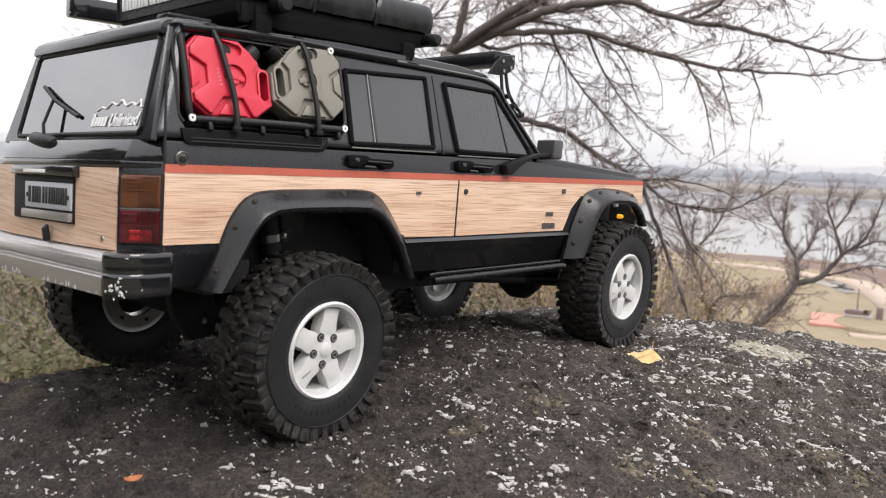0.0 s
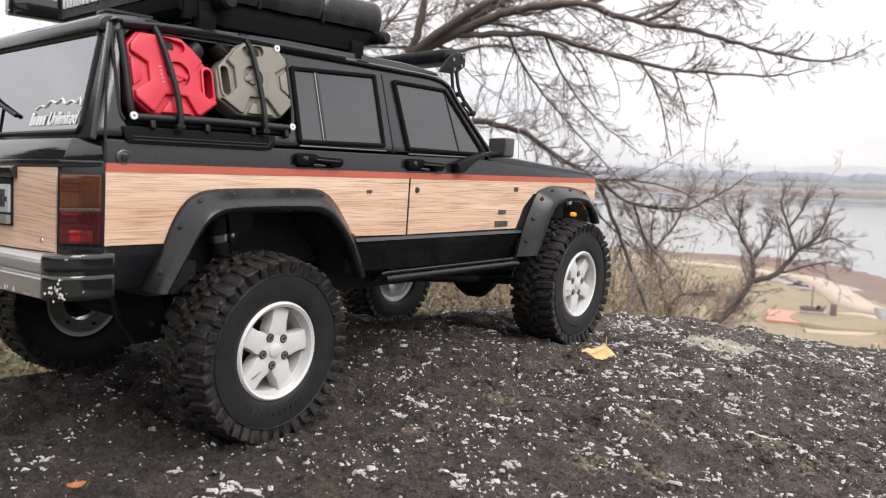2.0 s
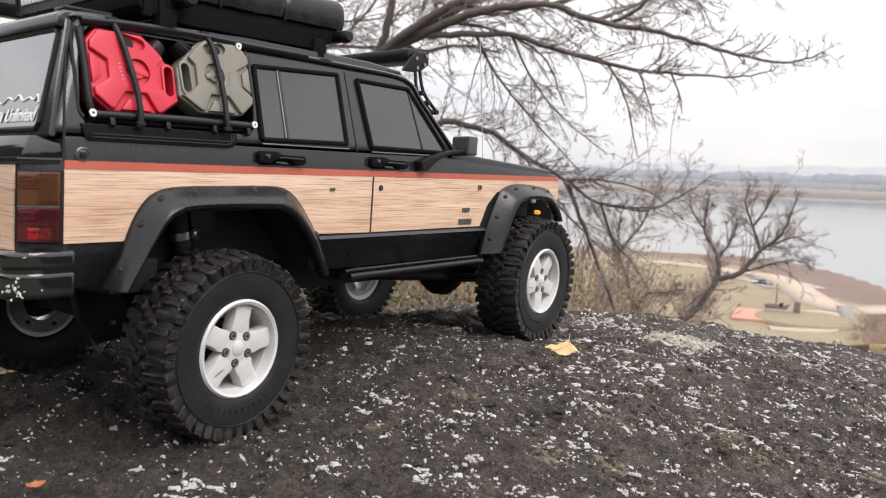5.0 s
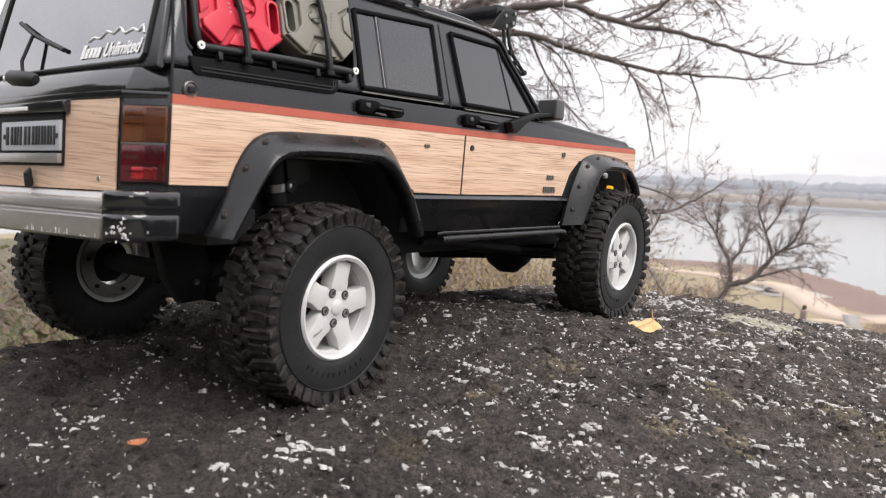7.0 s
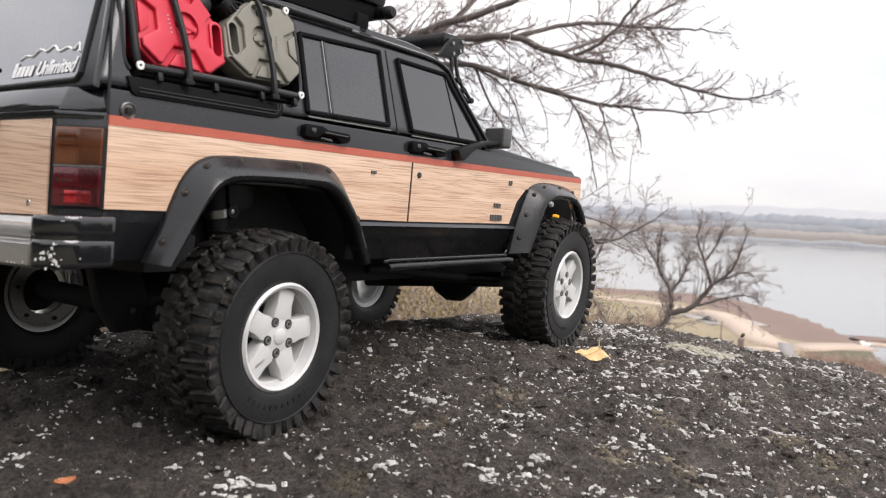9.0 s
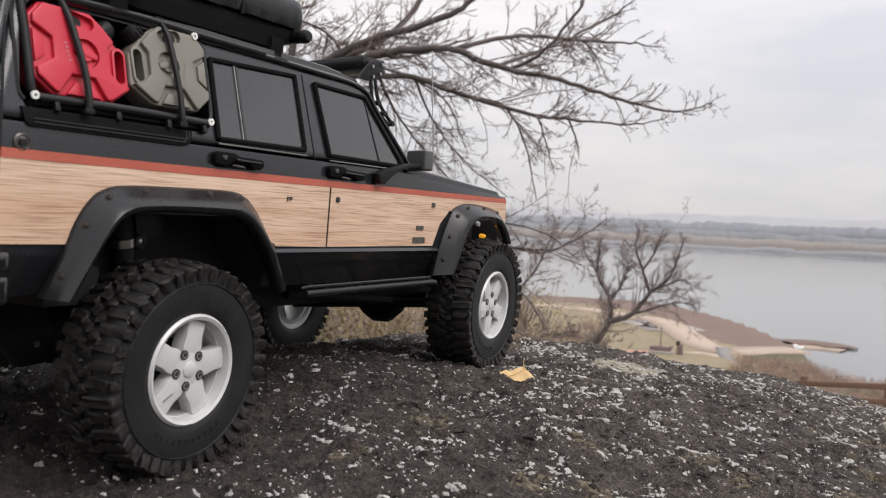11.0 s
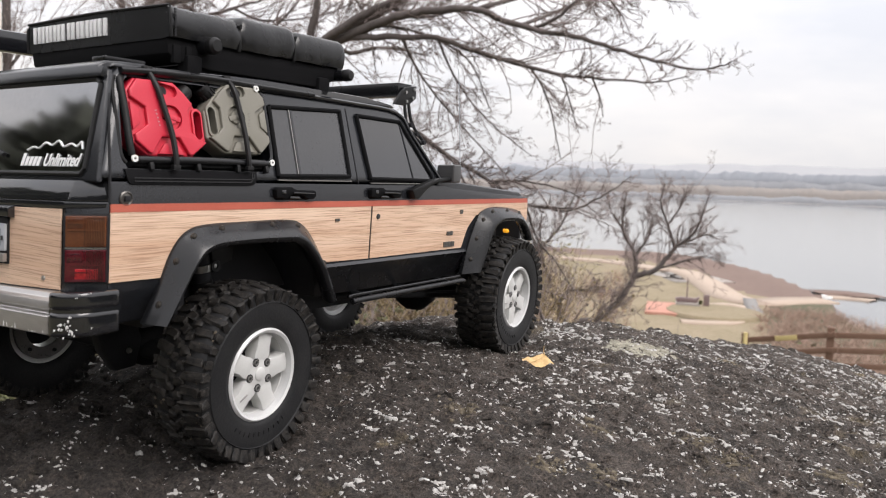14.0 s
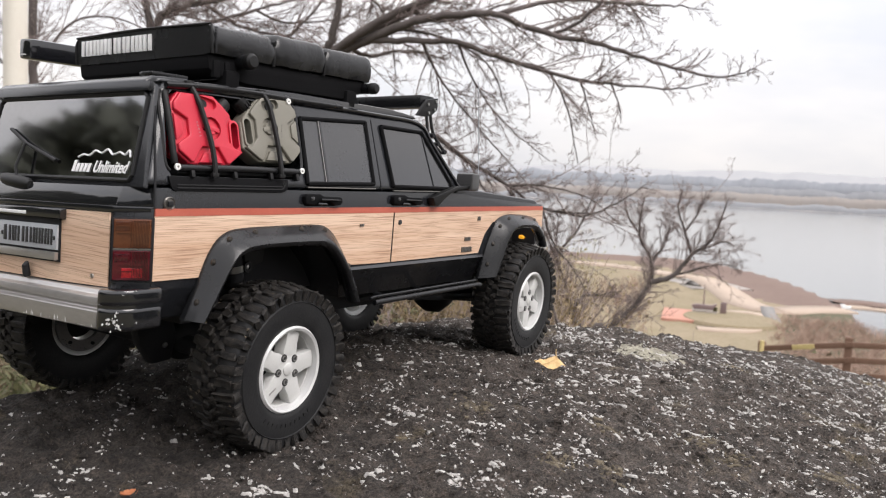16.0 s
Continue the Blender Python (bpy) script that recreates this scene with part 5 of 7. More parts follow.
    part("sidewall_marks", marks, RUBBER, wheel, "raised unreadable sidewall marks")
    return wheel


first = build_wheel()
for k, (x, y, z) in enumerate(HUBS):
    at = Matrix.Translation((x, y, z)) @ Matrix.Rotation(radians(TOE + (0 if y < 0 else 180)), 4, "Z") @ Matrix.Rotation(radians((0, 31, 10, 50)[k]), 4, "Y")
    w = first if k == 0 else copy_thing(first, at)
    w.parent = truck
    w.matrix_basis = at
    if k == 3:
        for c in list(w.children):
            if c.name.split(".")[0] in ("beadlock_ring", "ring_screw", "back_plate"):
                bpy.data.objects.remove(c)

# running gear
for x, z, x_l, z_l in ((-0.004, 0.0, -0.0115, 0.006), (0.3035, 0.0128, 0.3015, 0.0)):
    ax = tube([(x, -0.082, z), (x_l, 0.092, z_l)], 0.0065, sides=14)
    axle = part("axle", ax, MATTE, truck, "black axle housing")
    big_end, lift = (0.82, 0.007) if x < 0.1 else (1.0, -0.003)
    part("differential", lathe([(0.0001, -0.021), (0.013 * big_end, -0.017), (0.0215 * big_end, -0.007), (0.0225 * big_end, 0.004), (0.0180 * big_end, 0.014), (0.0001, 0.019)], 20), MATTE, axle, "", Matrix.Translation((x + 0.004, -0.002, z + lift)))
    part("link", tube([(x + 0.004, -0.055, z - 0.004), (x + (0.10 if x < 0.1 else -0.10), -0.035, 0.016)], 0.0030), STRAP, truck, "black suspension link")
    part("link", tube([(x + 0.004, 0.060, z - 0.004), (x + (0.10 if x < 0.1 else -0.10), 0.040, 0.016)], 0.0030), STRAP, truck, "black suspension link")
part("chassis_rail", box(0.030, 0.34, -0.046, -0.036, 0.016, 0.032, 0.001), MATTE, truck)
part("chassis_rail", box(0.030, 0.34, 0.040, 0.050, 0.016, 0.032, 0.001), MATTE, truck)
part("arch_liner", box(0.300, 0.352, -0.0600, 0.0560, 0.0560, 0.0965, 0.002), MATTE, truck, "black inner wing")
part("front_bulkhead", box(0.3640, 0.3680, -0.0780, 0.0640, 0.0480, 0.0930, 0.001), MATTE, truck, "black panel inside the front wheel arch")
part("lamp_back", lathe([(0.0001, -0.0010), (0.0022, -0.0004), (0.0026, 0.002), (0.0001, 0.002)], 16), PLATE, truck, "", Matrix.Translation((0.3620, -0.0600, 0.0755)))
part("crossmember", box(-0.062, -0.034, -0.0800, 0.0740, 0.0300, 0.0480, 0.002), MATTE, truck, "black rear crossmember")
part("skid_plate", prism([(0.11, 0.020), (0.125, 0.014), (0.19, 0.014), (0.215, 0.020)], -0.030, 0.026, "y", 0.002), MATTE, truck, "black skid plate")
for y in (-0.058, 0.058):
    part("suspension_link", tube([(0.120, y, 0.0250), (0.150, y, 0.0245), (0.236, y, 0.0150)], 0.0028, sides=10), MATTE, truck, "black suspension link rod")
part("prop_shaft", tube([(0.012, -0.008, 0.002), (0.13, 0.0, 0.012)], 0.0035), STEEL, truck)
for s, y in ((-1, -0.071), (1, 0.078)):
    for x, zt in ((-0.020, 0.084), (0.290, 0.090)):
        shock = part("shock_absorber", tube([(x, y, zt), (x + 0.008, y * 0.97, zt - 0.036)], 0.0052, sides=16), MATTE, truck, "black and silver shock absorber")
        part("spring_collar", tube([(x + 0.0050, y * 0.983, zt - 0.0235), (x + 0.0058, y * 0.98, zt - 0.0275)], 0.0060, sides=16), STEEL, shock)
        part("lower_collar", tube([(x + 0.0072, y * 0.973, zt - 0.033), (x + 0.0080, y * 0.97, zt - 0.036)], 0.0058, sides=16), STRAP, shock)
        eye = part("mount_eye", lathe([(0.0014, 0.0), (0.0016, -0.0016), (0.0034, -0.0016), (0.0038, -0.0010), (0.0038, 0.0030), (0.0014, 0.0030)], 20, close=True), STRAP, shock, "", Matrix.Translation((x + 0.0115, y + s * 0.0030, zt - 0.0245)) @ pose(0, 0, 0, 0, 0, 0 if s < 0 else 180))
        part("eye_bolt", lathe([(0.0001, -0.0012), (0.0013, -0.0010), (0.0014, 0.0020), (0.0001, 0.0020)], 12), STEEL, eye)
        part("shaft", tube([(x + 0.008, y * 0.97, zt - 0.036), (x + 0.014, y * 0.96, zt - 0.076)], 0.0016), STEEL, shock)
part("shock_tower", prism([(-0.010, 0.058), (0.004, 0.062), (0.006, 0.076), (-0.002, 0.084), (-0.014, 0.080)], -0.075, -0.072, "y", 0.0008), STRAP, truck, "small shock mount plate")
part("tow_bracket", prism([(-0.050, 0.032), (-0.042, 0.006), (-0.032, -0.008), (-0.018, -0.007), (-0.014, 0.010), (-0.022, 0.032)], -0.0180, -0.0100, "y", 0.0015), MATTE, truck, "black chassis bracket above the axle")
part("bracket_screw", lathe([(0.0001, 0), (0.0019, 0), (0.0017, -0.001), (0.0008, -0.0006), (0.0001, -0.0006)], 14), STEEL, truck, "", Matrix.Translation((-0.0240, -0.0184, 0.0040)))
part("marker_lamp", lathe([(0.0001, -0.0026), (0.0013, -0.0020), (0.0020, 0), (0.0018, 0.003), (0.0001, 0.004)], 18), LAMP, truck, "lit amber marker bulb in the wheel arch", Matrix.Translation((0.3598, -0.0664, 0.0650)))

for s in (-1, 1):
    y = flank(s, 0.008)
    step = part("side_step", tube([(0.087, y, 0.0300), (0.094, y, 0.0303), (0.222, y, 0.0318), (0.228, y, 0.0312)], 0.0021, 0.0021, sides=12), PLASTIC, truck, "black tubular side step with two rails")
    part("inner_tube", tube([(0.085, y - s * 0.0022, 0.0332), (0.091, y - s * 0.0022, 0.0338), (0.224, y - s * 0.0022, 0.0352)], 0.0011, sides=8), PLASTIC, step)
    for x in (0.108, 0.158, 0.212):
        part("bracket", tube([(x, y, 0.0310), (x, y - s * 0.020, 0.0330)], 0.0020, sides=8), PLASTIC, step)
    my = flank(s, -0.0085, 0.117)
    mirror = part("door_mirror", box(0.2005, 0.2120, min(my + s * 0.0035, my + s * 0.0195), max(my + s * 0.0035, my + s * 0.0195), 0.1105, 0.1245, 0.0018, seg=3), MIRRORBACK, truck, "square black door mirror")
    part("mirror_arm", prism([(0.1510, 0.1046), (0.1545, 0.0984), (0.1585, 0.0978), (0.1665, 0.1036), (0.1760, 0.1086), (0.1860, 0.1108), (0.2030, 0.1125), (0.2030, 0.1148), (0.1840, 0.1136), (0.1700, 0.1102)], flank(s, 0.0), flank(s, 0.0065), "y", 0.0010), STRAP, mirror, "black triangular mirror bracket")
ant = part("antenna", tube([(0.2640, -0.070, 0.1060), (0.2560, -0.070, 0.1560)], 0.00030, sides=6), PLATE, truck, "thin whip antenna with a white sleeve")
part("sleeve", tube([(0.2560, -0.070, 0.1560), (0.2520, -0.070, 0.1800)], 0.00042, sides=8), PLATE, ant)
part("tip", tube([(0.2520, -0.070, 0.1800), (0.2475, -0.070, 0.2040)], 0.0003, sides=6), PLATE, ant)
part("antenna_base", tube([(0.2640, -0.070, 0.1040), (0.2636, -0.070, 0.1080)], 0.0018), STRAP, ant)

# roof rack and lamp bar
for x in (-0.030, 0.0765):
    part("rack_bar", tube([(x, -0.074, 0.1738), (x, 0.074, 0.1738)], 0.0028, sides=12), PLASTIC, truck, "black roof rack bar")
    for y in (-0.072, 0.071):
        part("rack_foot", box(x - 0.0055, x + 0.0055, y - 0.0045, y + 0.0045, 0.1640, 0.1778, 0.0026), SEAL, truck, "black roof rack foot")
lampbar = part("light_bar", box(0.1600, 0.1785, -0.074, 0.074, 0.1745, 0.1840, 0.0016), PLASTIC, truck, "black roof light bar above the windscreen")
for y, out in ((-0.0765, -1), (0.0765, 1)):
    part("bar_bracket", prism([(0.1520, 0.1672), (0.1600, 0.1768), (0.1645, 0.1805), (0.1785, 0.1829), (0.1788, 0.1735), (0.1720, 0.1690), (0.1655, 0.1672)], y - 0.0012, y + 0.0012, "y", 0.0006), STRAP, lampbar, "drilled black bracket")
    for x0, x1, x2, z1 in ((0.1655, 0.1668, 0.1780, 0.1515), (0.1705, 0.1725, 0.1835, 0.1540)):
        part("bar_strut", tube([(x0, y, 0.1705), (x1, y + out * 0.0035, z1), (x2, y + out * 0.0088, 0.1396)], 0.0012, sides=8, steps=3), STRAP, lampbar, "thin black brace")
    for x, z, d in ((0.1690, 0.1530, 0.0045), (0.1740, 0.1465, 0.0065), (0.1805, 0.1405, 0.0088)):
        part("strut_bolt", tube([(x, y + out * (d - 0.0022), z), (x, y + out * (d + 0.0022), z)], 0.0018, sides=10), MATTE, lampbar)
    for x, z in ((0.1650, 0.1770), (0.1755, 0.1800), (0.1740, 0.1735), (0.1665, 0.1705)):
        part("bracket_screw", lathe([(0.0001, 0.0012), (0.0012, 0.0012), (0.0012, -0.0018), (0.0001, -0.0018)], 10), STEEL, lampbar, "", Matrix.Translation((x, y - 0.0004, z)))

# ---- side carrier with its two cans ----


def slab(outline, lift, thick, b=0.0, bm=None, seg=2):
    """A piece on the leaning upper side: (x, up the slope), lifted outwards."""
    return prism(outline, -lift - thick, -lift, "y", b, bm, SIDEPLANE, seg)


def sp(x, u, out):
    return SIDEPLANE @ Vector((x, -out, u))


carrier = part("carrier_frame", tube([sp(-0.0775, 0.0114, 0.0010), sp(-0.0330, 0.0118, 0.0022), sp(0.0130, 0.0118, 0.0012)], 0.0022, sides=12, steps=3), PLASTIC, truck, "black tubular side carrier for two cans")
part("tube", tube([sp(-0.0772, 0.0548, -0.002), sp(-0.0798, 0.0520, 0.0), sp(-0.0796, 0.0373, 0.0005), sp(-0.0796, 0.0200, 0.0005), sp(-0.0790, 0.0142, 0.0)], 0.0019, sides=12, steps=4), STRAP, carrier)
part("tube", tube([sp(-0.0815, 0.0550, -0.0015), sp(-0.0842, 0.0500, -0.0005), sp(-0.0846, 0.0330, -0.0005), sp(-0.0848, 0.0150, -0.0005), sp(-0.0830, 0.0100, 0.0)], 0.0010, sides=10, steps=4), STRAP, carrier)
part("tube", tube([sp(-0.0790, 0.0575, 0.001), sp(-0.0539, 0.0588, 0.0018), sp(-0.0193, 0.0595, 0.0018), sp(0.0153, 0.0588, 0.0018), (0.0620, flank(-1, 0.0018, 0.1648), 0.1648)], 0.0019, sides=10, steps=3), PLASTIC, carrier)
part("tube", tube([sp(0.0165, 0.0560, -0.001), sp(0.0178, 0.0500, 0.0), sp(0.0178, 0.0200, 0.0), sp(0.0150, 0.0126, 0.001)], 0.0014, sides=10, steps=3), PLASTIC, carrier)
part("tray", slab([(-0.078, 0.0088), (0.012, 0.0088), (0.012, 0.0122), (-0.078, 0.0122)], -0.0135, 0.0135, 0.0006), MATTE, carrier)
for x in (-0.070, -0.040, -0.012, 0.010):
    part("tray_hook", slab([(x - 0.0012, 0.0060), (x + 0.0012, 0.0060), (x + 0.0012, 0.0100), (x - 0.0012, 0.0100)], 0.0002, 0.0030, 0.0005), STRAP, carrier)
part("pillar_seam", tube([(-0.0862, flank(-1, 0.0002, 0.160), 0.160), (-0.0925, flank(-1, 0.0002, 0.115), 0.115), (-0.0935, RIGHT - 0.0002, 0.0980)], 0.0007, sides=6), MATTE, truck)
part("roof_clamp", box(-0.082, -0.058, -0.071, -0.060, 0.1690, 0.1712, 0.0008), PLASTIC, truck, "flat black clamp plate on the roof")
for x, u, out in ((-0.0792, 0.0118, 0.0022), (0.0140, 0.0120, 0.0034), (0.0100, 0.0566, 0.0036)):
    part("washer", lathe([(0.0007, 0.0005), (0.0018, 0.0005), (0.0018, -0.0006), (0.0007, -0.0006)], 18, close=True), WASHER, carrier, "small white washer", Matrix.Translation(sp(x, u, out)))


def can(name_label, material, x0, u0, flip):
    """A flat moulded fuel can: cut corners, a raised cross, a sunk knob, a slot handle and a grip hollow."""
    thing = new("fuel_can")
    base = sp(x0, u0, 0.0)
    thing.matrix_world = TRUCK @ Matrix.Translation((0, 0, -ROLL * (base.y - RIGHT))) @ Matrix.Translation(base) @ Matrix.Rotation(-math.atan(LEAN_IN), 4, "X")
    tagged(thing, name_label, "fuel can", group="fuel cans on the side carrier")
    fx = -1 if flip else 1
    hx, hz = 0.0012, 0.0207

    def flat(points, near, far, b=0.0, seg=2):
        return prism([(x * fx, z) for x, z in points], near, far, "y", b, seg=seg)

    def pill(x, z, half, r, tilt=0.0):
        ring = []
        for k in range(20):
            t = 2 * math.pi * (k + 0.5) / 20
            u, v = r * math.cos(t), r * math.sin(t) + math.copysign(half, math.sin(t))
            ring.append((x + u * math.cos(tilt) - v * math.sin(tilt), z + u * math.sin(tilt) + v * math.cos(tilt)))
        return ring

    shell = [(-0.0234, 0.0340), (-0.0178, 0.0403), (0.0053, 0.0402), (0.0114, 0.0353), (0.0229, 0.0231), (0.0234, 0.0078), (0.0120, 0.0), (-0.0154, 0.0002), (-0.0232, 0.0067)]
    slot = pill(0.0184, 0.0177, 0.0052, 0.0025, -0.03)
    part("can_body", carve(flat(shell, -0.0008, 0.0100, 0.0012, 3), [flat(slot, -0.01, 0.02)]), [material], thing)
    cross = [(-0.0224, 0.0335), (-0.0173, 0.0394), (0.0050, 0.0393), (0.0108, 0.0346), (0.0162, 0.0288), (0.0122, 0.0252), (0.0122, 0.0142), (0.0172, 0.0096), (0.0224, 0.0082), (0.0117, 0.0009), (0.0096, 0.0009), (0.0046, 0.0100), (-0.0066, 0.0100), (-0.0134, 0.0011), (-0.0150, 0.0011), (-0.0223, 0.0072), (-0.0226, 0.0108), (-0.0142, 0.0160), (-0.0142, 0.0250), (-0.0226, 0.0296)]
    disc = [(hx + 0.0064 * math.cos(2 * math.pi * k / 32), hz + 0.0064 * math.sin(2 * math.pi * k / 32)) for k in range(32)]
    grip = pill(-0.0006, 0.0352, 0.0042, 0.0030, radians(80))
    part("raised_cross", carve(flat(cross, -0.0030, 0.0, 0.0009, 3), [flat(disc, -0.01, 0.02), flat(grip, -0.01, 0.02)]), [material], thing)
    part("side_panel", flat([(-0.0228, 0.0130), (-0.0178, 0.0166), (-0.0178, 0.0240), (-0.0228, 0.0276)], -0.0020, 0.0, 0.0008), material, thing)
    part("foot_panel", flat([(-0.0100, 0.0009), (-0.0052, 0.0068), (0.0030, 0.0068), (0.0070, 0.0009)], -0.0024, 0.0, 0.0008), material, thing)
    # A black plate stands in for the shade inside the grip hollow.
    part("grip_shade", flat(pill(-0.0022, 0.0350, 0.0012, 0.0024, radians(80)), -0.0011, 0.0), MATTE, thing, "black plate painting the shade in the hollow under the handle")
    rim = carve(flat(pill(0.0184, 0.0177, 0.0056, 0.0036, -0.03), -0.0020, 0.0, 0.0006), [flat(slot, -0.01, 0.02)])
    part("slot_rim", rim, [material], thing)
    hub = Matrix.Translation((hx * fx, 0, hz))
    part("hub_dish", lathe([(0.0001, -0.0012), (0.0062, -0.0012), (0.0062, -0.0004), (0.0001, -0.0004)], 28), material, thing, "", hub)
    part("knob", box(-0.0056, 0.0056, -0.0030, -0.0010, -0.0014, 0.0014, 0.0006, lathe([(0.0001, -0.0026), (0.0034, -0.0026), (0.0040, -0.0010), (0.0001, -0.0010)], 24)), material, thing, "", hub @ pose(0, 0, 0, 0, 12 * fx, 0))
    part("knob_bolt", lathe([(0.0001, -0.0032), (0.0015, -0.0032), (0.0018, -0.0010), (0.0001, -0.0010)], 14), MATTE, thing, "", hub @ Matrix.Translation((-0.0034 * fx, 0, 0.0006)))
    cp = Matrix.Translation((0.0150 * fx, 0.0045, 0.0352)) @ pose(0, 0, 0, 0, 48 * fx, 0)
    part("neck", tube([(0, 0, -0.0060), (0, 0, -0.0010)], 0.0040, sides=14), STRAP, thing, "", cp)
    ribbed = lathe([(0.0001, -0.0012), (0.0046, -0.0012), (0.0048, 0.0040), (0.0042, 0.0048), (0.0001, 0.0048)], 20, m=Matrix.Rotation(radians(90), 4, "X"))
    for k in range(14):
        a = 2 * math.pi * k / 14
        box(0.0044, 0.0052, -0.0004, 0.0004, -0.0042, 0.0010, 0.0, ribbed, Matrix.Rotation(a, 4, "Z"))
    part("screw_cap", ribbed, STRAP, thing, "black ribbed screw cap", cp)
    for k in range(5):
        part("faded_mark", box(-0.0005, 0.0005, -0.0032, -0.0029, -0.0002, 0.0002, 0), BUMPER if not flip else BADGE, thing, "thin faded mark", Matrix.Translation(((-0.0086 + 0.0003 * k) * fx, 0, 0.0235 - 0.0019 * k)) @ pose(0, 0, 0, 0, 14 * (k % 3 - 1), 0))
    return thing


can("red plastic fuel can strapped in the side carrier", RED, -0.0545, 0.0138, False)
can("olive grey plastic fuel can strapped in the side carrier", GREY, -0.0068, 0.0172, True)
for rows in (((-0.0632, 0.0605), (-0.0614, 0.0500), (-0.0600, 0.0423), (-0.0570, 0.0252), (-0.0562, 0.0121), (-0.0566, 0.0072)), ((-0.0097, 0.0615), (-0.0085, 0.0540), (-0.0074, 0.0458), (-0.0058, 0.0269), (-0.0055, 0.0126), (-0.0054, 0.0079))):
    line = [sp(x, u, out) for (x, u), out in zip(rows, (0.0010, 0.0044, 0.0050, 0.0054, 0.0050, 0.0042))]
    line = [TRUCK @ Vector((p.x, p.y, p.z - ROLL * (p.y - RIGHT))) for p in smooth_path(line, 5)]
    band = mesh_object("strap", tube(line, 0.0015, sides=8), STRAP)
    tagged(band, "black rubber strap pulled over a fuel can", "strap", group="straps over the fuel cans")
    for k, size in ((0, 0.0026), (len(line) - 1, 0.0022)):
        part("strap_end", box(-size, size, -0.0014, 0.0014, -0.0012, 0.0012, 0.0005), STRAP, band, "", Matrix.Translation(line[k]) @ pose(0, 0, 0, 0, 0, 46))
# ---- roof tent in its cover ----
tent = new("roof_tent")
tent.matrix_world = TRUCK @ Matrix.Translation((0.0252, -0.012, 0.1702 - ROLL * (-0.012 - RIGHT))) @ Matrix.Rotation(-math.atan(ROLL), 4, "X")
tagged(tent, "folded roof tent in a black vinyl cover on the rack", "roof tent")


def cover_section(x0, x1, lo, hi, sag0, sag1, seed):
    """A stuffed vinyl section: flat sides, soft upper edges, dipping towards its seams."""
    y0, y1 = -0.0655, 0.0660
    one = bmesh.new()
    nx, around = 22, []
    lower = [(y0 + 0.006, lo + 0.0005), (y0 + 0.001, lo + 0.0012), (y0 - 0.0004, lo + 0.005)]
    upper = [(y0 - 0.0008, hi - 0.0060), (y0 + 0.0004, hi - 0.0022), (y0 + 0.0030, hi - 0.0002), (y0 + 0.010, hi + 0.0005), (y0 + 0.024, hi + 0.0009), (y0 + 0.045, hi + 0.0010)]
    half = lower + [(y0 - 0.0012, (lo + hi) / 2)] + upper
    around = half + [(y1 + y0 - y, z) for y, z in half[::-1]]
    rings = []
    for i in range(nx + 1):
        t = i / nx
        pinch = sag0 * max(0.0, 1 - t / 0.09) ** 2 + sag1 * max(0.0, 1 - (1 - t) / 0.09) ** 2
        ring = []
        for y, z in around:
            k = (z - lo) / (hi - lo)
            mid = (y0 + y1) / 2
            p = Vector((x0 + (x1 - x0) * t, mid + (y - mid) * (1 - 0.30 * pinch * 20), z - pinch * k))
            q = p * 46 + Vector((seed, 0, 0))
            p += Vector((0, noise.noise(q) * 0.0008, noise.noise(q + Vector((0, 7, 0))) * 0.0008)) + Vector((0, 1, 1)) * (0.0004 * noise.noise(q * 3.1))
            ring.append(one.verts.new(p))
        rings.append(ring)
    for a, b2 in zip(rings, rings[1:]):
        for k in range(len(a)):
            j = (k + 1) % len(a)
            one.faces.new((a[k], a[j], b2[j], b2[k]))
    one.faces.new(rings[0])
    one.faces.new(rings[-1][::-1])
    bevel(one, 0.0028, 4, 50)
    return one


for x0, x1, hi, s0, s1 in ((-0.0725, -0.0230, 0.0318, 0.0, 0.0024), (-0.0226, 0.0225, 0.0342, 0.0030, 0.0034), (0.0229, 0.0700, 0.0326, 0.0030, 0.0016)):
    part("cover", cover_section(x0, x1, 0.0142, hi, s0, s1, x0 * 900), CANVAS, tent, "creased black vinyl cover section", smooth=50)
for x, zz in ((-0.0228, 0.0302), (0.0227, 0.0304)):
    part("seam", tube([(x, -0.0640, 0.0140), (x, -0.0648, 0.0200), (x, -0.0640, zz - 0.004), (x, -0.060, zz - 0.0012), (x, 0.0, zz), (x, 0.060, zz - 0.0012), (x, 0.0645, 0.0200), (x, 0.0640, 0.0140)], 0.0011, sides=6, steps=3), STRAP, tent, "sunk seam between two cover sections")
for y in (-0.0664, 0.0668):
    part("piping", tube([(-0.0722, y, 0.0150), (-0.0727, y, 0.0220), (-0.0725, y * 0.995, 0.0280), (-0.0715, y * 0.97, 0.0312)], 0.0007, sides=6, steps=3), STRAP, tent, "stitched piping down the cover corner")
stitch = bmesh.new()
for k in range(10):
    box(-0.0006, 0.0006, -0.0004, 0.0004, -0.0005, 0.0005, 0.0, stitch, Matrix.Translation((-0.0702, -0.0668, 0.0160 + 0.0015 * k)))
part("stitches", stitch, MATTE, tent)
part("piping", tube([(-0.0728, -0.0650, 0.0316), (-0.0730, 0.0, 0.0328), (-0.0728, 0.0655, 0.0316)], 0.0007, sides=6, steps=3), STRAP, tent)
part("skirt", prism([(-0.0720, 0.0150), (-0.0712, 0.0070), (-0.0670, 0.0040), (-0.0420, 0.0010), (0.0480, 0.0010), (0.0660, 0.0080), (0.0680, 0.0150)], -0.0620, 0.0640, "y", 0.0015), SEAL, tent, "dark underside of the folded tent")
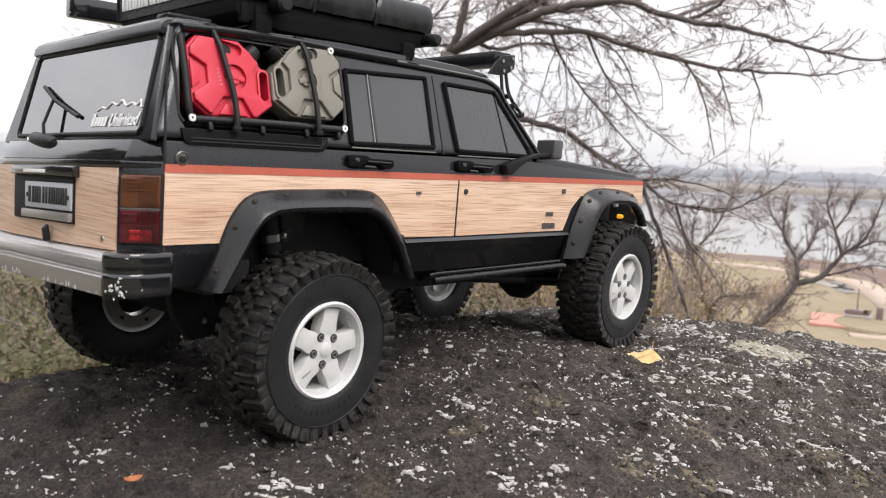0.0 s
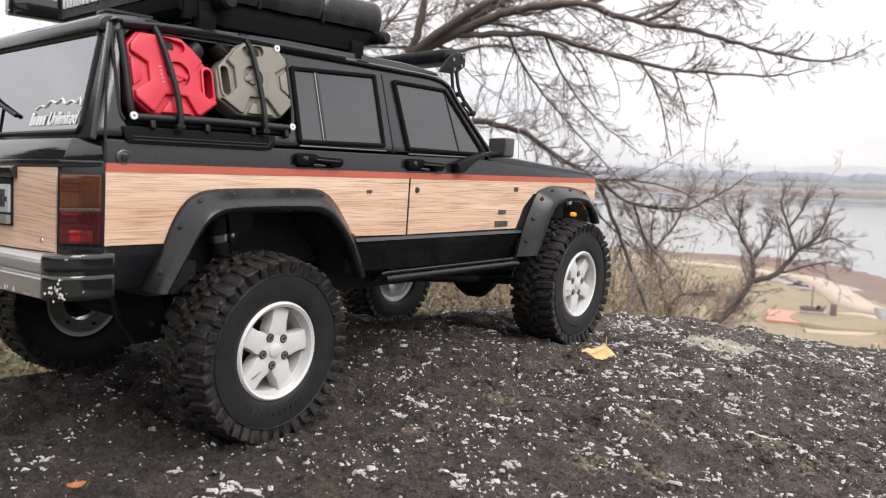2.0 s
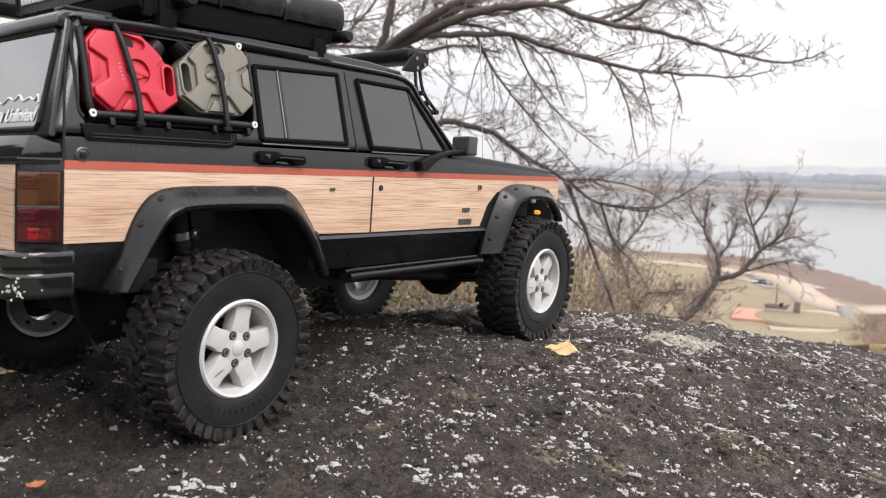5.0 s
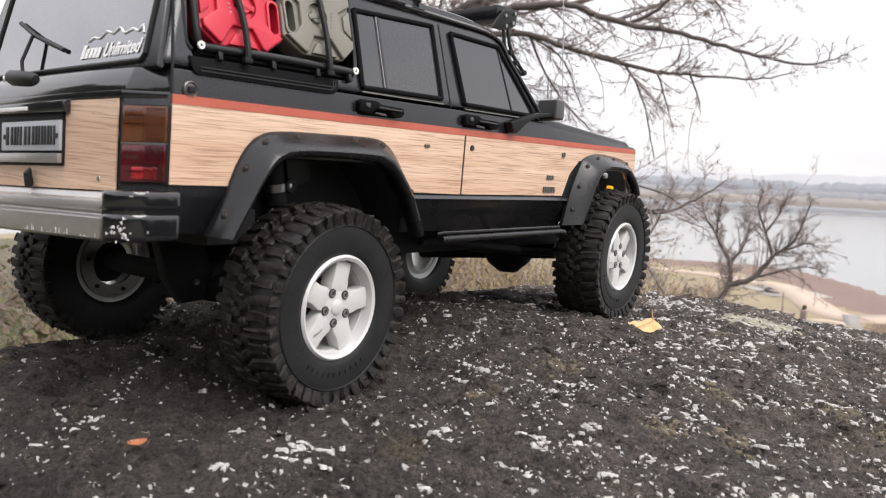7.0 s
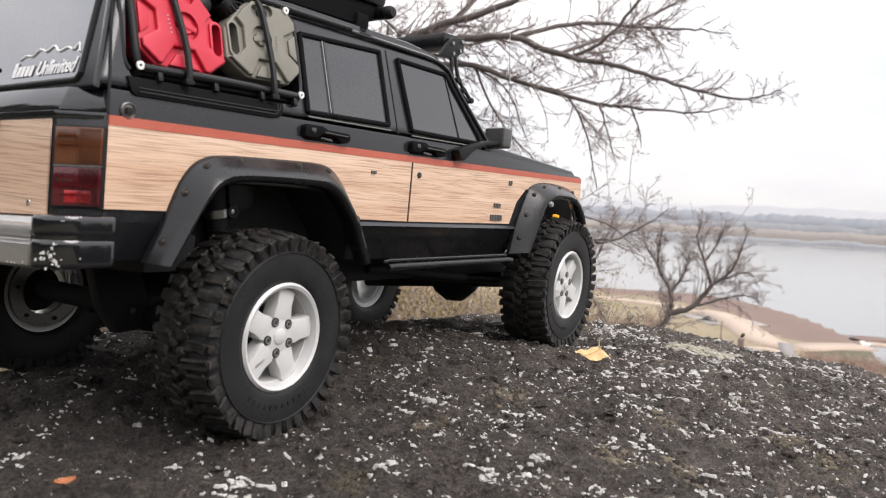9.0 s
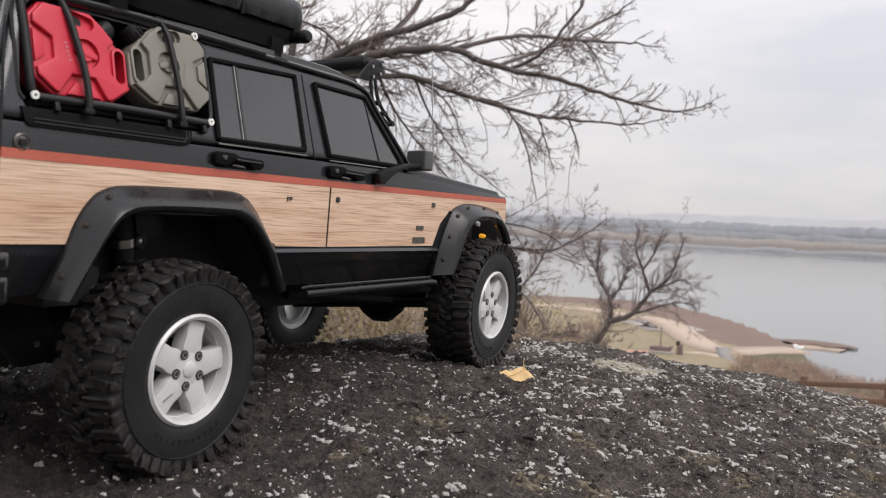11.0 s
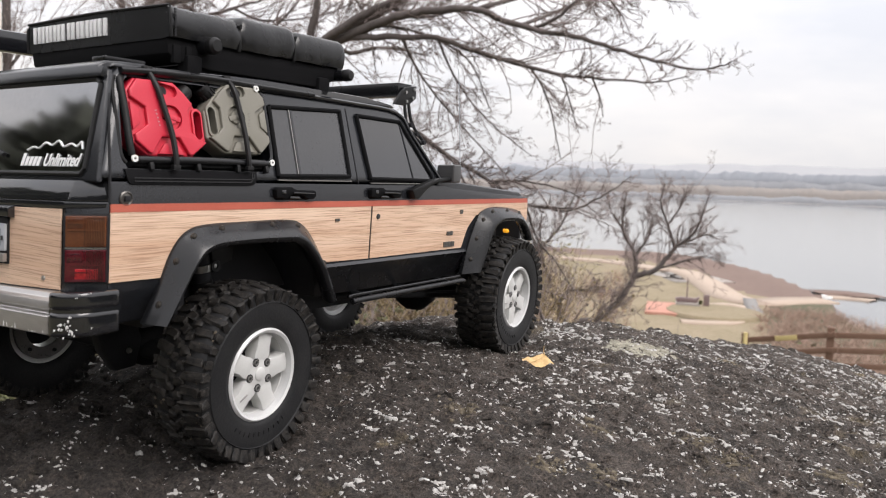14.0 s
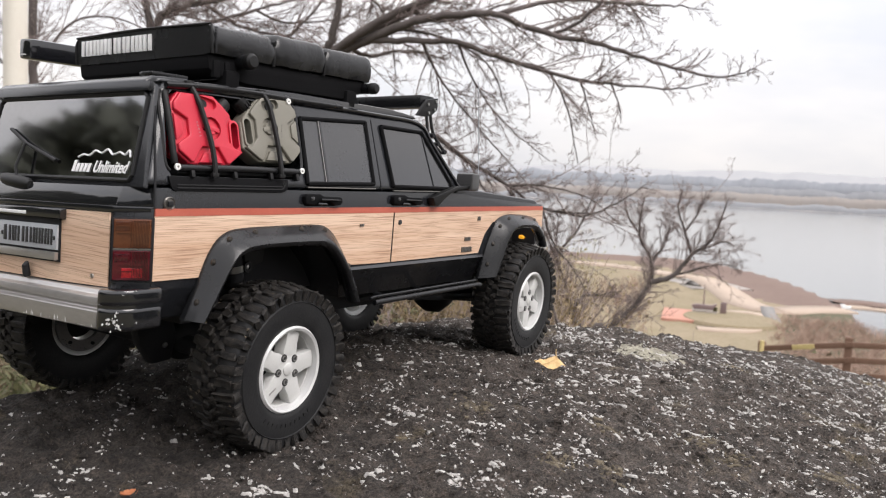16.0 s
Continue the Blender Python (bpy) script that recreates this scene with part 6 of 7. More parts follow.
part("base_plate", box(-0.056, 0.058, -0.056, 0.056, -0.0006, 0.0080, 0.001), MATTE, tent)
for k, (x, r) in enumerate(((-0.0478, 0.0044), (0.0668, 0.0037))):
    bar = part("base_tube", tube([(x, -0.0705, 0.0132 if k == 0 else 0.0104), (x, 0.0705, 0.0132 if k == 0 else 0.0104)], r, sides=18), PLASTIC, tent, "black tube with round end cap")
    part("end_cap", lathe([(0.0001, -0.0034), (r * 0.75, -0.0032), (r * 1.06, -0.0016), (r * 1.08, 0.0020), (0.0001, 0.0020)], 22), STRAP, bar, "rounded black rubber end cap", Matrix.Translation((x, -0.0710, 0.0132 if k == 0 else 0.0104)))
for x, w in ((-0.066, 0.0050), (-0.058, 0.0040)):
    part("base_clip", box(x - w / 2, x + w / 2, -0.0632, -0.0600, 0.0020, 0.0120, 0.001), SEAL, tent)
x = 0.0590
for k, w in enumerate((7.2, 2.6, 6.2, 6.2, 8.4, 7.6, 7.2, 6.0, 7.2)):
    for y0, y1 in ((x - 0.0025, x), (x - w / 1000, x - w / 1000 + 0.0025)) if w > 4 else ((x - 0.0025, x),):
        part("letter_bar", box(-0.0738, -0.0722, y0, y1, 0.0195, 0.0293, 0.0002), WHITE, tent, "white plain letter bar")
    x -= (w + 1.55) / 1000
awning = mesh_object("awning_case", box(-0.062, 0.110, 0.086, 0.099, 0.1770, 0.1905, 0.0022), GLOSS)
awning.matrix_world = TRUCK
tagged(awning, "long black awning case along the roof edge", "awning case")
part("scuff", box(-0.0624, -0.0615, 0.0905, 0.0965, 0.1795, 0.1803, 0.0002), CHIP, awning)

# ---- fallen leaves on the boulder ----
def fallen_leaf(x, y, length, width, turn, material, label, curl, seed, tip):
    rng = random.Random(seed)
    one = bmesh.new()
    n, rows = 12, []
    z0 = float(rock_z(np.array(x), np.array(y))) + rock_relief(x, y)
    for i in range(n + 1):
        t = i / n
        w = width * (math.sin(math.pi * min(1, t * 1.02)) ** 0.55) * (0.85 + 0.3 * rng.random())
        row = []
        for k in range(7):
            u = k / 6 * 2 - 1
            row.append(one.verts.new(((t - 0.5) * length, u * w / 2, 0.0012 + curl * (u * u * 0.7 + (t - 0.5) ** 2 * 2.2) * width + 0.0007 * noise.noise(Vector((t * 5, u * 3, seed))))))
        rows.append(row)
    for a, b2 in zip(rows, rows[1:]):
        for k in range(6):
            one.faces.new((a[k], a[k + 1], b2[k + 1], b2[k]))
    bmesh.ops.remove_doubles(one, verts=one.verts[:], dist=0.0001)
    bmesh.ops.solidify(one, geom=one.faces[:], thickness=0.0004)
    tube([(length * 0.47, 0, length * 0.03), (length * 0.60, 0.03 * length, length * 0.10), (length * 0.68, 0.1 * length, length * 0.20)], length * 0.012, length * 0.009, sides=5, bm=one)
    ob = mesh_object("leaf", one, material, 60)
    ob.matrix_world = pose(x, y, z0 + 0.0004 + width * 0.5 * math.sin(radians(tip)), tip, -3, turn)
    return tagged(ob, label, "leaf")


def ragged_leaf(x, y, turn, tilt, outline, material, label):
    """A dry leaf with torn pointed corners, leaning on one corner."""
    one = bmesh.new()
    ring = [one.verts.new((u, v, 0)) for u, v in outline]
    one.faces.new(ring)
    bmesh.ops.triangulate(one, faces=one.faces[:])
    bmesh.ops.subdivide_edges(one, edges=one.edges[:], cuts=3, use_grid_fill=True)
    for v in one.verts:
        p = Vector((v.co.x * 160, v.co.y * 160, 4))
        v.co.z = 2.5 * v.co.x ** 2 + 3.0 * v.co.y ** 2 + 0.0013 * noise.noise(p) + 0.0006 * noise.noise(p * 2.6)
        v.co.x += 0.0006 * noise.noise(p * 2 + Vector((9, 0, 0)))
        v.co.y += 0.0006 * noise.noise(p * 2 + Vector((0, 9, 0)))
    bmesh.ops.solidify(one, geom=one.faces[:], thickness=0.0003)
    tube([(0.0085, 0.006, 0.0008), (0.0080, 0.0095, 0.002), (0.0092, 0.0140, 0.004)], 0.0005, 0.0003, sides=5, bm=one)
    tube([(-0.010, -0.002, 0.0016), (-0.002, 0.001, 0.0008), (0.0085, 0.006, 0.0012)], 0.0003, 0.0004, sides=5, bm=one)
    ob = mesh_object("leaf", one, material, 60)
    z0 = float(rock_z(np.array(x), np.array(y))) + rock_relief(x, y)
    ob.matrix_world = pose(x, y, z0, 0, 0, turn) @ pose(0, 0.004, 0.0055, tilt, 0, 0)
    return tagged(ob, label, "leaf")


ragged_leaf(0.1600, 0.6165, 7, 36, [(-0.0138, 0.0040), (-0.0110, 0.0046), (-0.0070, 0.0062), (-0.0040, 0.0056), (0.0010, 0.0072), (0.0045, 0.0074), (0.0070, 0.0092), (0.0092, 0.0075), (0.0105, 0.0040), (0.0140, -0.0040), (0.0110, -0.0048), (0.0060, -0.0040), (0.0010, -0.0056), (-0.0035, -0.0052), (-0.0070, -0.0072), (-0.0108, -0.0112), (-0.0104, -0.0060), (-0.0116, -0.0010)], DRYLEAF, "curled dry yellow leaf lying on the boulder")
fallen_leaf(-0.1395, 0.3765, 0.0085, 0.0052, 35, ORANGELEAF, "small dry orange leaf fragment on the boulder", 0.3, 5, 6)

def lichen(x, y, rx, ry, turn, seed, material, label):
    """A thin crust lying on the rock, with a ragged outline."""
    verts, faces = [], []
    n, rings = 48, 14
    for i in range(rings + 1):
        for k in range(n):
            a = 2 * math.pi * k / n
            edge = 1 + 0.28 * noise.noise(Vector((math.cos(a) * 1.6, math.sin(a) * 1.6, seed))) + 0.30 * noise.noise(Vector((math.cos(a) * 6, math.sin(a) * 6, seed)))
            q = i / rings * edge
            u, v = rx * q * math.cos(a), ry * q * math.sin(a)
            c, d = math.cos(radians(turn)), math.sin(radians(turn))
            px, py = x + u * c - v * d, y + u * d + v * c
            lift = 0.0011 * (1 - (i / rings) ** 6) - 0.0004 + 0.0004 * noise.noise(Vector((px * 300, py * 300, seed)))
            verts.append((px, py, float(rock_z(np.array(px), np.array(py))) + rock_relief(px, py) + lift))
    for i in range(rings):
        for k in range(n):
            j = (k + 1) % n
            faces.append((i * n + k, i * n + j, (i + 1) * n + j, (i + 1) * n + k))
    return tagged(raw("lichen_patch", verts, faces, material), label, "lichen")


CRUST = mat("pale_green_lichen", (0.095, 0.085, 0.062), (0.36, 0.34, 0.27), rough=0.95, scale=150, fine=700, bump=0.8, spread=0.34)
lichen(0.291, 0.718, 0.056, 0.032, 50, 3.0, CRUST, "pale grey-green lichen patch on the boulder")

TAN = mat("tan_dry_lichen", (0.045, 0.037, 0.028), (0.175, 0.145, 0.10), rough=0.95, scale=170, fine=700, bump=0.8, spread=0.36)
FLAKE = mat("white_lichen_flake", (0.20, 0.19, 0.175), (0.62, 0.605, 0.58), rough=0.9, scale=240, fine=900, bump=0.5, spread=0.4)


def scale_of(rng, x, y, size, long, turn, rise, verts, faces):
    """One ragged little scale with a rounded back, bedded on the rock."""
    ca, sa = math.cos(turn), math.sin(turn)
    lean = rng.gauss(0, 0.22)
    n, base = 11, len(verts)
    shape = [0.30 + 1.15 * rng.random() ** 1.2 for _ in range(n)]
    z_mid = float(rock_z(np.array(x), np.array(y))) + rock_relief(x, y)
    for reach, up in ((1.0, -0.0012), (0.82, rise), (0.35, rise * 1.25)):
        for k in range(n):
            a = 2 * math.pi * k / n
            u, v = size * long * shape[k] * reach * math.cos(a), size * shape[k] * reach * math.sin(a)
            verts.append((x + u * ca - v * sa, y + u * sa + v * ca, z_mid + up + lean * v + 0.0003))
    for ring in range(2):
        for k in range(n):
            a, b2 = base + ring * n + k, base + ring * n + (k + 1) % n
            faces.append((a, b2, b2 + n, a + n))
    faces.append(tuple(base + 2 * n + k for k in range(n)))


def lichen_flakes(count, seed):
    """Small raised scales of white lichen, thicker towards the right, in drifts, with crumbs round the large ones."""
    rng = random.Random(seed)
    verts, faces = [], []
    done = 0
    while done < count:
        x, y = rng.uniform(-0.36, 0.82), rng.uniform(0.33, 1.02)
        along, across = 0.6 * x - 0.8 * y, 0.8 * x + 0.6 * y
        drift = 0.06 + 1.9 * noise.noise(Vector((along * 13, across * 24, 1.0))) + 2.2 * noise.noise(Vector((along * 48, across * 80, 4.0)))
        drift *= 0.26 + 0.74 * min(1.0, max(0.0, (x + 0.25) / 0.5))
        # Pale flakes thinned under the truck, darkening the rock where its shade falls.
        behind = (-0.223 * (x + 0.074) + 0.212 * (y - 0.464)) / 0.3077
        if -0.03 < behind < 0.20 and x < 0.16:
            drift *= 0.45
        if rng.random() > drift:
            continue
        size = min(0.0050, 0.0004 + rng.expovariate(1 / 0.00085))
        turn = rng.gauss(-0.30, 0.35)
        ct, st = math.cos(turn), math.sin(turn)
        reach = size * rng.uniform(1.0, 2.2)
        for g in range(1 + int(size * rng.uniform(1800, 5200))):
            bit = min(0.0019, 0.0003 + rng.expovariate(1 / 0.00042))
            u, v = (0.0, 0.0) if g == 0 else (rng.gauss(0, reach * 0.90), rng.gauss(0, reach * 0.30))
            scale_of(rng, x + u * ct - v * st, y + u * st + v * ct, bit, rng.uniform(1.1, 2.5), turn + rng.gauss(0, 0.35), 0.00010 + bit * rng.uniform(0.02, 0.16), verts, faces)
            done += 1
        if rng.random() < 0.35:
            for _ in range(rng.randint(1, 5)):
                scale_of(rng, x + rng.gauss(0, 0.008), y + rng.gauss(0, 0.006), rng.uniform(0.0003, 0.0007), rng.uniform(0.9, 1.8), turn + rng.gauss(0, 0.6), 0.0002, verts, faces)
                done += 1
    return tagged(raw("lichen_flakes", verts, faces, FLAKE), "scattered white lichen flakes crusting the boulder", "lichen", kind="stuff")


def tan_tuft(x, y, r, seed):
    """A loose patch of tan lichen made of many tiny crumbs."""
    rng = random.Random(seed)
    verts, faces = [], []
    for _ in range(150):
        a, d = rng.uniform(0, 6.283), r * abs(rng.gauss(0, 0.62))
        size = 0.0004 + rng.expovariate(1 / 0.00045)
        scale_of(rng, x + d * 1.25 * math.cos(a), y + d * 0.9 * math.sin(a), min(size, 0.0022), rng.uniform(1.0, 2.2), rng.gauss(-0.3, 0.6), 0.0001 + size * 0.08, verts, faces)
    tagged(raw("tan_lichen", verts, faces, TAN), "loose tan patch of dry crumbly lichen on the boulder", "lichen", kind="stuff")


def rock_crumbs(count, seed):
    """Dark grit and crumbs weathered out of the boulder's own surface."""
    rng = random.Random(seed)
    verts, faces = [], []
    done = 0
    while done < count:
        x, y = rng.uniform(-0.22, 0.50), rng.uniform(0.34, 0.72)
        if rng.random() > 0.45 + 1.2 * noise.noise(Vector((x * 45, y * 60, 9.0))):
            continue
        size = min(0.0030, 0.0006 + rng.expovariate(1 / 0.0006))
        scale_of(rng, x, y, size, rng.uniform(1.0, 1.9), rng.gauss(-0.3, 0.8), size * rng.uniform(0.06, 0.30), verts, faces)
        done += 1
    tagged(raw("rock_crumbs", verts, faces, ROCK), "dark crumbs and grit weathered from the boulder", "grit", kind="stuff")


for k, (px, py, r) in enumerate(((0.2304, 0.4768, 0.0125), (0.0720, 0.5070, 0.0110), (0.1612, 0.4880, 0.0085), (0.3177, 0.4480, 0.0130), (0.1437, 0.4227, 0.0100), (0.2450, 0.4560, 0.0100), (0.1100, 0.4300, 0.0090))):
    tan_tuft(px, py, r, 60 + k)
rock_crumbs(7000, 23)
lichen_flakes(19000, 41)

# ---- trees ----
def grow(verts, faces, start, way, length, radius, depth, rng, droop, sides, least=0.0010):
    """A slender bending twig with shoots set along it, thinner and shorter towards its tip."""
    steps = 5 if depth else 3
    path, p, d = [start], start.copy(), way.normalized()
    bend = Vector((rng.gauss(0, 0.09), rng.gauss(0, 0.09), rng.gauss(0, 0.09) - droop))
    for _ in range(steps):
        d = (d + bend + Vector((rng.gauss(0, 0.07), rng.gauss(0, 0.07), rng.gauss(0, 0.07)))).normalized()
        p = p + d * (length / steps)
        path.append(p.copy())
    tube_into(verts, faces, path, radius, radius * 0.40, sides, False)
    if depth:
        for k in range(rng.randint(3, 5)):
            t = rng.uniform(0.15, 0.98)
            i = min(int(t * steps), steps - 1)
            tangent = (path[i + 1] - path[i]).normalized()
            side = Vector((rng.gauss(0, 1), rng.gauss(0, 1), rng.gauss(0, 1)))
            side = (side - tangent * side.dot(tangent)).normalized()
            grow(verts, faces, path[i].lerp(path[i + 1], t * steps - i), tangent * 0.75 + side * 0.66, length * rng.uniform(0.28, 0.58) * (1 - 0.35 * t), max(least, radius * 0.58), depth - 1, rng, droop, 3, least)


def bare_tree(label, limbs, seed, density, reach, droop, depth=2, category="tree", strands=0.0, thin=0.50, least=0.0010):
    """Limbs (points, start and end radius) with shoots all along them."""
    rng = random.Random(seed)
    thing = new("tree")
    tagged(thing, label, category)
    tv, tf = [], []
    hang = droop
    for points, r0, r1 in limbs:
        droop = hang if points[-1][2] < points[0][2] - 0.3 else -0.03
        path = smooth_path(points, 6)
        path = [p + Vector((rng.gauss(0, 1), rng.gauss(0, 1), rng.gauss(0, 1))) * min(r0, 0.02) * 0.16 if 0 < i < len(path) - 1 else p for i, p in enumerate(path)]
        lv, lf = [], []
        tube_into(lv, lf, path, r0 * thin, r1 * 0.6, 8)
        raw("limb", lv, lf, BARK).parent = thing
        total = sum((b2 - a).length for a, b2 in zip(path, path[1:]))
        for _ in range(int(total * density * (1.7 if points[0][2] < 0.4 else 1.15 if droop > 0.04 else 1.0))):
            t = rng.uniform(0.12, 1.0) ** 0.8
            i = min(int(t * (len(path) - 1)), len(path) - 2)
            a = path[i].lerp(path[i + 1], rng.random())
            tangent = (path[i + 1] - path[i]).normalized()
            side = Vector((rng.gauss(0, 1), rng.gauss(0, 0.7), rng.gauss(0.3 if droop < 0 else 0.0, 1)))
            side = (side - tangent * side.dot(tangent)).normalized()
            r = (r0 + (r1 - r0) * t)
            grow(tv, tf, a, tangent * 0.8 + side * 0.8, reach * rng.uniform(0.45, 1.15) * (1 - 0.7 * t) * min(1.0, 0.55 + r0 / 0.04) * (1.2 if droop > 0.04 else 1.0), min(r * 0.34, 0.0031 + least), depth, rng, droop, 4, least)
        for _ in range(int(total * strands)):
            t = rng.uniform(0.10, 0.62)
            i = min(int(t * (len(path) - 1)), len(path) - 2)
            tangent = (path[i + 1] - path[i]).normalized()
            side = Vector((rng.gauss(0.3, 1), rng.gauss(0, 0.7), rng.gauss(-0.2, 1)))
            side = (side - tangent * side.dot(tangent)).normalized()
            grow(tv, tf, path[i].lerp(path[i + 1], rng.random()), tangent * 0.9 + side * 0.6, reach * rng.uniform(1.3, 2.3) * (1 - 0.72 * t), min((r0 + (r1 - r0) * t) * 0.4, 0.0048), 3, rng, max(droop, 0.0) * 0.6, 4, least)
    crown = raw("crown", tv, tf, TWIG)
    crown.parent = thing
    tagged(crown, kind="stuff")
    return thing


big = [
    ([(-0.35, 5.6, -2.2), (-0.30, 5.55, -0.8), (-0.15, 5.45, 0.3), (0.02, 5.36, 0.86)], 0.16, 0.10),
    ([(0.02, 5.36, 0.86), (0.07, 5.28, 1.0), (0.10, 5.24, 1.3), (0.0, 5.2, 1.9), (0.1, 5.2, 2.6)], 0.045, 0.02),
    ([(0.02, 5.36, 0.86), (0.23, 5.15, 0.99), (0.5, 5.0, 1.14), (0.93, 4.8, 1.28), (1.14, 4.72, 1.41), (1.5, 4.6, 1.6)], 0.048, 0.016),
    ([(0.02, 5.36, 0.86), (0.31, 5.15, 0.97), (0.54, 4.91, 1.05), (0.77, 4.77, 1.08), (0.97, 4.63, 1.07), (1.19, 4.49, 0.97), (1.5, 4.3, 0.89), (1.76, 4.11, 0.78), (1.97, 3.92, 0.71), (2.09, 3.76, 0.74)], 0.050, 0.004),
    ([(0.31, 5.15, 0.96), (0.59, 4.93, 0.94), (0.8, 4.89, 0.94), (1.15, 4.84, 0.84), (1.52, 4.74, 0.75), (1.66, 4.59, 0.72), (1.98, 4.47, 0.7), (2.11, 4.29, 0.72)], 0.034, 0.004),
    ([(1.19, 4.49, 0.97), (1.26, 4.47, 0.96), (1.4, 4.31, 1.04), (1.54, 4.21, 1.24), (1.6, 4.15, 1.37)], 0.018, 0.010),
    ([(1.15, 4.84, 0.84), (1.36, 4.89, 0.81), (1.5, 4.88, 0.58), (1.58, 4.87, 0.26)], 0.014, 0.005),
    ([(0.59, 4.93, 0.94), (0.78, 5.23, 0.73), (1.09, 5.41, 0.44), (1.5, 5.42, 0.04)], 0.014, 0.005),
    ([(0.97, 4.63, 1.07), (1.38, 4.71, 1.2), (1.82, 4.77, 1.22), (2.08, 4.74, 1.22), (2.28, 4.68, 1.20)], 0.024, 0.004),
    ([(1.19, 4.49, 0.97), (1.63, 4.84, 1.19), (2.0, 4.87, 1.4), (2.19, 4.74, 1.55)], 0.018, 0.005),
    ([(-0.30, 5.55, -0.8), (0.30, 5.5, 0.35), (0.74, 5.48, 0.41), (1.01, 5.44, 0.25), (1.25, 5.28, 0.1), (1.47, 5.22, -0.04), (1.75, 5.0, -0.05)], 0.040, 0.008),
    ([(1.66, 4.59, 0.72), (1.71, 4.58, 0.6), (1.74, 4.6, 0.50)], 0.010, 0.003),
    ([(1.52, 4.74, 0.75), (1.60, 4.78, 0.58), (1.66, 4.8, 0.42)], 0.010, 0.003),
    ([(0.8, 4.89, 0.94), (0.96, 5.1, 0.73), (1.18, 5.18, 0.5), (1.47, 5.11, 0.27)], 0.013, 0.004),
    ([(1.47, 5.22, -0.04), (1.78, 5.22, -0.07), (2.05, 5.21, 0.06), (2.18, 5.18, 0.17)], 0.018, 0.004),
    ([(1.25, 5.28, 0.1), (1.46, 5.23, 0.11), (1.71, 5.04, 0.05), (1.92, 4.96, -0.12)], 0.014, 0.004),
    ([(1.01, 5.44, 0.25), (1.13, 5.41, 0.05), (1.4, 5.33, -0.24), (1.6, 5.26, -0.42)], 0.014, 0.005),
    ([(1.47, 5.22, -0.04), (1.58, 5.28, -0.27), (1.69, 5.23, -0.41), (1.8, 5.17, -0.59)], 0.014, 0.005),
    ([(0.41, 5.05, 1.01), (0.65, 5.02, 1.0), (1.0, 4.99, 0.85), (1.15, 4.98, 0.55)], 0.016, 0.005),
    ([(1.25, 5.28, 0.1), (1.45, 5.3, -0.35), (1.62, 5.3, -0.75), (1.75, 5.3, -1.1)], 0.022, 0.014),
    ([(0.02, 5.36, 0.86), (0.27, 5.25, 1.02), (0.56, 5.2, 1.16), (0.78, 5.2, 1.34), (0.95, 5.2, 1.6)], 0.048, 0.020),
    ([(0.56, 5.2, 1.16), (0.72, 5.25, 1.12), (0.95, 5.3, 1.18), (1.25, 5.3, 1.30)], 0.024, 0.010),
    ([(0.15, 5.3, 0.93), (0.32, 5.4, 0.90), (0.55, 5.5, 0.96), (0.85, 5.5, 0.92)], 0.026, 0.010),
    ([(0.10, 5.24, 1.3), (0.30, 5.2, 1.22), (0.42, 5.2, 1.05), (0.47, 5.2, 0.76)], 0.014, 0.005),
]
bare_tree("bare winter tree with long drooping limbs", big, 11, 17, 0.32, 0.06, strands=4.5, thin=0.64, least=0.0011)
left_tree = [
    ([(-1.35, 6.9, -1.9), (-1.30, 6.85, 0.2), (-1.25, 6.8, 1.15), (-1.15, 6.76, 1.32), (-0.9, 6.78, 1.4), (-0.4, 6.78, 1.55), (0.3, 6.7, 1.75)], 0.075, 0.012),
    ([(-1.25, 6.8, 1.0), (-1.35, 6.75, 1.5), (-1.5, 6.7, 2.2)], 0.055, 0.02),
    ([(-0.9, 6.78, 1.4), (-0.6, 6.9, 1.25), (-0.2, 7.0, 1.2), (0.2, 7.0, 1.0)], 0.022, 0.006),
    ([(-1.10, 6.80, 1.15), (-0.80, 6.78, 1.27), (-0.50, 6.80, 1.38), (-0.15, 6.80, 1.50)], 0.030, 0.012),
    ([(-0.55, 6.8, 1.05), (-0.35, 6.8, 1.10), (-0.12, 6.8, 1.32), (0.10, 6.8, 1.60)], 0.026, 0.012),
    ([(-0.35, 6.8, 1.10), (0.05, 6.8, 1.12), (0.45, 6.8, 1.28), (0.85, 6.8, 1.40)], 0.024, 0.008),
    ([(-0.50, 6.80, 1.38), (-0.25, 6.8, 1.30), (0.15, 6.8, 1.36), (0.55, 6.8, 1.52)], 0.018, 0.006),
]
bare_tree("bare winter tree behind the boulder", left_tree, 12, 18, 0.42, 0.02, strands=7.0, thin=0.6, least=0.0016)
bare_tree("bare tree with a thick straight trunk", [
    ([(-2.66, 8.55, -2.4), (-2.67, 8.52, 0.6), (-2.67, 8.48, 1.31), (-2.60, 8.40, 2.6)], 0.085, 0.06),
    ([(-2.66, 8.5, 1.0), (-2.3, 8.5, 1.45), (-1.9, 8.5, 1.5), (-1.5, 8.5, 1.35)], 0.030, 0.008),
    ([(-2.66, 8.5, 0.8), (-3.1, 8.4, 1.2), (-3.5, 8.4, 1.7)], 0.030, 0.01)], 13, 12, 0.6, 0.02, strands=4.0)
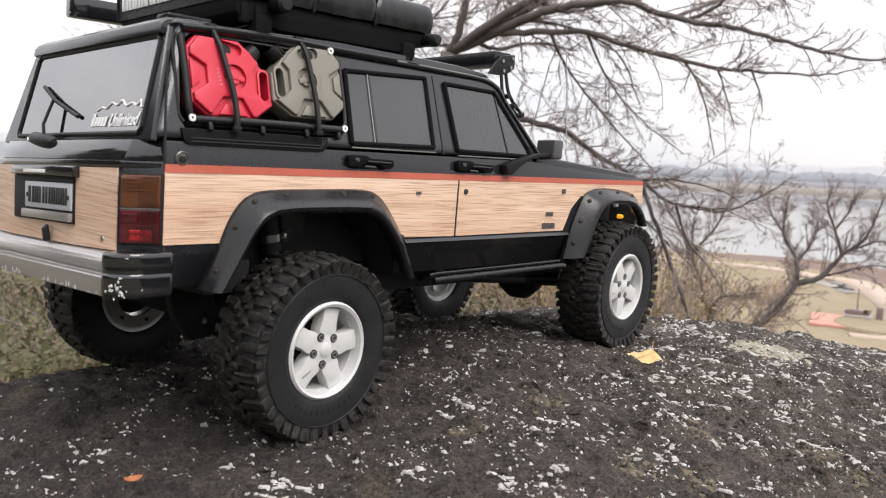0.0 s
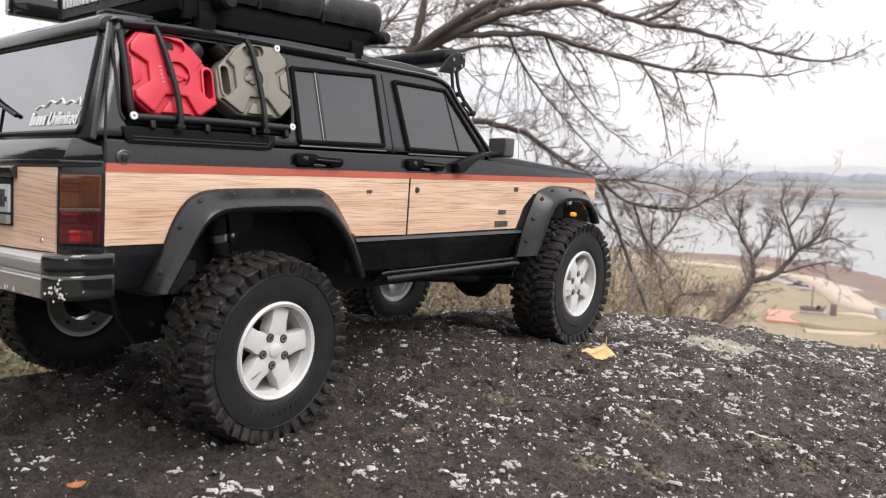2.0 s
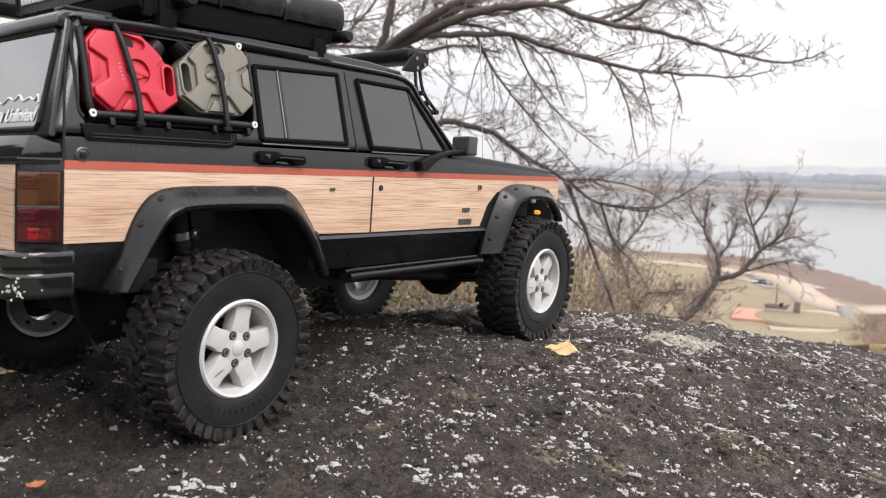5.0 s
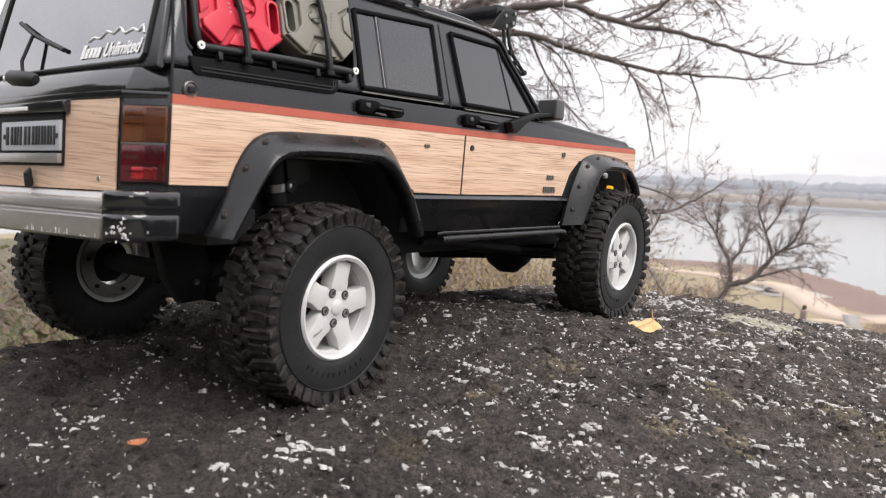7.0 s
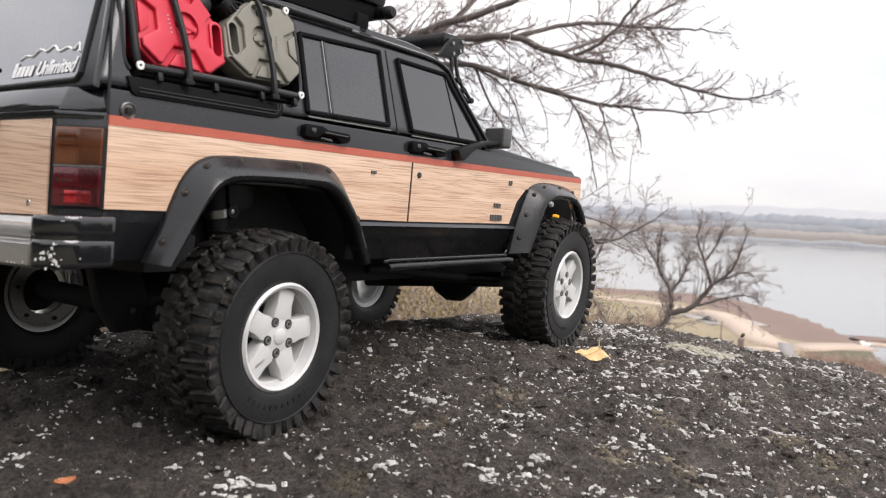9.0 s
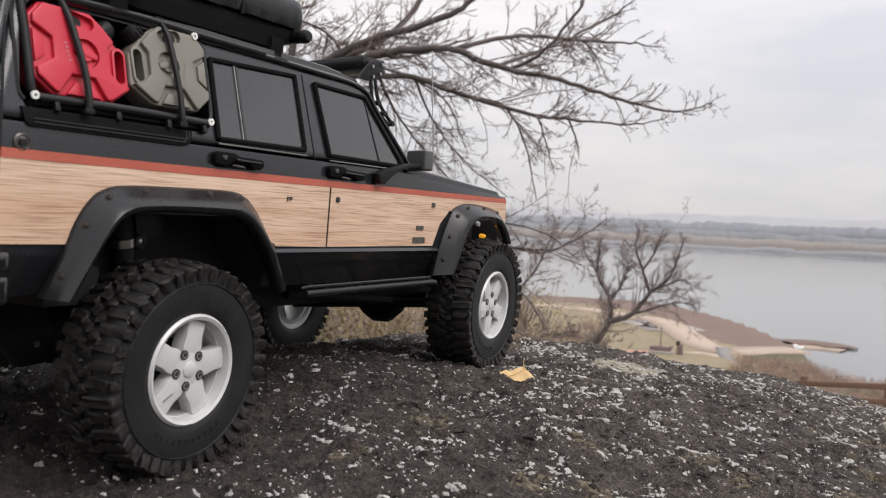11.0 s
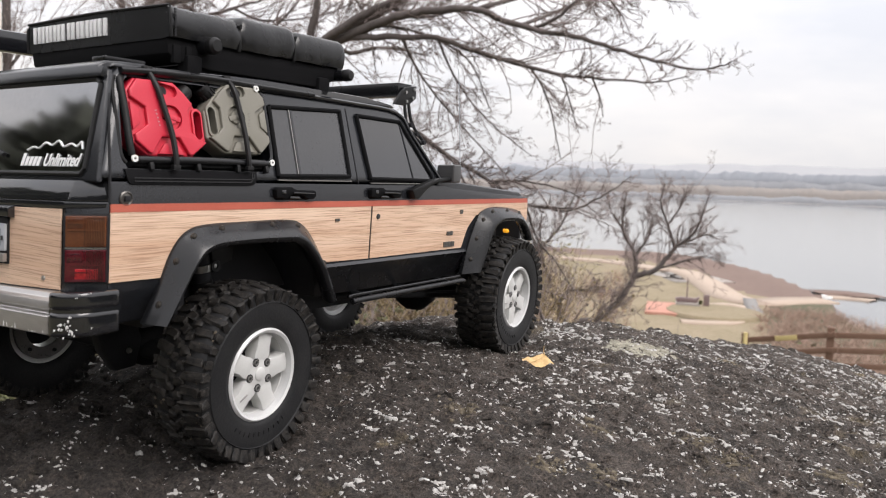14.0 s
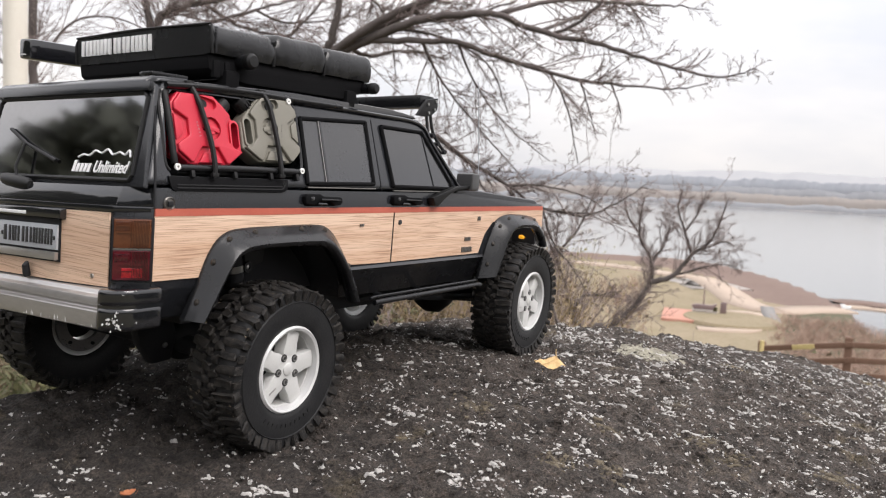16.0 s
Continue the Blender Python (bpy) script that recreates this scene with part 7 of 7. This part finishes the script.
bare_tree("small bare tree with a leaning forked trunk", [
    ([(2.70, 8.35, -2.75), (2.92, 8.26, -1.52), (3.15, 8.21, -1.37), (3.36, 8.16, -1.17), (3.52, 8.13, -0.89), (3.53, 8.16, -0.65), (3.41, 8.23, -0.39), (3.44, 8.23, 0.0)], 0.060, 0.012),
    ([(3.52, 8.13, -0.89), (3.73, 8.05, -0.8), (3.9, 7.99, -0.57), (4.08, 7.91, -0.37), (4.2, 7.87, 0.04)], 0.040, 0.010),
    ([(3.9, 7.99, -0.57), (3.83, 8.04, -0.33), (3.76, 8.09, -0.1), (3.80, 8.1, 0.1)], 0.022, 0.008),
    ([(4.0, 7.95, -0.5), (4.2, 7.9, -0.42), (4.32, 7.9, -0.46)], 0.016, 0.006),
    ([(3.73, 8.05, -0.8), (3.98, 8.0, -0.72), (4.2, 7.95, -0.66), (4.36, 7.92, -0.68)], 0.016, 0.006),
    ([(3.83, 8.04, -0.33), (3.95, 8.0, -0.12), (4.02, 8.0, 0.10)], 0.014, 0.006),
    ([(3.41, 8.23, -0.39), (3.28, 8.25, -0.2), (3.22, 8.25, 0.0)], 0.014, 0.006),
    ([(3.53, 8.16, -0.7), (3.7, 8.2, -0.45), (3.75, 8.2, -0.2)], 0.018, 0.006)], 14, 27, 0.44, -0.01, strands=3.5, thin=0.84, least=0.0017)
thin_tree = bare_tree("thin bare tree with a crooked stem and a few leaves", [
    ([(3.05, 8.7, -2.8), (3.03, 8.74, -1.62), (2.92, 8.83, -1.38), (2.85, 8.91, -1.01), (2.72, 8.88, -0.69), (2.73, 8.91, -0.25)], 0.045, 0.010),
    ([(2.92, 8.83, -1.38), (3.03, 8.83, -1.16), (3.17, 8.68, -1.11), (3.4, 8.6, -1.05)], 0.030, 0.008),
    ([(2.85, 8.91, -1.01), (2.6, 8.9, -0.5), (2.4, 8.9, -0.2)], 0.022, 0.008),
    ([(2.72, 8.88, -0.69), (2.95, 8.8, -0.35), (3.1, 8.7, 0.15)], 0.020, 0.008)], 15, 30, 0.44, -0.01, strands=4.0, thin=0.74, least=0.0017)

def sparse_leaves(thing, spots, seed):
    """A few last small leaves on the twigs."""
    rng = random.Random(seed)
    verts, faces = [], []
    for cx, cy, cz, wide, count in spots:
        for _ in range(count):
            c = Vector((cx + rng.gauss(0, wide), cy + rng.gauss(0, wide), cz + rng.gauss(0, wide * 0.8)))
            a, b2 = (Vector((rng.gauss(0, 1), rng.gauss(0, 1), rng.gauss(0, 1))).normalized() * 0.016 for _ in range(2))
            base = len(verts)
            verts.extend((c - a, c + b2 * 0.6, c + a, c - b2 * 0.6))
            faces.append((base, base + 1, base + 2, base + 3))
    leaves = raw("leaves", verts, faces, LASTLEAF, False)
    leaves.parent = thing
    tagged(leaves, "sparse yellow-green leaves", kind="stuff")


LASTLEAF = mat("yellow_green_leaf", (0.20, 0.19, 0.06), (0.30, 0.25, 0.09), rough=0.6, scale=8, fine=60)
sparse_leaves(thin_tree, ((2.95, 8.8, -0.62, 0.16, 130), (2.60, 8.85, -0.95, 0.2, 140), (3.25, 8.7, -1.0, 0.15, 80)), 77)


def crown_clumps(verts, faces, foot, height, count, rng):
    """Many small leaf clumps thinning towards the top."""
    for _ in range(count):
        t = rng.random() ** 0.8
        r = height * 0.30 * (1 - t) ** 0.6 * math.sqrt(rng.random()) + 0.05
        a = rng.uniform(0, 2 * math.pi)
        c = foot + Vector((r * math.cos(a), r * math.sin(a), height * (0.12 + 0.88 * t)))
        s2 = rng.uniform(0.10, 0.26)
        base = len(verts)
        for k in range(4):
            verts.append(c + Vector((rng.gauss(0, 1), rng.gauss(0, 1), rng.gauss(0, 0.8))) * s2)
        faces += [(base, base + 1, base + 2), (base, base + 2, base + 3), (base, base + 3, base + 1), (base + 1, base + 2, base + 3)]


def evergreen(x, y, height, seed):
    """A dense dark tree: a trunk and a crown of many small leaf clumps."""
    rng = random.Random(seed)
    z = float(ground_z(np.array(x), np.array(y)))
    thing = new("evergreen_tree")
    thing.location = (x, y, z)
    tagged(thing, "dense dark evergreen tree at the edge of the hill", "tree", group="evergreens beside the hill")
    part("trunk", tube([(0, 0, -0.3), (0.05, 0, height * 0.4), (0, 0.05, height * 0.9)], 0.14, 0.03, sides=8, steps=3), BARK, thing)
    verts, faces = [], []
    crown_clumps(verts, faces, Vector((0, 0, 0)), height, 620, rng)
    o = raw("crown", verts, faces, NEEDLES, False)
    o.parent = thing
    return thing


NEEDLES = mat("dark_evergreen_needles", (0.050, 0.056, 0.042), (0.11, 0.112, 0.082), rough=0.8, scale=3, fine=30)
# Past the first twenty, unseen trees are added to darken reflections and side light.
edge_verts, edge_faces = [], []
for k in range(84):
    rng = random.Random(100 + k)
    h, d = radians(-74.5 - 2.3 * k + rng.uniform(-0.5, 0.5)), 14 + rng.uniform(-1.5, 1.5)
    x, y = -0.2 + d * math.sin(h), 0.45 + d * math.cos(h)
    top = rng.uniform(12.0, 18.0) if k < 9 else rng.uniform(9.5, 16.5) if k < 20 else rng.uniform(3.0, 8.0)
    if k < 20:
        evergreen(x, y, 1.0 + d * math.tan(radians(top)), 200 + k)
    else:
        foot = Vector((x, y, float(ground_z(np.array(x), np.array(y)))))
        crown_clumps(edge_verts, edge_faces, foot, 1.0 + d * math.tan(radians(top)), 500, rng)
tagged(raw("unseen_tree_ring", edge_verts, edge_faces, NEEDLES, False), "unseen dark bushes added round the hilltop to darken reflections", "woods", kind="stuff")

# ---- fence, pole and near growth ----
fence = new("fence")
fence.location = (9.258, 15.491, -4.14)
tagged(fence, "brown wooden rail fence on the slope", "fence")
tops = [Vector((-1.42, 1.30, 1.02)), Vector((0, 0, 1.14)), Vector((1.124, -1.162, 1.47)), Vector((2.55, -1.761, 1.53)), Vector((4.0, -2.3, 1.52))]
for p in tops[1:]:
    part("post", box(-0.07, 0.07, -0.07, 0.07, -2.0, 0.0, 0.015), RAIL, fence, "", Matrix.Translation(p) @ pose(0, 0, 0, 0, 0, -35))
for a, b2 in zip(tops[1:], tops[2:]):
    run = b2 - a
    turn = Matrix.Translation(a) @ run.to_track_quat("X", "Z").to_matrix().to_4x4()
    for z in (-0.14, -0.44, -0.74):
        part("rail", box(-0.08, run.length + 0.08, -0.10, -0.055, z - 0.055, z + 0.055, 0.012), RAIL, fence, "", turn)
run = tops[2] - tops[1]
turn = Matrix.Translation(tops[1]) @ run.to_track_quat("X", "Z").to_matrix().to_4x4()
part("sign", box(0.60, 1.02, -0.135, -0.105, -0.19, -0.09, 0.006), YELLOW, fence, "small yellow sign", turn)
ypost = mesh_object("marker_post", box(8.97, 9.04, 15.03, 15.10, -5.2, -2.905, 0.015), YELLOW)
tagged(ypost, "short yellow marker post beside the fence", "post")

pole = mesh_object("pole", tube([(-2.36, 7.06, -2.3), (-2.36, 7.06, 4.5)], 0.09, sides=20), CREAM)
tagged(pole, "cream painted metal pole", "pole")


def tuft(name, spots, height, count, material, label, seed, spread):
    rng = random.Random(seed)
    verts, faces = [], []
    for x, y in spots:
        z = float(ground_z(np.array(x), np.array(y)))
        for _ in range(count):
            p = Vector((x + rng.gauss(0, spread), y + rng.gauss(0, spread), z - 0.05))
            h = height * rng.uniform(0.5, 1.2)
            tip = p + Vector((rng.gauss(0, 0.6) * h, rng.gauss(0, 0.6) * h, h * rng.uniform(0.5, 1.0)))
            mid = p.lerp(tip, 0.5) + Vector((rng.gauss(0, 0.05) * h, 0, 0.05 * h))
            tube_into(verts, faces, [p, mid, tip], 0.0038 * rng.uniform(0.6, 1.4), 0.0012, 3, False)
    return tagged(raw(name, verts, faces, material), label, "dry grass", kind="stuff")


rng = random.Random(21)
tuft("dry_grass", [(rng.uniform(-4.5, 3.5), rng.uniform(2.2, 7.0)) for _ in range(220)], 0.17, 22, REED, "tall dry straw-coloured grass and stalks behind the boulder", 22, 0.16)
tuft("scrub", [(rng.uniform(-4.5, 4.5), rng.uniform(2.4, 8.0)) for _ in range(260)], 0.22, 30, GREENLEAF, "low olive-green scrub on the slope", 23, 0.13)
tuft("shrub_stalks", [(rng.uniform(-4.0, 2.0), rng.uniform(3.0, 7.0)) for _ in range(60)], 0.65, 14, TWIG, "thin bare shrub stalks", 24, 0.15)

def thicket(low, high, near, far, count, seed):
    """Tangled dry brush on the slope, its tops level with the rim of the boulder."""
    rng = random.Random(seed)
    stems, straw = ([], []), ([], [])
    for _ in range(count):
        r, az = rng.uniform(near, far), rng.uniform(low, high)
        c = polar(az, r)
        c.z = float(ground_z(np.array(c.x), np.array(c.y)))
        h = min(2.6, max(0.25, 0.15 - r * math.tan(radians(rng.gauss(4.9, 0.7))) - c.z))
        for k in range(16):
            p = c + Vector((rng.gauss(0, 0.16), rng.gauss(0, 0.16), -0.05))
            tip = p + Vector((rng.gauss(0, 0.28) * h, rng.gauss(0, 0.28) * h, h * rng.uniform(0.45, 1.05)))
            bow = p.lerp(tip, 0.55) + Vector((rng.gauss(0, 0.08), rng.gauss(0, 0.08), 0.04))
            verts, faces = stems if k % 4 == 0 else straw
            tube_into(verts, faces, [p, bow, tip], 0.0075 * rng.uniform(0.5, 1.2), 0.002, 3, False)
            for _ in range(5):
                q = bow.lerp(tip, rng.random()) + Vector((rng.gauss(0, 0.05), rng.gauss(0, 0.05), rng.gauss(0, 0.05)))
                a, b2 = (Vector((rng.gauss(0, 1), rng.gauss(0, 1), rng.gauss(0, 1))).normalized() * 0.022 for _ in range(2))
                base = len(verts)
                verts.extend((q - a, q + b2 * 0.5, q + a, q - b2 * 0.5))
                faces.append((base, base + 1, base + 2, base + 3))
    tagged(raw("brush_stems", *stems, TWIG, False), "brown tangled stems of dry brush behind the boulder", "brush", kind="stuff")
    tagged(raw("dry_brush", *straw, STRAW, False), "straw-coloured dry brush behind the boulder", "brush", kind="stuff")


STRAW = mat("straw_brush", (0.235, 0.175, 0.098), (0.33, 0.255, 0.150), rough=0.9, scale=1.4, fine=18)
thicket(-14, 15.5, 6.0, 10.5, 330, 71)


def shrubs(name, spots, leaves, size, material, label, seed):
    """Low bushes of many small leaves on the slope."""
    rng = random.Random(seed)
    verts, faces = [], []
    for x, y in spots:
        z = float(ground_z(np.array(x), np.array(y)))
        w, h = rng.uniform(0.10, 0.24), rng.uniform(0.10, 0.26)
        for _ in range(leaves):
            c = Vector((x + rng.gauss(0, w), y + rng.gauss(0, w), z + abs(rng.gauss(0, h))))
            a, b2 = (Vector((rng.gauss(0, 1), rng.gauss(0, 1), rng.gauss(0, 1))).normalized() * size * rng.uniform(0.6, 1.4) for _ in range(2))
            base = len(verts)
            verts.extend((c - a, c + b2 * 0.55, c + a, c - b2 * 0.55))
            faces.append((base, base + 1, base + 2, base + 3))
    return tagged(raw(name, verts, faces, material, False), label, "shrub", kind="stuff")


OLIVE = mat("olive_shrub_leaf", (0.050, 0.055, 0.022), (0.115, 0.105, 0.045), rough=0.8, scale=3, fine=40)
BROWNLEAF = mat("brown_shrub_leaf", (0.085, 0.058, 0.036), (0.165, 0.118, 0.075), rough=0.85, scale=3, fine=40)
rng = random.Random(61)
shrubs("low_shrubs", [(rng.uniform(-4.5, 3.0), rng.uniform(2.2, 6.5)) for _ in range(110)], 130, 0.018, OLIVE, "low olive-green shrubs behind the boulder", 62)
shrubs("brown_shrubs", [(rng.uniform(-4.5, 3.0), rng.uniform(2.2, 6.5)) for _ in range(150)], 130, 0.018, BROWNLEAF, "brown withered undergrowth behind the boulder", 63)

# ---- lakeside park far below ----
def ribbon(name, points, width, z, material, label):
    path = smooth_path([polar(h, r, z) for h, r in points], 6)
    verts, faces = [], []
    for i, p in enumerate(path):
        d = (path[min(i + 1, len(path) - 1)] - path[max(i - 1, 0)]).normalized()
        side = Vector((-d.y, d.x, 0)) * width / 2
        for q in (p - side, p + side):
            verts.append(q)
            verts.append(q - Vector((0, 0, 0.4)))
    for i in range(len(path) - 1):
        a = i * 4
        faces += [(a, a + 2, a + 6, a + 4), (a, a + 4, a + 5, a + 1), (a + 2, a + 3, a + 7, a + 6)]
    return tagged(raw(name, verts, faces, material), label, kind="structure")


ribbon("path", [(14, 285), (21.6, 275), (24.6, 262), (26.8, 256), (28.3, 231), (29.7, 208), (31.5, 202), (33.5, 209), (35.6, 215)], 9, -27.72, SAND, "pale sandy lakeside path")
ribbon("path", [(28.4, 190), (29.6, 194), (30.7, 191), (30.9, 181), (30.2, 172), (28.8, 168), (26.8, 167)], 3.5, -27.70, SAND, "pale curved footpath round the lawn")
ribbon("road", [(31.0, 206), (31.2, 194), (31.5, 184), (31.3, 176)], 3.0, -27.66, ASPHALT, "grey service road")
ribbon("sand_bank", [(25.4, 240), (26.8, 244), (28.3, 233)], 17, -27.78, STONE, "pale rubble bank")
ribbon("spit", [(34.9, 238), (36.2, 241), (37.4, 240), (38.1, 236)], 9, -28.9, DIRT, "low brown spit running into the lake")
ribbon("spit_shore", [(34.9, 231), (36.2, 233), (37.4, 233), (38.2, 232)], 5, -29.1, SAND, "pale sandy edge of the spit")
plaza = mesh_object("plaza", box(-9, 7, -7.5, 7.5, -0.4, 0.25, 0.05), BRICK)
plaza.matrix_world = Matrix.Translation(polar(27.35, 181, -27.7)) @ pose(0, 0, 0, 0, 0, -26)
tagged(plaza, "red brick paved plaza", kind="structure")
lawn = mesh_object("lawn", lathe([(0.0001, 0.3), (9.5, 0.3), (10, -0.3), (0.0001, -0.3)], 40), GRASS)
lawn.matrix_world = Matrix.Translation(polar(28.9, 180, -27.6)) @ pose(0, 0, 0, 90, 0, 0)
tagged(lawn, "round dry lawn", kind="structure")
mon = new("monument")
mon.matrix_world = Matrix.Translation(polar(27.2, 186, -27.42)) @ pose(0, 0, 0, 0, 0, -26) @ Matrix.Scale(0.72, 4)
tagged(mon, "dark bronze monument with a tall mast on a stone base", "monument")
part("base", box(-3.6, 3.6, -2.2, 2.2, 0, 0.9, 0.1), STONE, mon)
part("hull", prism([(-3.2, 0.9), (-3.8, 2.0), (-2.2, 2.4), (2.0, 2.2), (3.4, 2.9), (2.6, 0.9)], -1.1, 1.1, "y", 0.2), DARKBRONZE, mon)
part("mast", tube([(-0.4, 0, 2.0), (-0.4, 0, 8.2)], 0.25, 0.12, sides=8), DARKBRONZE, mon)
part("block", box(4.4, 6.1, -0.6, 0.6, -0.1, 3.4, 0.15), DARKBRONZE, mon)
boat = mesh_object("white_boat", prism([(-2.6, 0.5), (-2.0, -0.3), (2.2, -0.3), (2.8, 0.7), (0.5, 0.9), (0.2, 1.5), (-1.2, 1.5), (-1.4, 0.7)], -0.9, 0.9, "y", 0.15), WASHER)
boat.matrix_world = Matrix.Translation(polar(35.5, 226, -28.9)) @ pose(0, 0, 0, 0, 0, -10) @ Matrix.Scale(0.62, 4)
tagged(boat, "small white boat on the shore", "boat")


def brush(name, low, high, near, far, count, size, height, material, label, seed):
    rng = random.Random(seed)
    verts, faces = [], []
    for _ in range(count):
        c = polar(rng.uniform(low, high), rng.uniform(near, far))
        c.z = float(ground_z(np.array(c.x), np.array(c.y)))
        for _ in range(9):
            p = c + Vector((rng.gauss(0, size * 0.3), rng.gauss(0, size * 0.3), 0))
            tip = p + Vector((rng.gauss(0, size * 0.45), rng.gauss(0, size * 0.45), height * rng.uniform(0.5, 1.1)))
            tube_into(verts, faces, [p, p.lerp(tip, 0.5) + Vector((rng.gauss(0, 0.2), 0, 0.1)), tip], 0.06, 0.02, 3, False)
    return tagged(raw(name, verts, faces, material), label, "brush", kind="stuff")


brush("bare_brush", 31.8, 46, 118, 190, 800, 2.4, 2.0, BRUSHWOOD, "reddish-brown bare brush below the fence", 31)
brush("bare_brush", 8, 23.5, 120, 230, 260, 2.6, 3.2, BRUSHWOOD, "thin bare brush in the park", 32)
